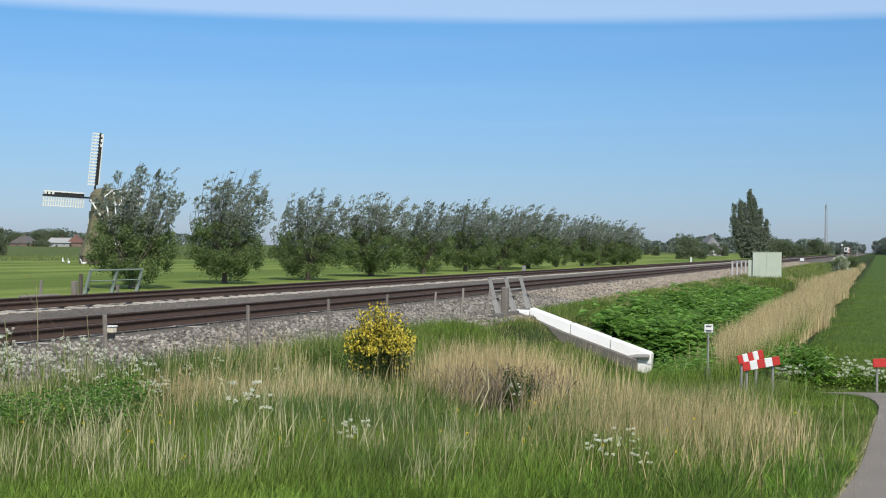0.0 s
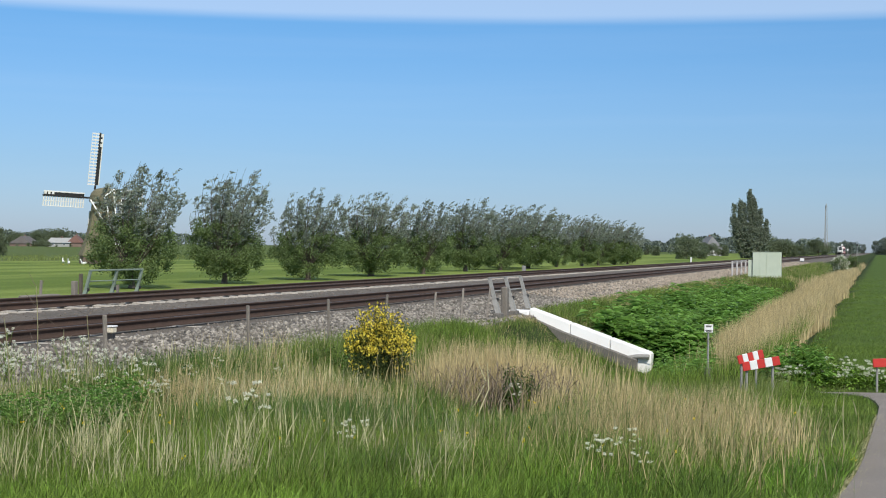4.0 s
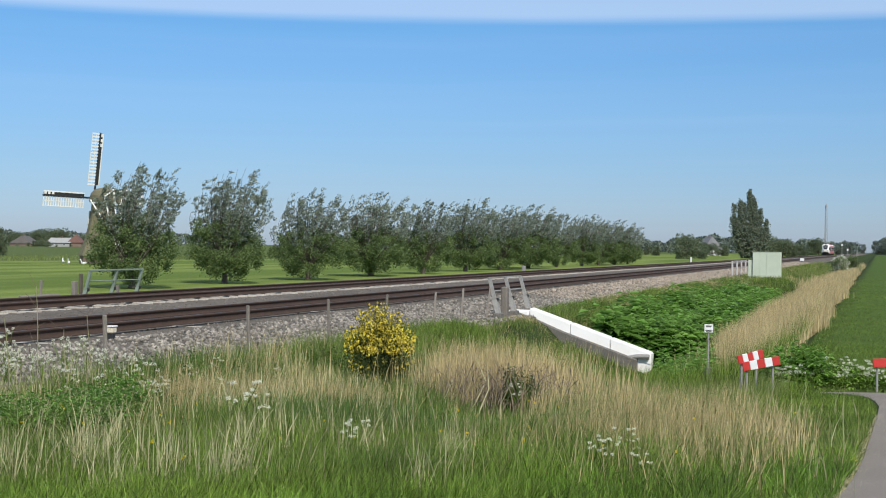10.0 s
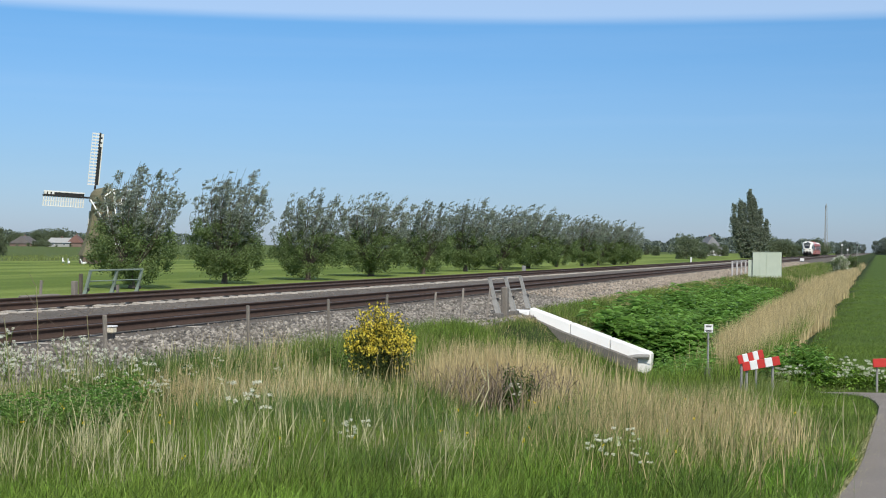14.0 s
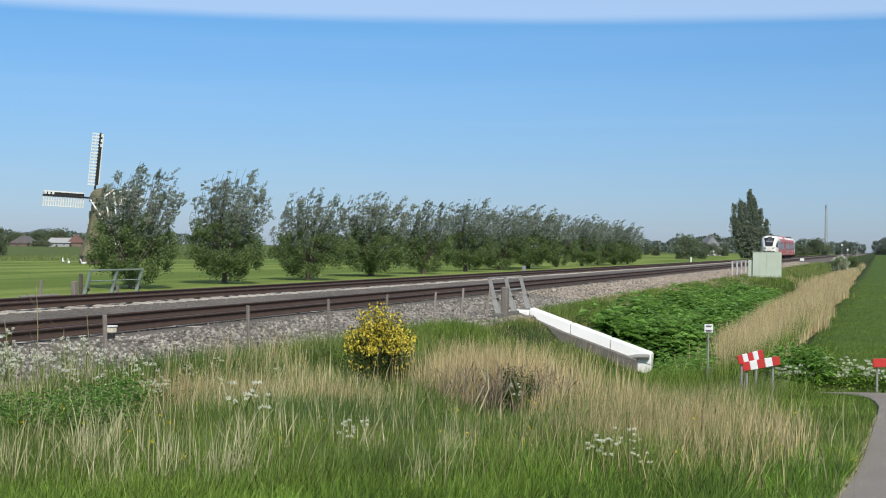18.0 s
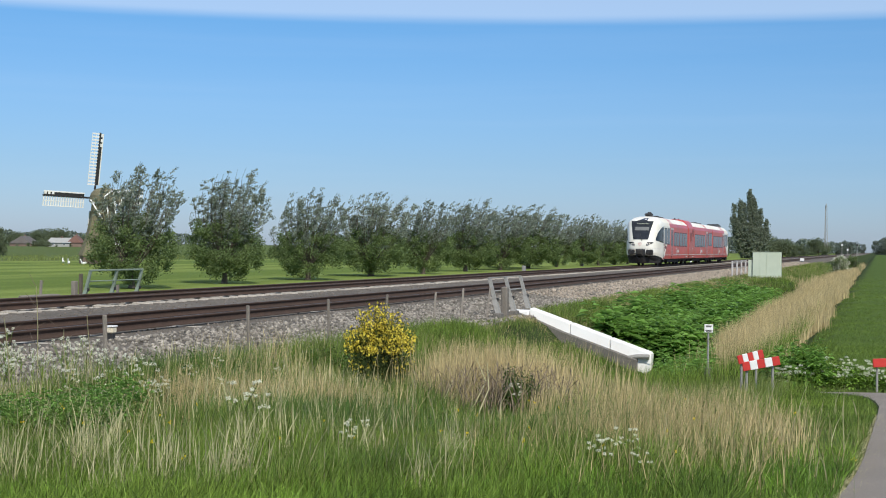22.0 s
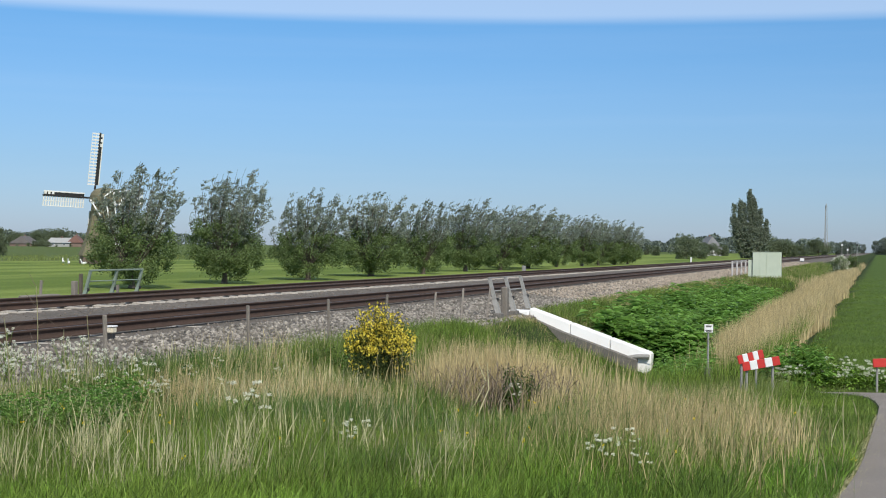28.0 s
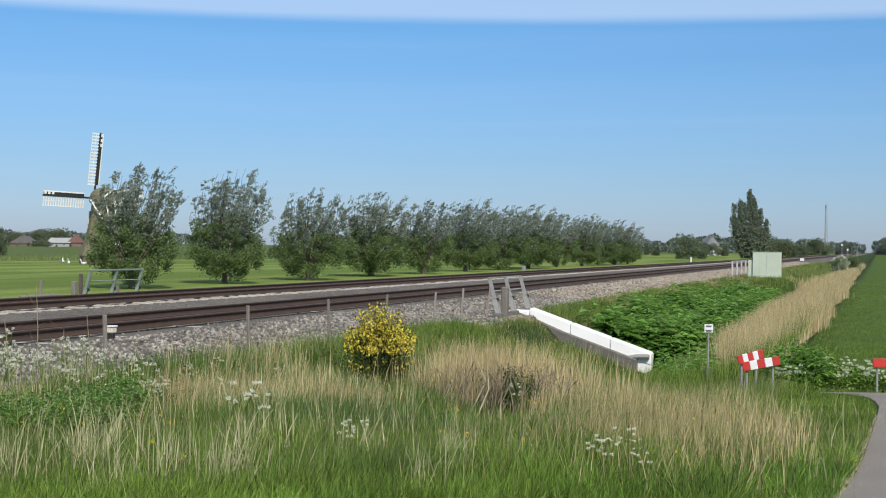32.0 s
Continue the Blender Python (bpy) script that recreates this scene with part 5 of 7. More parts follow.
def house(name, label, depth, across, width, length, wall_h, roof_h, turn, roof_mat, wall_mat, windows=3):
    x, y = at_view(depth, across)
    h = thing(name, label, "house", pose(x, y, float(ground_z(x, y)), 0, 0, turn), "far farm buildings")
    bm = bmesh.new()
    box(bm, -length / 2, length / 2, -width / 2, width / 2, -0.5, wall_h, 0.02)
    part("wall", bm, wall_mat, h)
    bm = bmesh.new()
    e = 0.5
    a = [bm.verts.new(p) for p in ((-length / 2 - e, -width / 2 - e, wall_h - 0.2), (-length / 2 - e, width / 2 + e, wall_h - 0.2), (-length / 2 - e + roof_h * 0.25, 0, wall_h + roof_h))]
    b = [bm.verts.new(p) for p in ((length / 2 + e, -width / 2 - e, wall_h - 0.2), (length / 2 + e, width / 2 + e, wall_h - 0.2), (length / 2 + e - roof_h * 0.25, 0, wall_h + roof_h))]
    bm.faces.new(a)
    bm.faces.new(b[::-1])
    for i in range(3):
        bm.faces.new((a[i], b[i], b[(i + 1) % 3], a[(i + 1) % 3]))
    bmesh.ops.recalc_face_normals(bm, faces=bm.faces)
    r = part("roof", bm, roof_mat, h)
    bm = bmesh.new()
    box(bm, -0.4, 0.4, -0.4, 0.4, wall_h + roof_h - 0.6, wall_h + roof_h + 0.8, 0.04)
    part("chimney", bm, M_BRICK_FAR, r)
    for k in range(windows):
        u = -length / 2 + length * (k + 0.5) / windows
        for s in (-1, 1):
            bm = bmesh.new()
            box(bm, u - 0.7, u + 0.7, s * width / 2 - 0.04, s * width / 2 + 0.04, 0.9, wall_h - 0.6, 0.02)
            wn_ = part("window", bm, M_WHITE, h)
            bm = bmesh.new()
            box(bm, u - 0.58, u + 0.58, s * width / 2 - 0.06, s * width / 2 + 0.06, 1.0, wall_h - 0.7, 0.02)
            part("pane", bm, M_GLASS_DARK, wn_)
    return h


def lattice_mast():
    x, y = at_view(900.0, (1461 - 784) / 2409.0 * 900.0)
    m = thing("radio_mast", "slender grey steel lattice radio mast", "mast", pose(x, y, float(ground_z(x, y))))
    legs = [(1.3 * math.cos(a), 1.3 * math.sin(a)) for a in (0.3, 2.39, 4.49)]
    for lx, ly in legs:
        bm = bmesh.new()
        tube(bm, (lx, ly, 0), (lx * 0.45, ly * 0.45, 33), 0.16, 0.12, 6)
        part("leg", bm, M_GALV, m)
    for k in range(16):
        z0, z1 = 33 * k / 16, 33 * (k + 1) / 16
        s0, s1 = 1 - 0.55 * z0 / 33, 1 - 0.55 * z1 / 33
        for i in range(3):
            p, q = legs[i], legs[(i + 1) % 3]
            bm = bmesh.new()
            tube(bm, (p[0] * s0, p[1] * s0, z0), (q[0] * s1, q[1] * s1, z1), 0.07, 0.07, 4)
            part("brace", bm, M_GALV, m)
    for dx in (-0.9, 0.9):
        bm = bmesh.new()
        box(bm, dx - 0.2, dx + 0.2, -0.2, 0.2, 31.0, 34.2, 0.03)
        part("antenna", bm, M_GALV, m)


M_ROOF_DARK = surface("dark_tile_roof", (0.125, 0.11, 0.10), 0.85, (0.09, 0.08, 0.072), scale=0.6, fine=8, grain=0.15)
M_BARN = surface("pale_barn_sheet", (0.36, 0.36, 0.34), 0.8, (0.29, 0.29, 0.28), scale=0.5, fine=6, grain=0.1)
house("house", "distant house with a dark grey hipped roof", 640, 125.2, 9, 11, 3.0, 6.0, 25, M_ROOF_GREY, M_WHITE)
house("barn", "distant pale grey barn with a low roof", 700, -196, 9, 12, 2.2, 2.4, 100, M_BARN, M_BARN, 2)
house("farmhouse", "distant farm with a long brown roof", 705, -216.5, 11, 17, 1.6, 3.6, 20, M_ROOF_DARK, M_BRICK_FAR, 4)
house("farmhouse", "distant farmhouse with a red tiled roof", 700, -188.5, 7, 8, 2.4, 3.6, 20, M_ROOF_RED, M_BRICK_FAR, 2)
house("house", "distant low house with a grey roof", 1900, 563, 9, 14, 3.0, 3.8, 60, M_ROOF_GREY, M_WHITE)
lattice_mast()


def signal_post(depth, u, top, head):
    """Railway signal on a thin post, far down the line."""
    x, y = at_view(depth, (u - 784) / 2409.0 * depth)
    s = thing("railway_signal", "distant railway signal on a thin grey post", "signal", pose(x, y, float(ground_z(x, y)), 0, 0, 17), "signals down the line")
    bm = bmesh.new()
    tube(bm, (0, 0, -0.3), (0, 0, top), 0.14, 0.11, 8)
    part("post", bm, M_GALV, s)
    bm = bmesh.new()
    box(bm, -0.25, 0.25, -0.36, 0.36, top - 0.1, top + 0.8, 0.1)
    part("signal_head", bm, head, s)
    bm = bmesh.new()
    box(bm, -0.4, 0.4, -0.4, 0.4, -0.3, 0.9, 0.05)
    part("foot_box", bm, M_GALV, s)


signal_post(640, 1490, 4.6, M_WHITE)
signal_post(640, 1500, 2.4, M_WHITE)
signal_post(660, 1517, 4.8, M_BLACK)


def goose(x, y, turn):
    g = thing("goose", "white goose resting in the pasture", "bird", pose(x, y, float(ground_z(x, y)), 0, 0, turn), "geese by the mill")
    bm = bmesh.new()
    bmesh.ops.create_uvsphere(bm, u_segments=12, v_segments=8, radius=1.0)
    for v in bm.verts:
        v.co = Vector((v.co.x * 0.30, v.co.y * 0.15, 0.28 + v.co.z * 0.15 + 0.08 * max(-v.co.x, 0)))
    part("body", bm, M_WHITE, g, smooth=True)
    bm = bmesh.new()
    tube(bm, (0.26, 0, 0.36), (0.36, 0, 0.68), 0.06, 0.045, 8)
    tube(bm, (0.33, 0, 0.70), (0.47, 0, 0.67), 0.055, 0.03, 8)
    part("neck", bm, M_WHITE, g)
    for s in (-1, 1):
        bm = bmesh.new()
        tube(bm, (0.02, 0.06 * s, -0.02), (0.0, 0.06 * s, 0.2), 0.015, 0.02, 6)
        part("leg", bm, M_YELLOW, g)


for u, depth, turn in ((112, 150, 40), (122, 148, 200), (149, 146, 120)):
    goose(*at_view(depth, (u - 784) / 2409.0 * depth), turn)


# ---- trees ----
WIND = np.array([math.sin(YAW), -math.cos(YAW), 0.0])


def trunk_mesh(bm, h, r, lean=(0, 0), sides=10):
    rings = []
    for k in range(6):
        f = k / 5
        rr = r * (1.25 - 0.35 * f) * (1.25 if k == 0 else 1)
        rings.append([bm.verts.new((lean[0] * f + rr * math.cos(a) * (1 + 0.08 * math.sin(3 * a + k)), lean[1] * f + rr * math.sin(a), h * f)) for a in np.linspace(0, 2 * math.pi, sides + 1)[:-1]])
    for a, b in zip(rings, rings[1:]):
        for i in range(sides):
            bm.faces.new((a[i], a[(i + 1) % sides], b[(i + 1) % sides], b[i]))
    bm.faces.new(rings[-1])


def shoots(rng, n, head, reach, height, tilt):
    """Curved upright shoots: arrays of points (n, steps, 3)."""
    steps = 9
    ang = rng.uniform(0, 2 * np.pi, n)
    rad = np.sqrt(rng.uniform(0.02, 1, n)) * reach
    hh = height * rng.uniform(0.62, 1.0, n) * (1 - 0.17 * (rad / reach) ** 2)
    f = np.linspace(0, 1, steps)[None, :]
    x = np.cos(ang)[:, None] * rad[:, None] * np.sin(f * np.pi / 2) ** 0.9
    y = np.sin(ang)[:, None] * rad[:, None] * np.sin(f * np.pi / 2) ** 0.9
    z = head + (hh[:, None] - head) * f ** 1.05
    p = np.stack([x, y, z], -1)
    p += WIND * (tilt * hh[:, None] * f ** 2.4)[..., None]
    p += rng.normal(0, 0.05, p.shape) * f[..., None]
    return p


def ribbon(points, r0, r1):
    """Three-sided tapered twigs along the points (n, s, 3), as (verts, triangles)."""
    n, s, _ = points.shape
    ring = np.array([(1, 0, 0), (-0.5, 0.87, 0), (-0.5, -0.87, 0)])
    r = np.linspace(r0, r1, s)[None, :, None, None]
    v = points[:, :, None, :] + ring[None, None] * r
    idx = np.arange(n * s * 3).reshape(n, s, 3)
    t = []
    for k in range(3):
        a, b = idx[:, :-1, k], idx[:, :-1, (k + 1) % 3]
        c, d = idx[:, 1:, k], idx[:, 1:, (k + 1) % 3]
        t += [np.stack([a, b, d], -1).reshape(-1, 3), np.stack([a, d, c], -1).reshape(-1, 3)]
    return v.reshape(-1, 3), np.concatenate(t)


def willow(seed, height, spread, label):
    """Pollard willow: short trunk, round leafy head, and loose wind-bent shoots above it."""
    rng = np.random.default_rng(seed)
    t = thing("willow_tree", label, "tree", group="row of pollard willows")
    bm = bmesh.new()
    trunk_mesh(bm, 0.8, 0.19, (rng.uniform(-0.1, 0.1), rng.uniform(-0.1, 0.1)))
    part("trunk", bm, M_BARK, t)
    # long shoots, fanning from the pollard head, each with its own height
    n = 60
    k = np.arange(n)
    ang = 2 * np.pi * (k * 0.382) + rng.normal(0, 0.25, n)
    rad = spread * np.sqrt((k + 0.5) / n) * rng.uniform(0.85, 1.12, n)
    top = height * (0.97 - 0.25 * (rad / spread) ** 2.6) * rng.uniform(0.80, 1.05, n)
    f = np.linspace(0, 1, 10)[None, :]
    fan = np.sin(f * np.pi / 2) ** 0.9
    pts = np.stack([np.cos(ang)[:, None] * rad[:, None] * fan, np.sin(ang)[:, None] * rad[:, None] * fan, 1.0 + (top[:, None] - 1.0) * f ** 0.95], -1)
    pts += WIND * (0.085 * top[:, None] * f ** 3.0)[..., None]
    pts[:, -1, 2] -= 0.10 * rng.uniform(0.3, 1.6, n)
    pts += rng.normal(0, 0.045, pts.shape) * f[..., None]
    part_mesh("branchwork", mesh_np("branchwork", *ribbon(pts, 0.038, 0.010)), M_BARK, t)
    # dense round head of leaves low down, in clumps with gaps
    m, clumps = 17000, 170
    d = rng.normal(size=(clumps, 3))
    d /= np.linalg.norm(d, axis=1)[:, None]
    mid = 0.31 * height
    cc = d * rng.uniform(0.25, 1.0, (clumps, 1)) ** 0.45 * np.array([spread * 0.98, spread * 0.98, 0.27 * height]) + np.array([0, 0, mid])
    who = rng.integers(0, clumps, m)
    c = cc[who] + rng.normal(0, 0.20, (m, 3))
    c[:, 2] = np.maximum(c[:, 2], 0.25)
    v, fa = leaves(rng, c, rng.uniform(0.12, 0.26, m), rng.uniform(0.045, 0.085, m), 0.25, WIND * 0.5)
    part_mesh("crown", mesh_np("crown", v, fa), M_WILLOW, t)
    # feathery leaves up the shoots, in tufts that stream with the wind
    tufts = 520
    which = rng.integers(0, n, tufts)
    pos = (0.34 + 0.655 * rng.beta(1.25, 1.0, tufts)) * 8.999
    i = pos.astype(int)
    fr = (pos - i)[:, None]
    c0 = pts[which, i] * (1 - fr) + pts[which, i + 1] * fr + rng.normal(0, 0.10, (tufts, 3))
    stream = WIND * rng.uniform(0.1, 0.55, (tufts, 1)) + np.array([0, 0, 1.0]) * rng.uniform(-0.15, 0.55, (tufts, 1))
    per = 20
    g = rng.uniform(0, 1, (tufts, per, 1))
    c = (c0[:, None] + stream[:, None] * g + rng.normal(0, 0.055, (tufts, per, 3))).reshape(-1, 3)
    m = len(c)
    along = np.repeat(stream / np.linalg.norm(stream, axis=1)[:, None], per, 0)
    v, fa = leaves(rng, c, rng.uniform(0.14, 0.30, m), rng.uniform(0.040, 0.075, m), 0.1, along * 0.9)
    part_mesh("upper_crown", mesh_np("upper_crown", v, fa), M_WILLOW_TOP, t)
    return t


def plant_willows():
    kinds = [willow(11, 8.0, 2.95, "bushy pollard willow with grey-green leaves blown by wind"),
             willow(23, 7.5, 3.1, "wide pollard willow with leafy grey-green shoots"),
             willow(37, 8.3, 2.85, "tall pollard willow with silvery tips bending in wind"),
             willow(51, 7.3, 3.1, "round-headed pollard willow with dense green leaves")]
    spots = [(66.88, 39.50, 0, 0.90, 20), (79.1, 39.99, 2, 0.92, 70), (90.7, 39.2, 1, 0.89, 150), (106.4, 40.3, 3, 0.98, 40), (119.3, 40.0, 0, 1.00, 200), (134.1, 40.4, 2, 1.03, 310), (148.1, 40.5, 1, 1.10, 100),
             (162.5, 41.0, 3, 1.12, 20), (177.5, 40.8, 0, 1.03, 260), (190.0, 40.0, 2, 1.01, 130), (203.0, 40.2, 1, 1.03, 0), (215.0, 40.0, 3, 1.03, 220), (227.0, 40.0, 2, 0.85, 60)]
    trees = []
    used = set()
    for x, y, k, s, turn in spots:
        # the crowns keep their lean with the wind, so they are only turned a little
        wide = s * (0.94 if x < 70 else 1.0 if x < 100 else 1.14)
        m = pose(x, y, float(ground_z(x, y)) - 0.03, 0, 0, (turn % 50) - 25) @ Matrix.Diagonal((wide, wide, s, 1))
        if k in used:
            trees.append(copy_thing(kinds[k], m))
        else:
            used.add(k)
            kinds[k].matrix_basis = m
            trees.append(kinds[k])
    return trees


def broad_tree(seed, name, label, height, spread, low, material, clumps=2600, size=0.55, group="far trees"):
    """Tree for the distance: trunk, forking limbs, crown of many leaf clumps."""
    rng = np.random.default_rng(seed)
    t = thing(name, label, "tree", group=group)
    bm = bmesh.new()
    trunk_mesh(bm, height * 0.35, height * 0.028)
    part("trunk", bm, M_BARK, t)
    n = 26
    pts = shoots(rng, n, height * 0.12, spread * 0.7, height * 0.78, 0.02)
    part_mesh("branchwork", mesh_np("branchwork", *ribbon(pts, height * 0.008, height * 0.002)), M_BARK, t)
    lobes = 34
    la = rng.uniform(0, 2 * np.pi, lobes)
    lz = rng.uniform(low, 0.93, lobes)
    shape = np.sin(np.pi * np.clip(0.16 + 0.80 * (lz - low) / (1 - low), 0, 1)) ** 0.75
    lr = spread * shape * rng.uniform(0.25, 0.85, lobes)
    lc = np.stack([np.cos(la) * lr, np.sin(la) * lr, lz * height], 1)
    ls = spread * rng.uniform(0.16, 0.38, lobes)
    which = rng.integers(0, lobes, clumps)
    d = rng.normal(size=(clumps, 3))
    d /= np.linalg.norm(d, axis=1)[:, None]
    c = lc[which] + d * (ls[which] * rng.uniform(0.35, 1.0, clumps) ** 0.4)[:, None]
    c[:, 2] = np.maximum(c[:, 2], 0.15)
    v, f = leaves(rng, c, rng.uniform(0.7, 1.3, clumps) * size, rng.uniform(0.35, 0.7, clumps) * size, 0.2)
    part_mesh("crown", mesh_np("crown", v, f), material, t)
    return t


def poplar():
    """Tall poplar with several pointed spires of upswept sprays on one broad foot."""
    rng = np.random.default_rng(71)
    t = thing("poplar_tree", "tall grey-green poplar with several pointed upright spires", "tree", group="far trees")
    bm = bmesh.new()
    trunk_mesh(bm, 6.0, 0.55)
    part("trunk", bm, M_BARK, t)
    cs, stems = [], []
    for off, tall, girth in ((-4.9, 17.4, 2.3), (-2.9, 19.0, 2.8), (0.0, 22.2, 3.2), (1.9, 18.8, 3.0), (3.6, 16.0, 2.6), (5.7, 12.4, 2.2), (-4.0, 13.0, 3.0), (-1.4, 17.4, 3.2), (1.0, 20.0, 2.8), (2.8, 15.0, 3.6), (-2.0, 12.0, 4.4), (1.5, 11.0, 4.8), (4.6, 9.5, 4.0)):
        g = np.linspace(0, 1, 8)
        foot = off * 0.45
        axis = np.stack([0 * g, 0 * g, tall * g], 1) + WIND * (foot + (off - foot) * np.minimum(g * 1.8, 1.0))[:, None] + rng.normal(0, 0.12, (8, 3)) * g[:, None]
        stems.append(axis)
        n = int(24 * girth + 26)
        h = rng.beta(1.15, 1.0, n) * 0.93
        a = rng.uniform(0, 6.283, n)
        out = girth * np.clip(1.08 - h, 0.06, 1) * rng.uniform(0.35, 1.45, n) * np.minimum(1.0, 0.35 + 2.2 * h)
        root = np.stack([np.interp(h, g, axis[:, q]) for q in range(3)], 1)
        reach = np.stack([np.cos(a) * out, np.sin(a) * out, tall * rng.uniform(0.05, 0.13, n)], 1)
        per = 34
        w = rng.uniform(0, 1, (n, per, 1)) ** 0.8
        c = root[:, None] + reach[:, None] * w + rng.normal(0, 0.38, (n, per, 3)) * (1.15 - 0.8 * w)
        cs.append(c.reshape(-1, 3))
    part_mesh("branchwork", mesh_np("branchwork", *ribbon(np.array(stems), 0.22, 0.04)), M_BARK, t)
    c = np.concatenate(cs)
    c[:, 2] = np.maximum(c[:, 2], 0.2)
    v, f = leaves(rng, c, rng.uniform(0.35, 0.65, len(c)), rng.uniform(0.2, 0.36, len(c)), 0.5)
    part_mesh("crown", mesh_np("crown", v, f), M_POPLAR, t)
    return t


def put(ob, depth, across, s=1.0, turn=0.0, copy=True, sink=0.1):
    x, y = at_view(depth, across)
    m = pose(x, y, float(ground_z(x, y)) - sink, 0, 0, turn) @ Matrix.Diagonal((s, s, s, 1))
    if copy:
        return copy_thing(ob, m)
    ob.matrix_basis = m
    return ob


def plant_far_trees():
    pop = poplar()
    put(pop, 440, (1325 - 784) / 2409 * 440, copy=False)
    a = broad_tree(72, "broadleaf_tree", "round dark green broadleaf tree far off", 9.0, 5.2, 0.05, M_TREE, 5200, 0.5)
    b = broad_tree(73, "broadleaf_tree", "spreading dark green tree in a far field edge", 8.0, 6.5, 0.05, M_TREE, 5600, 0.5)
    c = broad_tree(74, "broadleaf_tree", "low tree on the horizon with haze-tinted leaves", 10.0, 6.0, 0.05, M_TREE_HAZE, 3000, 0.75)
    first = {a: True, b: True, c: True}
    # kind, distance, place across (as at 2409 wide units), size, turn
    for k, depth, u, s, turn in (
            (b, 380, 1215, 0.82, 0), (a, 400, 1240, 0.55, 60), (a, 600, 1280, 1.05, 40), (b, 600, 1262, 0.8, 100), (b, 560, 1362, 1.25, 40), (b, 560, 1385, 1.05, 200), (a, 560, 1400, 1.1, 10), (b, 570, 1416, 0.8, 120),
            (a, 900, 1436, 1.85, 150), (b, 900, 1449, 1.65, 80), (a, 920, 1460, 1.35, 200), (a, 650, 1130, 0.85, 0), (a, 640, 1146, 0.95, 140), (a, 560, 1160, 0.85, 30),
            (c, 1250, 1486, 1.1, 0), (c, 1450, 1498, 1.35, 70), (c, 1800, 1512, 1.5, 140), (c, 2000, 1524, 1.4, 30), (c, 1150, 1556, 1.2, 200), (c, 1100, 1570, 1.4, 110), (c, 1200, 1590, 1.3, 10),
            (a, 240, -12, 1.05, 30), (b, 690, 74, 0.5, 30), (b, 790, 70, 1.25, 90), (b, 800, 90, 1.45, 0), (b, 800, 106, 1.5, 210), (a, 800, 147, 1.3, 20), (a, 790, 20, 1.3, 300), (a, 790, 2, 1.3, 12), (a, 790, 45, 1.2, 55), (b, 680, 84, 0.42, 10), (a, 680, 50, 0.42, 5), (b, 684, 62, 0.45, 50), (a, 682, 30, 0.3, 70), (a, 682, 100, 0.26, 120), (a, 684, 125, 0.3, 220), (b, 1000, 30, 1.4, 20), (b, 1000, 65, 1.4, 80), (a, 1000, 96, 1.5, 20)):
        put(k, depth, (u - 784) / 2409 * depth, s, turn, copy=not first[k])
        first[k] = False


def distant_woods():
    """Line of woods along the horizon, its haze put into the leaf colour."""
    rng = np.random.default_rng(90)
    n = 26000
    th = rng.uniform(-0.36, 0.34, n)
    depth = 1500 + 260 * np.sin(th * 23) + rng.uniform(-60, 60, n)
    top = 8.0 + 5.0 * np.abs(np.sin(th * 41) * np.sin(th * 17 + 1)) + 3.0 * np.sin(th * 137) ** 2 + 2.0 * np.sin(th * 311) ** 2
    gap = (np.sin(th * 29 + 2) + 0.6 * np.sin(th * 73)) > -0.75
    th, depth, top = th[gap], depth[gap], top[gap]
    n = len(th)
    a = depth * np.tan(th)
    x = depth * math.cos(YAW) + a * math.sin(YAW)
    y = depth * math.sin(YAW) - a * math.cos(YAW)
    z = ground_z(x, y) + top * rng.uniform(0, 1, n) ** 0.8
    v, f = leaves(rng, np.stack([x, y, z], 1), rng.uniform(2.0, 4.5, n), rng.uniform(1.5, 3.0, n), 0.1)
    tagged(part_mesh("distant_woods", mesh_np("distant_woods", v, f), M_TREE_HAZE), "grey-green woods along the flat horizon, tinted with haze", "woods", kind="stuff")


willows = plant_willows()
plant_far_trees()
distant_woods()


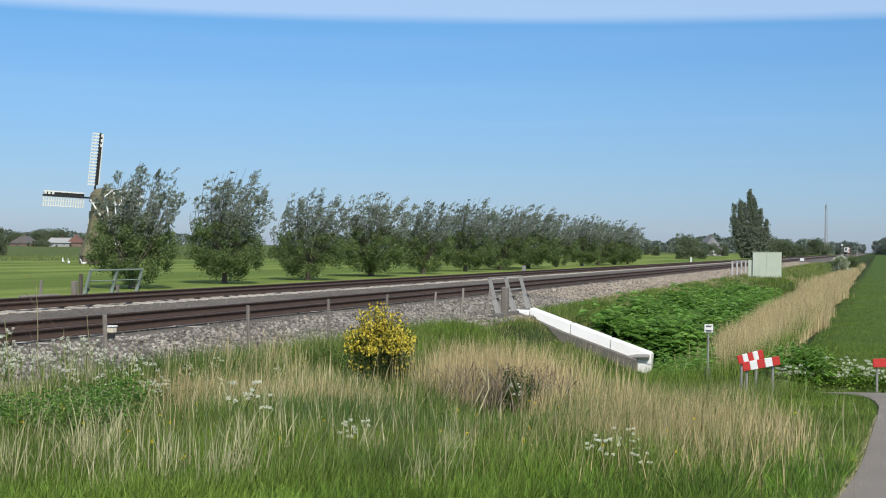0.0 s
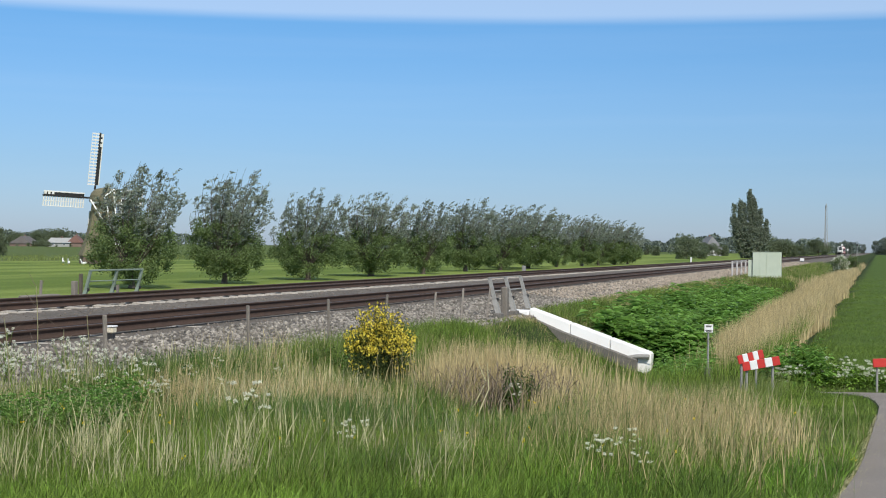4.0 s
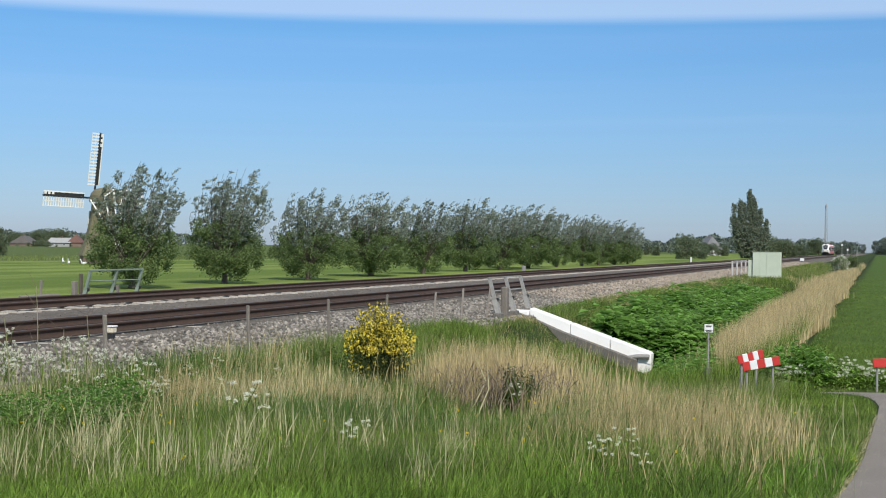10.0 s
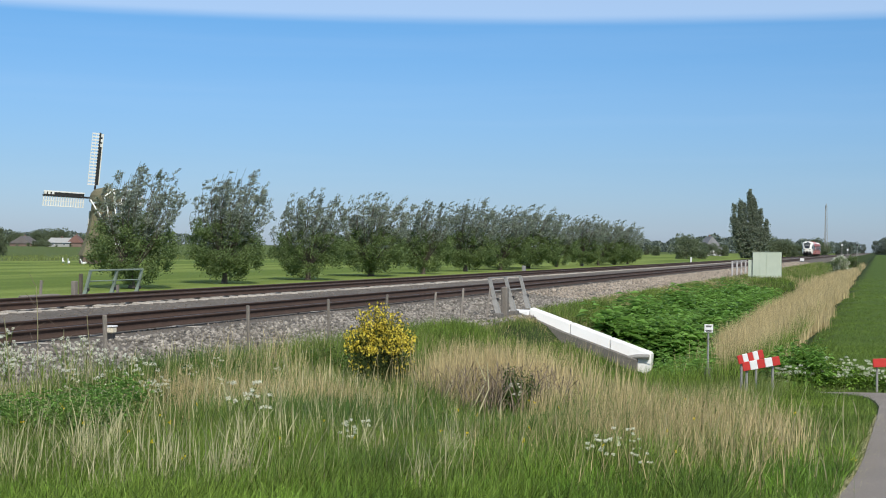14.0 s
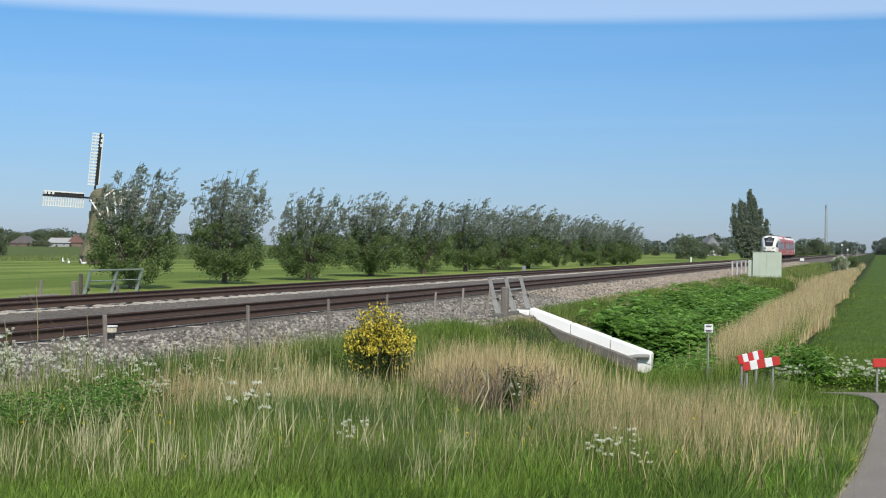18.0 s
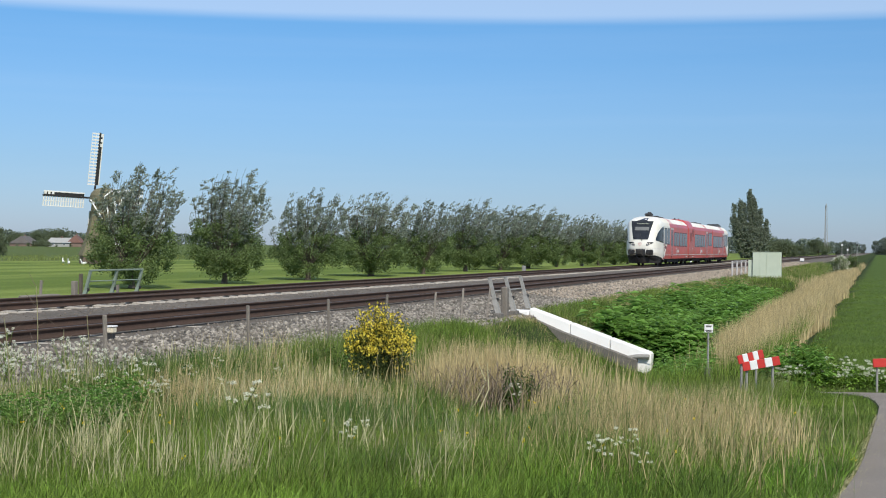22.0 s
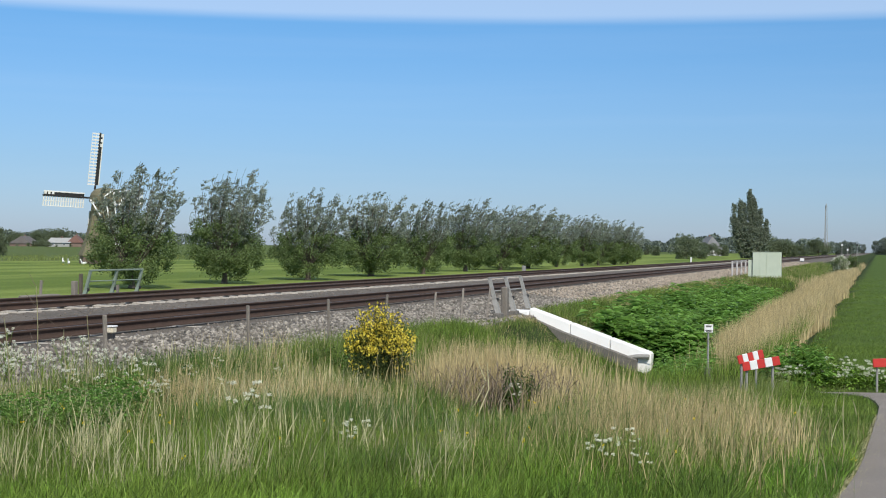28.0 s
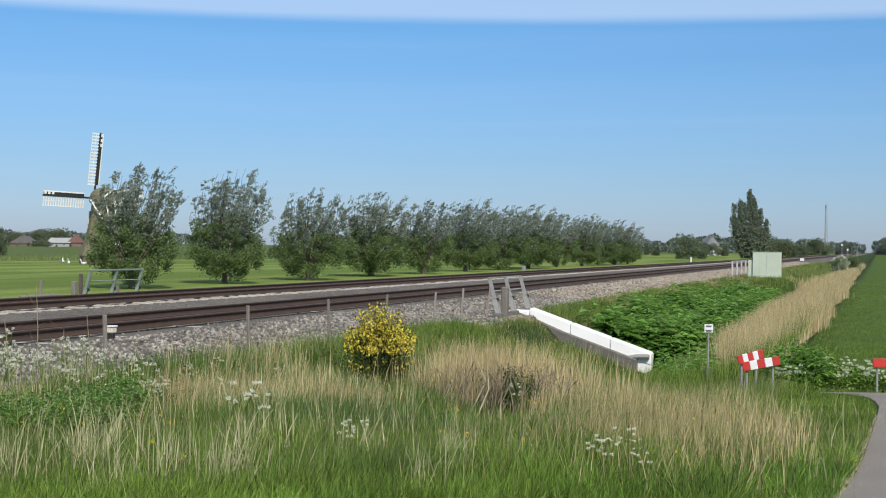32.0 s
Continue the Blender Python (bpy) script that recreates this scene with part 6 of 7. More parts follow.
# ---- broom, weeds, brush ----
def broom_bush():
    rng = np.random.default_rng(101)
    x, y = 18.1, 6.68
    t = thing("broom_bush", "dense flowering broom bush covered in yellow blossom", "bush", pose(x, y, -0.90) @ Matrix.Diagonal((0.96, 0.96, 1.12, 1)))
    n = 260
    ang = rng.uniform(0, 2 * np.pi, n)
    spread = np.sqrt(rng.uniform(0, 1, n)) * 0.56
    hh = (1.22 - 0.42 * (spread / 0.56) ** 2) * rng.uniform(0.62, 1.12, n)
    f = np.linspace(0, 1, 6)[None]
    p = np.stack([np.cos(ang)[:, None] * spread[:, None] * f ** 0.8, np.sin(ang)[:, None] * spread[:, None] * f ** 0.8, hh[:, None] * f], -1)
    p += rng.normal(0, 0.012, p.shape)
    v, fa = ribbon(p, 0.006, 0.002)
    part_mesh("branchwork", mesh_np("branchwork", v, fa), M_BROOM, t)
    m = 12000
    w, pos = rng.integers(0, n, m), rng.uniform(0.5, 4.99, m)
    i = pos.astype(int)
    c = p[w, i] + (p[w, i + 1] - p[w, i]) * (pos - i)[:, None] + rng.normal(0, 0.045, (m, 3))
    v, fa = leaves(rng, c, rng.uniform(0.02, 0.05, m), 0.014, 0.6)
    part_mesh("foliage", mesh_np("foliage", v, fa), M_BROOM, t)
    m = 3400
    w = rng.integers(0, n, m)
    pos = 2.4 + 2.58 * rng.beta(1.7, 1.0, m)
    i = pos.astype(int)
    c = p[w, i] + (p[w, i + 1] - p[w, i]) * (pos - i)[:, None] + rng.normal(0, 0.025, (m, 3))
    keep = (c[:, 2] > 0.66) | (rng.random(m) < 0.12)
    c = c[keep]
    m = len(c)
    ch = [leaves(rng, c + rng.normal(0, 0.008, (m, 3)), rng.uniform(0.024, 0.044, m), rng.uniform(0.018, 0.030, m), 0.2) for _ in range(3)]
    v, fa = join_np(ch)
    part_mesh("blossom", mesh_np("blossom", v, fa), M_BROOM_FLOWER, t)


def weed_mass(rng, n, place, height, size, per, name, label, material, category="weeds"):
    """Broad-leaved plants: leaves set round each plant's stem in tiers."""
    base = place(rng, n)
    hh = height * rng.uniform(0.5, 1.25, n) * (0.8 + 0.3 * np.sin(base[:, 0] * 0.9) * np.sin(base[:, 1] * 1.7))
    who = np.repeat(np.arange(n), per)
    f = np.tile(np.linspace(0.18, 1.0, per), n) + rng.uniform(-0.05, 0.05, n * per)
    ang = rng.uniform(0, 2 * np.pi, n * per)
    d = np.stack([np.cos(ang), np.sin(ang), -0.25 + 0.5 * f], 1)
    length = size * (1.25 - 0.6 * f) * rng.uniform(0.7, 1.3, n * per)
    stem = base[who] + np.stack([np.zeros_like(f), np.zeros_like(f), hh[who] * f], 1)
    c = stem + d * (length * 0.6)[:, None]
    side = np.stack([-np.sin(ang), np.cos(ang), rng.uniform(-0.3, 0.3, len(ang))], 1)
    w = (length * 0.25)[:, None]
    tip = c + d * (length * 0.5)[:, None] - np.array([0, 0, 1]) * (length * 0.22)[:, None]
    root = c - d * (length * 0.5)[:, None]
    v = np.stack([root, c + side * w + [0, 0, 0.012], tip, c - side * w + [0, 0, 0.012]], 1).reshape(-1, 3)
    o = np.arange(len(c))[:, None] * 4
    fa = np.concatenate([o + np.array([0, 1, 2]), o + np.array([0, 2, 3])])
    ob = part_mesh(name, mesh_np(name, v, fa), material)
    return tagged(ob, label, category, kind="stuff")


def ditch_side(rng, n):
    x = 31 + 43 * rng.beta(1.0, 1.25, n)
    y = 3.4 + 3.9 * rng.beta(1.25, 1.2, n) - 0.010 * (x - 35)
    low = np.interp(x, [31, 38, 50, 80], [3.5, 4.1, 4.7, 5.0])
    keep = ~((x < 34.75) & (y > 0.150 * x)) & (y > low) & (rng.random(n) < np.clip((7.2 - 0.012 * (x - 35) - y) / 0.9, 0.05, 1))
    x, y = x[keep], y[keep]
    return np.stack([x, y, ground_z(x, y)], 1)


class Spread:
    """Plants of a band, given as ranges ahead and across, thinned at the edges."""

    def __init__(self, d0, d1, a0, a1):
        self.box = d0, d1, a0, a1

    def __call__(self, rng, n):
        d0, d1, a0, a1 = self.box
        d, a = rng.uniform(d0, d1, n), rng.uniform(a0, a1, n)
        x = d * math.cos(YAW) + a * math.sin(YAW)
        y = d * math.sin(YAW) - a * math.cos(YAW)
        return np.stack([x, y, ground_z(x, y)], 1)


broom_bush()
_rng = np.random.default_rng(111)
base_all = ditch_side(_rng, 4000)
weed_mass(_rng, len(base_all), lambda r, n: base_all, 0.84, 0.43, 13, "ditch_weeds", "dense dark green broad-leaved weeds along the ditch", M_NETTLE)


def wall_end(rng, n):
    x = 25.5 + 9.0 * rng.random(n)
    y = x * rng.uniform(0.113, 0.150, n)
    return np.stack([x, y, ground_z(x, y)], 1)


weed_mass(np.random.default_rng(112), 620, wall_end, 0.72, 0.24, 13, "wall_end_weeds", "leafy green weeds at the end of the wing wall", M_NETTLE)
weed_mass(np.random.default_rng(113), 150, Spread(20.6, 21.6, 5.1, 5.85), 0.60, 0.14, 16, "nettle_patch", "dark green nettles beside the warning boards", M_NETTLE)
weed_mass(np.random.default_rng(114), 520, Spread(20.5, 22.0, 5.6, 8.0), 0.30, 0.09, 12, "verge_weeds", "leafy green verge weeds under white umbels", M_FRESH)
weed_mass(np.random.default_rng(115), 620, Spread(12.0, 13.6, -4.7, -2.9), 0.47, 0.08, 12, "bank_weeds", "leafy green weeds in the bank grass", M_NETTLE)
weed_mass(np.random.default_rng(119), 60, Spread(15.4, 17.6, -3.9, -2.4), 0.34, 0.07, 12, "bank_herbs", "dark green leafy herbs on the bank top", M_HERB)
weed_mass(np.random.default_rng(116), 60, Spread(20.2, 21.2, -2.0, -1.35), 0.42, 0.10, 14, "low_shrub_leaves", "small dark green shrub at the ballast edge", M_HERB)
weed_mass(np.random.default_rng(117), 30, Spread(13.9, 14.3, -0.12, 0.12), 0.30, 0.08, 12, "bank_seedling", "small bright green leafy seedling in the grass", M_GRASS)
weed_mass(np.random.default_rng(120), 150, Spread(15.5, 16.1, 0.72, 1.12), 0.46, 0.035, 18, "low_shrub_leaves", "small dark green shrub in the dead brush", M_HERB)


def ditch_bush(seed, u, depth, height, wide, blossom, label):
    """Round bush beside the far reeds, one with white blossom."""
    rng = np.random.default_rng(seed)
    x, y = at_view(depth, (u - 784) / 2409 * depth)
    t = thing("ditch_bush", label, "bush", pose(x, y, float(ground_z(x, y))))
    ang, hh = rng.uniform(0, 6.283, 34), height * rng.uniform(0.55, 0.95, 34)
    f = np.linspace(0, 1, 6)[None]
    rad = wide * 0.42 * np.sqrt(rng.random(34))
    p = np.stack([np.cos(ang)[:, None] * rad[:, None] * f, np.sin(ang)[:, None] * rad[:, None] * f, hh[:, None] * f], -1)
    part_mesh("branchwork", mesh_np("branchwork", *ribbon(p, 0.03, 0.008)), M_BARK, t)
    n, k = 5200, 60
    a, z = rng.uniform(0, 6.283, k), rng.uniform(0.08, 0.92, k)
    r = wide * 0.5 * np.sin(np.pi * (0.25 + 0.62 * z)) * np.sqrt(rng.random(k))
    cc = np.stack([np.cos(a) * r, np.sin(a) * r, z * height], 1)
    c = cc[rng.integers(0, k, n)] + rng.normal(0, 0.15, (n, 3))
    v, fa = leaves(rng, c, rng.uniform(0.08, 0.16, n), 0.07, 0.2)
    part_mesh("foliage", mesh_np("foliage", v, fa), M_WILLOW, t)
    if blossom:
        n = 1500
        c = cc[rng.integers(0, k, n)] * np.array([1.1, 1.1, 1.03]) + rng.normal(0, 0.17, (n, 3))
        v, fa = leaves(rng, c, rng.uniform(0.08, 0.15, n), 0.10, 0.6)
        part_mesh("blossom", mesh_np("blossom", v, fa), M_UMBEL, t)


ditch_bush(118, 1489, 148, 2.5, 2.0, True, "round ditch-side bush covered in white blossom")
ditch_bush(122, 1511, 152, 2.4, 1.5, False, "small dense dark green bush beside the ditch")


def dead_brush():
    rng = np.random.default_rng(121)
    x, y = at_view(15.9, 0.70)
    t = thing("dead_brush", "tangle of bare grey twigs in the grass", "bush", pose(x, y, float(ground_z(x, y))))
    n = 250
    start = np.stack([rng.normal(0, 0.38, n), rng.normal(0, 0.38, n), np.zeros(n)], 1)
    ang = rng.uniform(0, 2 * np.pi, n)
    reach = rng.uniform(0.1, 0.6, n)
    hh = rng.uniform(0.12, 0.58, n)
    f = np.linspace(0, 1, 6)[None]
    p = start[:, None, :] + np.stack([np.cos(ang)[:, None] * reach[:, None] * f, np.sin(ang)[:, None] * reach[:, None] * f, hh[:, None] * np.sin(f * 2.6)], -1)
    p += rng.normal(0, 0.045, p.shape)
    v, fa = ribbon(p, 0.006, 0.002)
    part_mesh("branchwork", mesh_np("branchwork", v, fa), M_TWIG, t)
    pale = np.array([[(-0.9, 0.05, 0.0), (-0.6, -0.02, 0.35), (-0.4, 0.06, 0.62)], [(-0.8, 0.4, 0.0), (-0.6, 0.5, 0.22), (-0.55, 0.42, 0.42)], [(-0.9, -0.25, 0), (-0.75, -0.2, 0.2), (-0.8, -0.3, 0.38)], [(-0.5, 0.2, 0.1), (-0.3, 0.1, 0.4), (-0.2, 0.25, 0.66)]])
    part_mesh("dead_stem", mesh_np("dead_stem", *ribbon(pale, 0.012, 0.006)), M_STALK, t, "pale dead stems")


dead_brush()


def dead_stem(seed, depth, across, height):
    """Last year's tall branching weed stem."""
    rng = np.random.default_rng(seed)
    x, y = at_view(depth, across)
    t = thing("dead_weed_stem", "tall pale dead weed stem with thin side twigs", "weed", pose(x, y, float(ground_z(x, y))), "tall dead stems in the grass")
    f = np.linspace(0, 1, 7)
    main = np.stack([0.04 * np.sin(3 * f + seed), 0.05 * f, height * f], 1)
    part_mesh("stem", mesh_np("stem", *ribbon(main[None], 0.009, 0.004)), M_STALK, t)
    for k in range(9):
        i = int(rng.integers(2, 7))
        a = rng.uniform(0, 6.283)
        reach = rng.uniform(0.08, 0.24)
        g = np.linspace(0, 1, 4)[:, None]
        twig = main[i] + g * np.array([math.cos(a) * reach, math.sin(a) * reach, rng.uniform(0.03, 0.16)]) + rng.normal(0, 0.008, (4, 3))
        part_mesh("side_twig", mesh_np("side_twig", *ribbon(twig[None], 0.004, 0.002)), M_TWIG, t)


for seed, depth, across, height in ((301, 14.5, -4.3, 1.30), (302, 14.3, -4.55, 0.95), (303, 15.2, -3.9, 1.0), (304, 14.8, -4.05, 0.85), (305, 14.0, -3.6, 0.75)):
    dead_stem(seed, depth, across, height)


# ---- grass ----
def ahead(d, a):
    x = d * math.cos(YAW) + a * math.sin(YAW)
    y = d * math.sin(YAW) - a * math.cos(YAW)
    return x, y


def off_path(x, y):
    edge = np.interp(x, [4, 9, 10.9, 12.8, 14.7, 16.9, 18.3, 18.94, 19.5, 19.87, 20.24, 20.5, 20.75], [0.6, 0.32, 0.22, 0.13, 0.05, 0.0, -0.02, 0.02, 0.1, 0.22, 0.47, 0.87, 0.87])
    return (y > edge + 0.02) | (x > 20.75)


def blob(d, a, d0, a0, rd, ra):
    return np.exp(-(((d - d0) / rd) ** 2 + ((a - a0) / ra) ** 2))


def dryness(d, a):
    """Where last year's reeds stand, over the bank."""
    w = 1.3 * blob(d, a, 19.0, 0.8, 1.7, 0.75) + 1.6 * blob(d, a, 15.2, 2.6, 2.3, 1.4) + 0.35 * blob(d, a, 16.8, 3.6, 1.5, 0.6)
    w += 0.6 * blob(d, a, 19.3, -2.6, 1.2, 0.6) + 0.8 * blob(d, a, 17.4, -1.95, 1.5, 0.85) + 0.75 * blob(d, a, 14.3, 2.9, 1.8, 1.5) + 0.15 * blob(d, a, 14.5, -3.0, 2.2, 2.2) + 0.12 * blob(d, a, 17.5, -0.6, 1.5, 1.6)
    w *= 0.62 + 0.75 * np.clip(0.5 + 0.5 * np.sin(d * 2.3 + 1.1 * a) * np.sin(a * 3.1 - 0.7 * d) + 0.35 * np.sin(a * 7.3 + d * 4.1), 0, 1)
    w -= 0.9 * blob(d, a, 16.8, -0.85, 2.0, 0.75) + 1.2 * blob(d, a, 15.2, 0.65, 1.0, 0.55)
    return np.clip(w, 0, 1)


def field_points(rng, n, d0, d1, half=0.345):
    d = np.sqrt(rng.uniform(d0 * d0, d1 * d1, n))
    a = rng.uniform(-1, 1, n) * (half * d + 0.3)
    x, y = ahead(d, a)
    ok = off_path(x, y) & (y < 8.9 + 0.3 * rng.normal(size=n))
    return d[ok], a[ok], x[ok], y[ok]


def sow(name, label, material, rng, x, y, height, width, bend, heading, segs=3):
    height = height * np.where((x > 17.0) & (x < 20.3) & (y < 1.15) & (y > -0.5), 0.22, 1.0)
    height = height * np.where((x > 28) & (x < 34.6) & (y > 5.0), 0.45, 1.0)
    d, a = x * math.cos(YAW) + y * math.sin(YAW), x * math.sin(YAW) - y * math.cos(YAW)
    height = height * (1 - 0.6 * blob(d, a, 14.7, 0.62, 1.2, 0.5))
    base = np.stack([x, y, ground_z(x, y) - 0.02], 1)
    v, f, s = blades(rng, base, height, width, bend, heading, segs)
    ob = part_mesh(name, mesh_np(name, v, f, s), material)
    return tagged(ob, label, "grass", kind="stuff")


def wind_heading(rng, n, spread=1.8):
    return math.atan2(WIND[1], WIND[0]) + rng.normal(0, spread, n)


def patchy(x, y, k, seed):
    return 0.5 + 0.5 * np.sin(x * k + seed) * np.sin(y * k * 1.3 + 2 * seed) + 0.25 * np.sin(x * k * 2.7 + y * k * 2.1 + seed)


def grow_grass():
    rng = np.random.default_rng(131)
    d, a, x, y = field_points(rng, 190000, 8.2, 16.5)
    keep = rng.random(len(d)) < (1 - 0.85 * dryness(d, a)) * np.clip(0.05 + 1.0 * patchy(x, y, 3.1, 1), 0.06, 1)
    x, y, d, a = x[keep], y[keep], d[keep], a[keep]
    n = len(x)
    h = rng.uniform(0.10, 0.36, n) * (0.6 + 0.7 * patchy(x, y, 1.9, 3))
    h *= np.where((y < 0.9), 0.45, 1.0)
    sow("bank_grass", "bright green grass on the near bank", M_GRASS, rng, x, y, h, rng.uniform(0.005, 0.012, n), rng.uniform(0.05, 0.8, n), wind_heading(rng, n))
    d, a, x, y = field_points(rng, 130000, 16.0, 30.0)
    keep = rng.random(len(d)) < (1 - 0.7 * dryness(d, a))
    x, y = x[keep], y[keep]
    n = len(x)
    h = rng.uniform(0.16, 0.42, n) * np.where(y < 0.9, 0.3, 1.0) * np.where((y < 4.6) & (x > 16), 0.8, 1.0)
    sow("slope_grass", "mixed green grass on the bank slope", M_GRASS, rng, x, y, h, rng.uniform(0.007, 0.013, n), rng.uniform(0.1, 0.7, n), wind_heading(rng, n), 2)
    d, a, x, y = field_points(rng, 110000, 8.2, 13.2)
    keep = rng.random(len(d)) < np.clip(1.25 - (d - 9.5) / 3.2, 0, 1) * np.interp(a, [0.3, 2.2], [1.0, 0.35]) * np.clip(0.2 + 0.9 * patchy(x, y, 2.1, 9), 0.1, 1)
    x, y = x[keep], y[keep]
    n = len(x)
    sow("fresh_grass", "short bright fresh grass at the bank foot", M_FRESH, rng, x, y, rng.uniform(0.10, 0.28, n), rng.uniform(0.005, 0.012, n), rng.uniform(0.1, 0.9, n), wind_heading(rng, n))
    # paler, taller grass with seed heads
    d, a, x, y = field_points(rng, 62000, 9.3, 23.0)
    keep = rng.random(len(d)) < np.clip(0.45 + 0.6 * patchy(x, y, 1.4, 7) - 0.25 * (d < 11.8), 0, 1) * (1 - 0.6 * blob(d, a, 15.2, -1.6, 2.2, 2.2))
    x, y, d, a = x[keep], y[keep], d[keep], a[keep]
    n = len(x)
    h = rng.uniform(0.22, 0.55, n) * np.where(y < 1.2, 0.4, 1.0)
    sow("pale_grass", "pale green long grass going to seed", M_GRASS_PALE, rng, x, y, h, rng.uniform(0.004, 0.007, n), rng.uniform(0.1, 0.55, n), wind_heading(rng, n))
    # dry reeds on the bank
    d, a, x, y = field_points(rng, 170000, 12.0, 28.0)
    keep = (rng.random(len(d)) < 0.36 * dryness(d, a)) & (y > 1.25 + 0.3 * rng.random(len(d))) & (a < d * (0.245 + 0.045 * rng.normal(size=len(d))))
    x, y, d, a = x[keep], y[keep], d[keep], a[keep]
    n = len(x)
    h = rng.uniform(0.18, 0.72, n) * np.where(y < 1.3, 0.5, 1.0) * np.interp(a / d, [0.07, 0.13, 0.18], [1.0, 0.8, 0.52]) * (0.75 + 0.4 * patchy(x, y, 2.6, 8))
    sow("dry_reeds", "straw-coloured dry reeds and grass on the bank", M_DRY, rng, x, y, h, rng.uniform(0.006, 0.011, n), rng.uniform(0.0, 0.35, n), wind_heading(rng, n))
    k = 120
    cd, ca = rng.uniform(14.6, 19.3, k), rng.uniform(0.1, 3.9, k)
    cd[:45], ca[:45] = rng.uniform(16.0, 19.0, 45), rng.uniform(0.0, 1.5, 45)
    lean, tall = rng.normal(math.atan2(WIND[1], WIND[0]), 0.9, k), rng.uniform(0.45, 1.0, k) * np.interp(ca / cd, [0.11, 0.17], [1.0, 0.5])
    who = np.repeat(np.arange(k), 36)
    n = len(who)
    x, y = ahead(cd[who] + rng.normal(0, 0.20, n), ca[who] + rng.normal(0, 0.11, n))
    ok = y > 1.3
    x, y, who = x[ok], y[ok], who[ok]
    n = len(x)
    sow("reed_clumps", "ragged clumps of tall straw-coloured reeds", M_DRY, rng, x, y, tall[who] * rng.uniform(0.55, 1.1, n), rng.uniform(0.007, 0.014, n), rng.uniform(0.0, 0.35, n), lean[who] + rng.normal(0, 0.4, n))
    n = 3800
    d, a = rng.normal(18.4, 0.8, n), rng.normal(0.70, 0.50, n)
    x, y = ahead(d, a)
    sow("tall_dry_reeds", "tall pale dry reeds standing behind the dead brush", M_DRY, rng, x, y, rng.uniform(0.30, 1.05, n), rng.uniform(0.007, 0.014, n), rng.uniform(0.0, 0.3, n), wind_heading(rng, n))
    n = 14000
    x = rng.uniform(25.5, 38.0, n)
    y = rng.uniform(3.2, 7.4, n)
    ok = (x < 33.6) | ((x > 34.6) & (y < 5.2))
    x, y = x[ok], y[ok]
    n = len(x)
    sow("wall_foot_grass", "dark green long grass at the foot of the wing wall", M_GRASS, rng, x, y, rng.uniform(0.3, 0.62, n), rng.uniform(0.010, 0.02, n), rng.uniform(0.05, 0.5, n), wind_heading(rng, n))
    # deep green grass between the pale patches
    d, a, x, y = field_points(rng, 150000, 12.6, 19.5)
    keep = rng.random(len(d)) < np.clip(0.9 * blob(d, a, 14.0, -1.2, 1.1, 0.9) + 0.6 * blob(d, a, 17.5, -3.6, 1.5, 1.6) + 0.6 * blob(d, a, 18.0, 2.2, 0.9, 0.9) * (d > 18) + 0.45 * blob(d, a, 14.0, 0.9, 1.4, 1.0), 0, 1) * np.clip(0.3 + patchy(x, y, 1.7, 4), 0, 1)
    x, y = x[keep], y[keep]
    n = len(x)
    sow("deep_grass", "deep green dense grass in the bank hollow", M_HERB, rng, x, y, rng.uniform(0.22, 0.5, n) * np.where(y < 1.2, 0.4, 1.0), rng.uniform(0.008, 0.014, n), rng.uniform(0.05, 0.6, n), wind_heading(rng, n))
    # straw mixed into the grass in front of the reeds
    d, a, x, y = field_points(rng, 110000, 9.6, 15.0)
    keep = (rng.random(len(d)) < 0.5 * blob(d, a, 13.4, 2.4, 1.5, 1.2) + 0.07 * blob(d, a, 11.4, 1.9, 1.4, 1.3)) & (a < d * (0.25 + 0.03 * rng.normal(size=len(d))))
    x, y = x[keep], y[keep]
    n = len(x)
    sow("straw_stalks", "scattered straw stalks in the green grass", M_DRY, rng, x, y, rng.uniform(0.2, 0.48, n), rng.uniform(0.006, 0.012, n), rng.uniform(0.0, 0.4, n), wind_heading(rng, n))
    # band of dead straw running down from the ballast towards the broom
    d, a, x, y = field_points(rng, 120000, 13.4, 17.4)
    band = np.maximum.reduce([blob(d, a, 16.2, -3.0, 0.55, 0.9), blob(d, a, 15.5, -2.1, 0.6, 0.8), blob(d, a, 15.0, -1.2, 0.55, 0.8)])
    keep = (rng.random(len(d)) < 0.42 * band * np.clip(0.35 + patchy(x, y, 2.4, 9), 0.1, 1)) & (y < 8.15)
    x, y = x[keep], y[keep]
    n = len(x)
    sow("straw_band", "pinkish dead straw below the ballast edge", M_DRY, rng, x, y, rng.uniform(0.25, 0.6, n), rng.uniform(0.006, 0.012, n), rng.uniform(0.0, 0.4, n), wind_heading(rng, n))
    # clumps of bleached stalks
    k = 52
    cd, ca = rng.uniform(10.0, 15.0, k), rng.uniform(-4.9, 0.4, k)
    cd[:14], ca[:14] = rng.uniform(9.6, 11.8, 14), rng.uniform(-3.9, 0.2, 14)
    cd[14:26], ca[14:26] = rng.uniform(11.0, 13.2, 12), rng.uniform(-4.5, -2.6, 12)
    who = np.repeat(np.arange(k), 34)
    n = len(who)
    d, a = cd[who] + rng.normal(0, 0.14, n), ca[who] + rng.normal(0, 0.10, n)
    x, y = ahead(d, a)
    sow("bleached_clumps", "bleached clumps of last year's grass stalks", M_STALK, rng, x, y, rng.uniform(0.2, 0.58, n), rng.uniform(0.008, 0.015, n), rng.uniform(0.0, 0.45, n), rng.uniform(0, 6.28, n))
    # bleached single stalks
    d, a, x, y = field_points(rng, 26000, 9.6, 19.5)
    left = 1 / (1 + np.exp((a + 0.8) * 1.6))
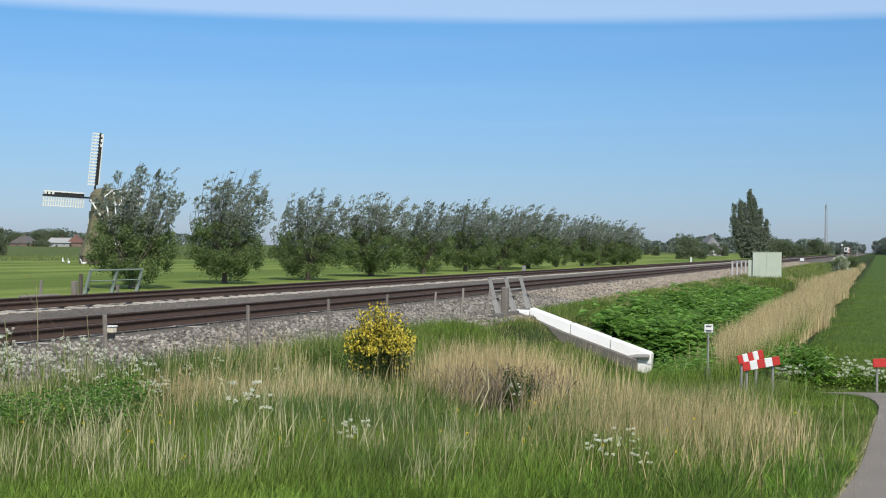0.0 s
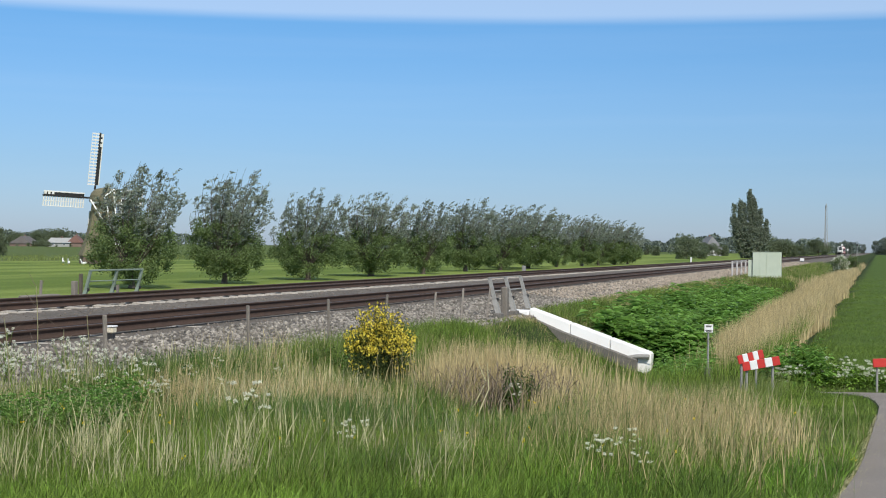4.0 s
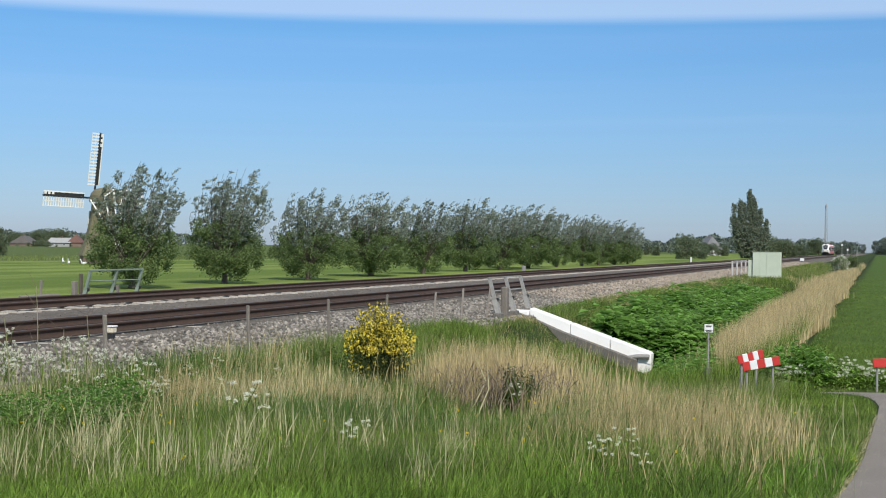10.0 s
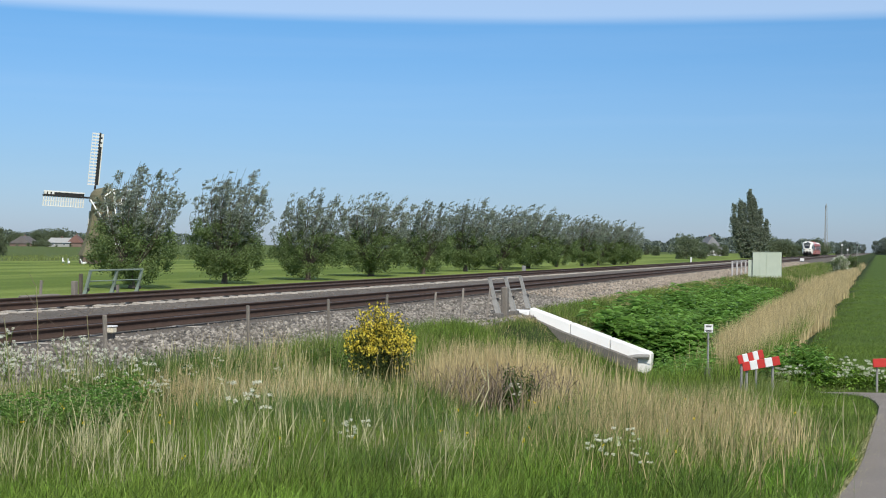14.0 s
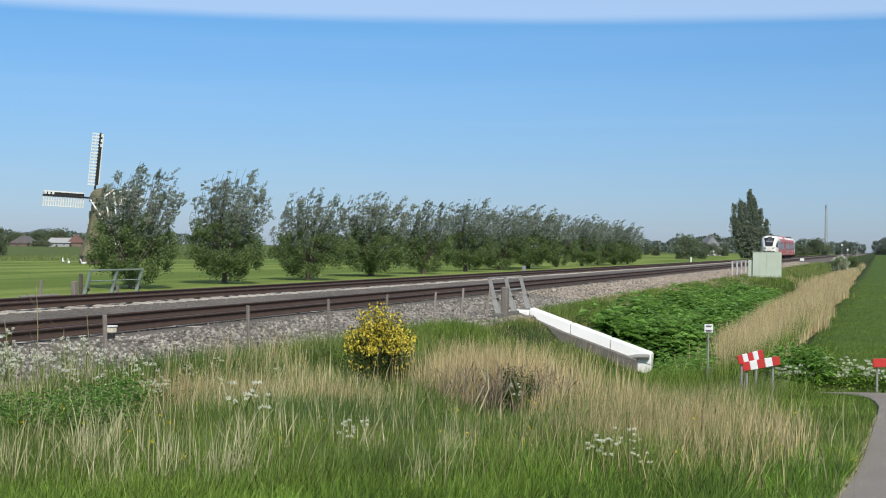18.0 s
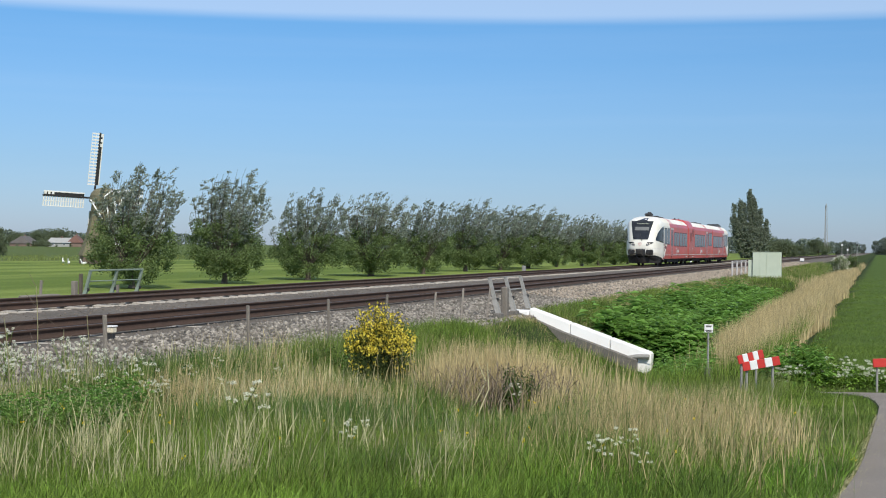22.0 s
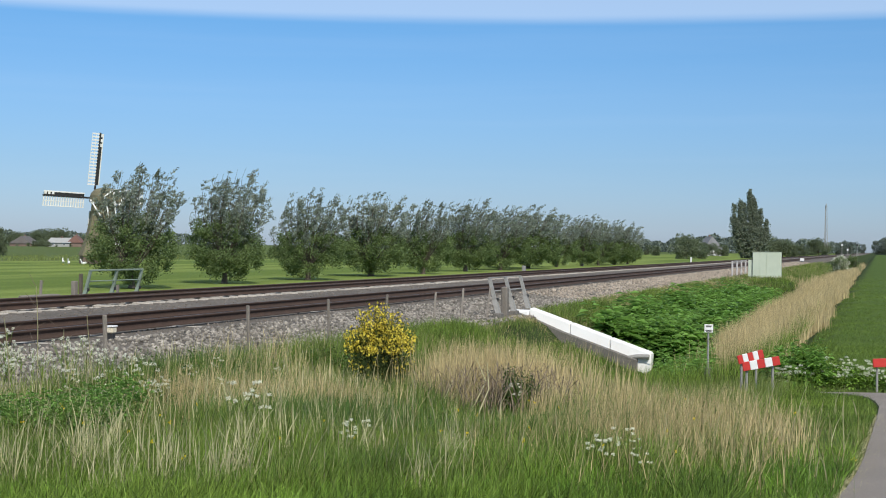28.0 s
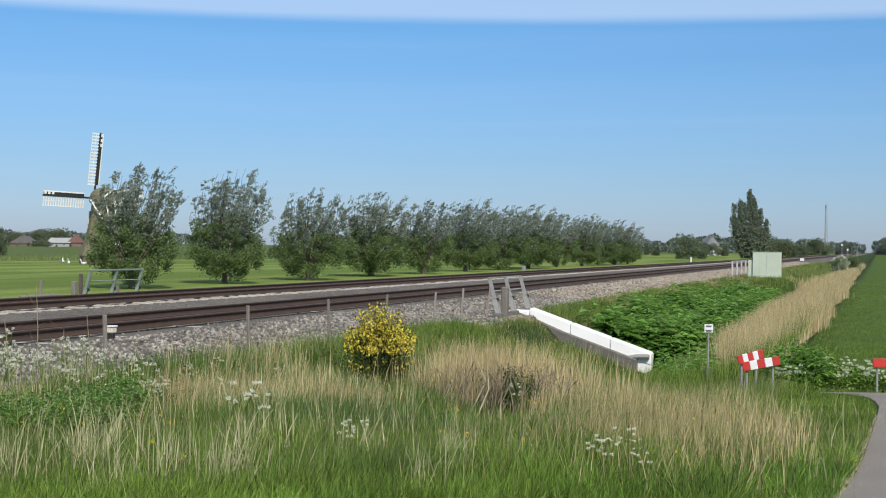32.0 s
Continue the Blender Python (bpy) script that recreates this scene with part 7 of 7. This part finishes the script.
    keep = rng.random(len(d)) < (0.025 + 0.42 * left) * np.clip(1.3 * patchy(x, y, 2.3, 5) - 0.3, 0.02, 1)
    x, y = x[keep], y[keep]
    n = len(x)
    sow("bleached_stalks", "tall bleached dead stalks among the grass", M_STALK, rng, x, y, rng.uniform(0.22, 0.62, n), rng.uniform(0.009, 0.017, n), rng.uniform(0.0, 0.35, n), rng.uniform(0, 6.28, n))
    # reeds of the ditch, running away beside the railway
    n = 110000
    x = 23 + 230 * rng.beta(0.9, 2.8, n)
    y = 1.72 + 2.35 * rng.beta(1.2, 1.3, n) + 0.18 * np.sin(x * 0.25) + 0.12 * np.sin(x * 0.9) + rng.normal(0, 0.12, n) + np.clip((x - 60) / 60, 0, 1) * 0.35
    keep = rng.random(n) < np.clip(0.55 + 0.7 * patchy(x, y, 0.22, 6), 0.25, 1) * np.clip((x - 24) / 13, 0.06, 1) * np.where((x < 42) & (y > 2.75 + 0.10 * (x - 24)), 0.04, 1.0)
    x, y = x[keep], y[keep]
    n = len(x)
    h = rng.uniform(0.65, 1.25, n) * np.clip((y - 1.0) / 1.2, 0.55, 1)
    sow("ditch_reeds", "tall straw-coloured dead reeds filling the ditch", M_DRY, rng, x, y, h, rng.uniform(0.010, 0.018, n) * (0.6 + x / 60), rng.uniform(0.02, 0.3, n), wind_heading(rng, n), 2)
    n = 22000
    x = 22 + 30 * rng.beta(1.0, 2.2, n)
    y = 1.8 + 2.4 * rng.random(n)
    sow("ditch_green", "green shoots among the ditch reeds", M_GRASS, rng, x, y, rng.uniform(0.4, 0.95, n), rng.uniform(0.010, 0.02, n), rng.uniform(0.05, 0.5, n), wind_heading(rng, n), 2)
    # verge between ballast and ditch, and short mown verge
    n = 120000
    x = 24 + 210 * rng.beta(0.9, 2.2, n)
    y = np.where(x > 68, 3.2, 6.4) + np.where(x > 68, 5.5, 2.3) * rng.random(n)
    ok = ~((x > 33.4) & (x < 34.7) & (y > 5)) & ~((x > 88) & (x < 90.5))
    x, y = x[ok], y[ok]
    n = len(x)
    tone = patchy(x, y, 0.5, 4) + rng.normal(0, 0.25, n)
    for nm, lb, mt, pick in (("verge_grass", "rough green grass below the ballast", M_GRASS, tone < 0.45), ("dry_verge_grass", "olive and straw-coloured grass below the ballast", M_GRASS_PALE, (tone >= 0.45) & (tone < 0.95)), ("verge_straw", "dead straw in the grass below the ballast", M_DRY, tone >= 0.95)):
        k = int(pick.sum())
        sow(nm, lb, mt, rng, x[pick], y[pick], rng.uniform(0.12, 0.36, k) * np.where(x[pick] > 68, 1.05, 1.0), rng.uniform(0.008, 0.016, k) * (0.7 + x[pick] / 80), rng.uniform(0.1, 0.7, k), wind_heading(rng, k), 2)
    n = 95000
    x = 20.8 + 110 * rng.beta(0.9, 2.4, n)
    y = 1.5 - (0.1 + 0.14 * x) * rng.random(n) ** 1.2
    sow("mown_verge", "short green mown grass verge", M_VERGE, rng, x, y, rng.uniform(0.04, 0.12, n), rng.uniform(0.005, 0.010, n) * (0.6 + x / 40), rng.uniform(0.2, 0.9, n), wind_heading(rng, n), 2)
    n = 26000
    x, y = rng.uniform(15.0, 20.7, n), rng.uniform(-0.1, 1.7, n)
    ok = off_path(x, y)
    x, y = x[ok], y[ok]
    n = len(x)
    lift = np.where((x > 17.0) & (x < 20.3) & (y < 1.15), 1 / 0.22, 1.0)
    sow("path_edge_grass", "short green grass along the path edge", M_GRASS, rng, x, y, rng.uniform(0.05, 0.13, n) * lift, rng.uniform(0.006, 0.013, n), rng.uniform(0.1, 0.8, n), wind_heading(rng, n), 2)
    # straw and dead leaves gathered along the edge of the path
    n = 5200
    x = rng.uniform(9.2, 19.0, n)
    edge = np.interp(x, [4, 9, 10.9, 12.8, 14.7, 16.9, 18.3, 18.94], [0.55, 0.30, 0.20, 0.11, 0.03, -0.02, -0.04, 0.0])
    y = edge + rng.normal(0.0, 0.05, n) + 0.03 * np.sin(5 * x)
    sow("path_edge_straw", "pale straw and dead leaves strewn along the path edge", M_STALK, rng, x, y, rng.uniform(0.05, 0.09, n), rng.uniform(0.006, 0.014, n), rng.uniform(0.9, 1.8, n), rng.uniform(0, 6.28, n), 2)
    # coarse growth at the foot of the far bank and along the willow ditch
    n = 26000
    x = 30 + 260 * rng.beta(1.0, 1.8, n)
    y = 23.2 + 6.0 * rng.random(n)
    sow("far_bank_grass", "rough green grass beyond the tracks", M_GRASS_PALE, rng, x, y, rng.uniform(0.2, 0.55, n), rng.uniform(0.02, 0.05, n), rng.uniform(0.1, 0.6, n), wind_heading(rng, n), 2)

    # tussocks of the pasture round the mill
    n = 26000
    x = 60 + 330 * rng.random(n)
    y = 106 + 34 * rng.random(n) ** 1.5
    keep = rng.random(n) < np.clip(patchy(x, y, 0.12, 2), 0.05, 1)
    x, y = x[keep], y[keep]
    n = len(x)
    sow("pasture_tussocks", "rough pale tussocks in the far pasture", M_GRASS_PALE, rng, x, y, rng.uniform(0.15, 0.5, n), rng.uniform(0.05, 0.12, n), rng.uniform(0.1, 0.6, n), wind_heading(rng, n), 2)


grow_grass()


# ---- cow parsley and small flowers ----
def cow_parsley(seed, height, bloom=1.0, heads_most=10):
    rng = np.random.default_rng(seed)
    t = thing("cow_parsley", "flowering cow parsley with flat white umbels", "flower", group="cow parsley in the grass")
    n = int(rng.integers(heads_most - 4, heads_most))
    bm = bmesh.new()
    tube(bm, (0, 0, -0.05), (0.02, 0.01, height * 0.6), 0.006, 0.005, 6)
    heads = []
    for k in range(n):
        a = 2 * math.pi * k / n + rng.uniform(-0.4, 0.4)
        r = rng.uniform(0.04, 0.19)
        top = (r * math.cos(a), r * math.sin(a), height * rng.uniform(0.66, 1.0))
        tube(bm, (0.01, 0.005, height * rng.uniform(0.4, 0.6)), top, 0.004, 0.003, 5)
        heads.append(top)
    part("stem", bm, M_GRASS, t)
    for top in heads:
        m = int(40 * bloom)
        rr = bloom * rng.uniform(0.022, 0.036) * np.sqrt(rng.uniform(0, 1, m))
        aa = rng.uniform(0, 6.28, m)
        c = np.stack([top[0] + rr * np.cos(aa), top[1] + rr * np.sin(aa), top[2] + 0.035 * rng.random(m) - 6.0 / bloom * rr ** 2], 1)
        v, f = leaves(rng, c, 0.013 * bloom, 0.010 * bloom, 0.7)
        part_mesh("umbel", mesh_np("umbel", v, f), M_UMBEL, t)
    return t


def plant_parsley():
    kinds = [cow_parsley(201, 0.72), cow_parsley(202, 0.85), cow_parsley(203, 0.62)]
    low = cow_parsley(204, 0.50, 1.1)
    broad = cow_parsley(205, 0.64, 1.2, 9)
    low_used = False
    broad_used = False
    rng = random.Random(9)
    near = []
    spots = []
    for _ in range(64):
        spots.append((rng.uniform(14.4, 16.8), rng.uniform(-5.4, -3.1), rng.uniform(0.68, 1.0)))
    for _ in range(2):
        spots.append((rng.uniform(12.4, 13.0), rng.uniform(-1.85, -1.68), rng.uniform(0.75, 0.95)))
    for d, a in ((11.5, -0.80), (11.6, -0.72), (15.4, 0.85), (16.2, 1.25), (16.0, -2.6), (17.6, -2.9), (18.4, -2.2)):
        spots.append((d, a, rng.uniform(0.6, 0.85)))
    for _ in range(5):
        spots.append((rng.uniform(9.9, 10.9), rng.uniform(1.15, 1.65), rng.uniform(0.48, 0.66)))
    for _ in range(50):
        a = rng.uniform(5.1, 7.8)
        spots.append((rng.uniform(20.35, 22.2), a, rng.uniform(0.6, 1.3)))
    for i, (d, a, s) in enumerate(spots):
        x, y = at_view(d, a)
        m = pose(x, y, float(ground_z(x, y)), rng.uniform(-6, 6), rng.uniform(-6, 6), rng.uniform(0, 360)) @ Matrix.Diagonal((s, s, s, 1))
        if d > 20.3:
            if low_used:
                copy_thing(low, m)
            else:
                low.matrix_basis, low_used = m, True
        elif d < 13.1:
            if broad_used:
                near.append(copy_thing(broad, m))
            else:
                broad.matrix_basis, broad_used = m, True
                near.append(broad)
        elif i < 3:
            kinds[i].matrix_basis = m
        else:
            copy_thing(kinds[i % 3], m)
    return near


def buttercups():
    rng = np.random.default_rng(141)
    d, a = rng.uniform(9.6, 14, 30), rng.uniform(-3.6, 3.4, 30)
    x, y = ahead(d, a)
    z = ground_z(x, y) + rng.uniform(0.26, 0.40, 30)
    c = np.repeat(np.stack([x, y, z], 1), 5, 0) + rng.normal(0, 0.007, (150, 3))
    v, f = leaves(rng, c, 0.017, 0.013, 1.0)
    tagged(part_mesh("buttercups", mesh_np("buttercups", v, f), M_YELLOW), "scattered small yellow flowers in the grass", "flowers", kind="stuff")
    base = np.stack([x, y, ground_z(x, y)], 1)
    v, f, s = blades(rng, base, z - base[:, 2], np.full(30, 0.004), np.zeros(30), np.zeros(30), 2)
    tagged(part_mesh("buttercup_stems", mesh_np("buttercup_stems", v, f, s), M_GRASS), "thin green stems of small yellow flowers", "flowers", kind="stuff")


near_parsley = plant_parsley()
buttercups()


def flying_bird():
    b = thing("flying_bird", "small dark bird gliding far off in the sky", "bird")
    bm = bmesh.new()
    tube(bm, (-0.16, 0, 0), (0.05, 0, 0.01), 0.02, 0.05, 8)
    tube(bm, (0.05, 0, 0.01), (0.18, 0, 0.02), 0.05, 0.02, 8)
    part("body", bm, M_BLACK, b, smooth=True)
    for s in (-1, 1):
        bm = bmesh.new()
        pts = [(0.07, 0.03), (0.05, 0.20), (-0.02, 0.36), (-0.06, 0.34), (-0.06, 0.16), (-0.08, 0.03)]
        up = [bm.verts.new((x, s * y, 0.03 + 0.18 * y)) for x, y in pts]
        lo = [bm.verts.new((x, s * y, 0.015 + 0.18 * y)) for x, y in pts]
        bm.faces.new(up)
        bm.faces.new(lo[::-1])
        for i in range(6):
            bm.faces.new((up[i], lo[i], lo[(i + 1) % 6], up[(i + 1) % 6]))
        bmesh.ops.recalc_face_normals(bm, faces=bm.faces)
        part("wing", bm, M_BLACK, b)
    return b


bird = flying_bird()


def motions():
    # a bird comes nearer over the mill and turns away past the camera's side
    flight = []
    for t, depth, across, up in ((0.0, 900, -270, 92), (23.0, 430, -134.5, 53.5), (24.0, 330, -102.9, 41.0), (25.0, 210, -65.9, 27.0), (25.5, 170, -53.2, 22.0), (26.3, 120, -46.0, 19.0), (28.0, 60, -52.0, 16.0), (32.0, -60, -70.0, 16.0)):
        x, y = at_view(depth, across)
        flight.append((t, pose(x, y, 1.3 + up, 0, 0, math.degrees(YAW) + 180)))
    walk(bird, flight)
    # umbels nod in the wind
    for k, plant in enumerate(near_parsley):
        stand = plant.matrix_basis.copy()
        nod = []
        for i in range(0, 65):
            t = 0.5 * i
            a = 2.2 * math.sin(2.7 * t + 1.3 * k) + 1.4 * math.sin(4.9 * t + 0.6 * k)
            nod.append((t, stand @ Matrix.Rotation(radians(a), 4, "X")))
        walk(plant, nod)
    # seconds, place of the joint behind the leading car
    run = [(0.0, 894.0), (6.0, 686.0), (13.0, 443.0), (18.0, 269.5), (23.0, 95.2), (24.0, 60.4), (24.5, 43.65), (25.0, 25.75), (25.5, 9.05), (32.0, -217.0)]
    rows = [(t, pose(x, 18.69, 0.0)) for t, x in run]
    walk(train, rows)
    # the willow tops sway in gusts
    for k, tree in enumerate(willows):
        top = next(o for o in tree.children if o.name.startswith("upper_crown"))
        sway = []
        for i in range(0, 41):
            t = 0.8 * i
            a = 0.9 * math.sin(1.9 * t + 0.7 * k) + 0.5 * math.sin(3.3 * t + 1.9 * k)
            turn = Matrix.Rotation(radians(a), 4, Vector((-WIND[1], WIND[0], 0)))
            sway.append((t, Matrix.Translation((0, 0, 1.0)) @ turn @ Matrix.Translation((0, 0, -1.0))))
        walk(top, sway)


motions()
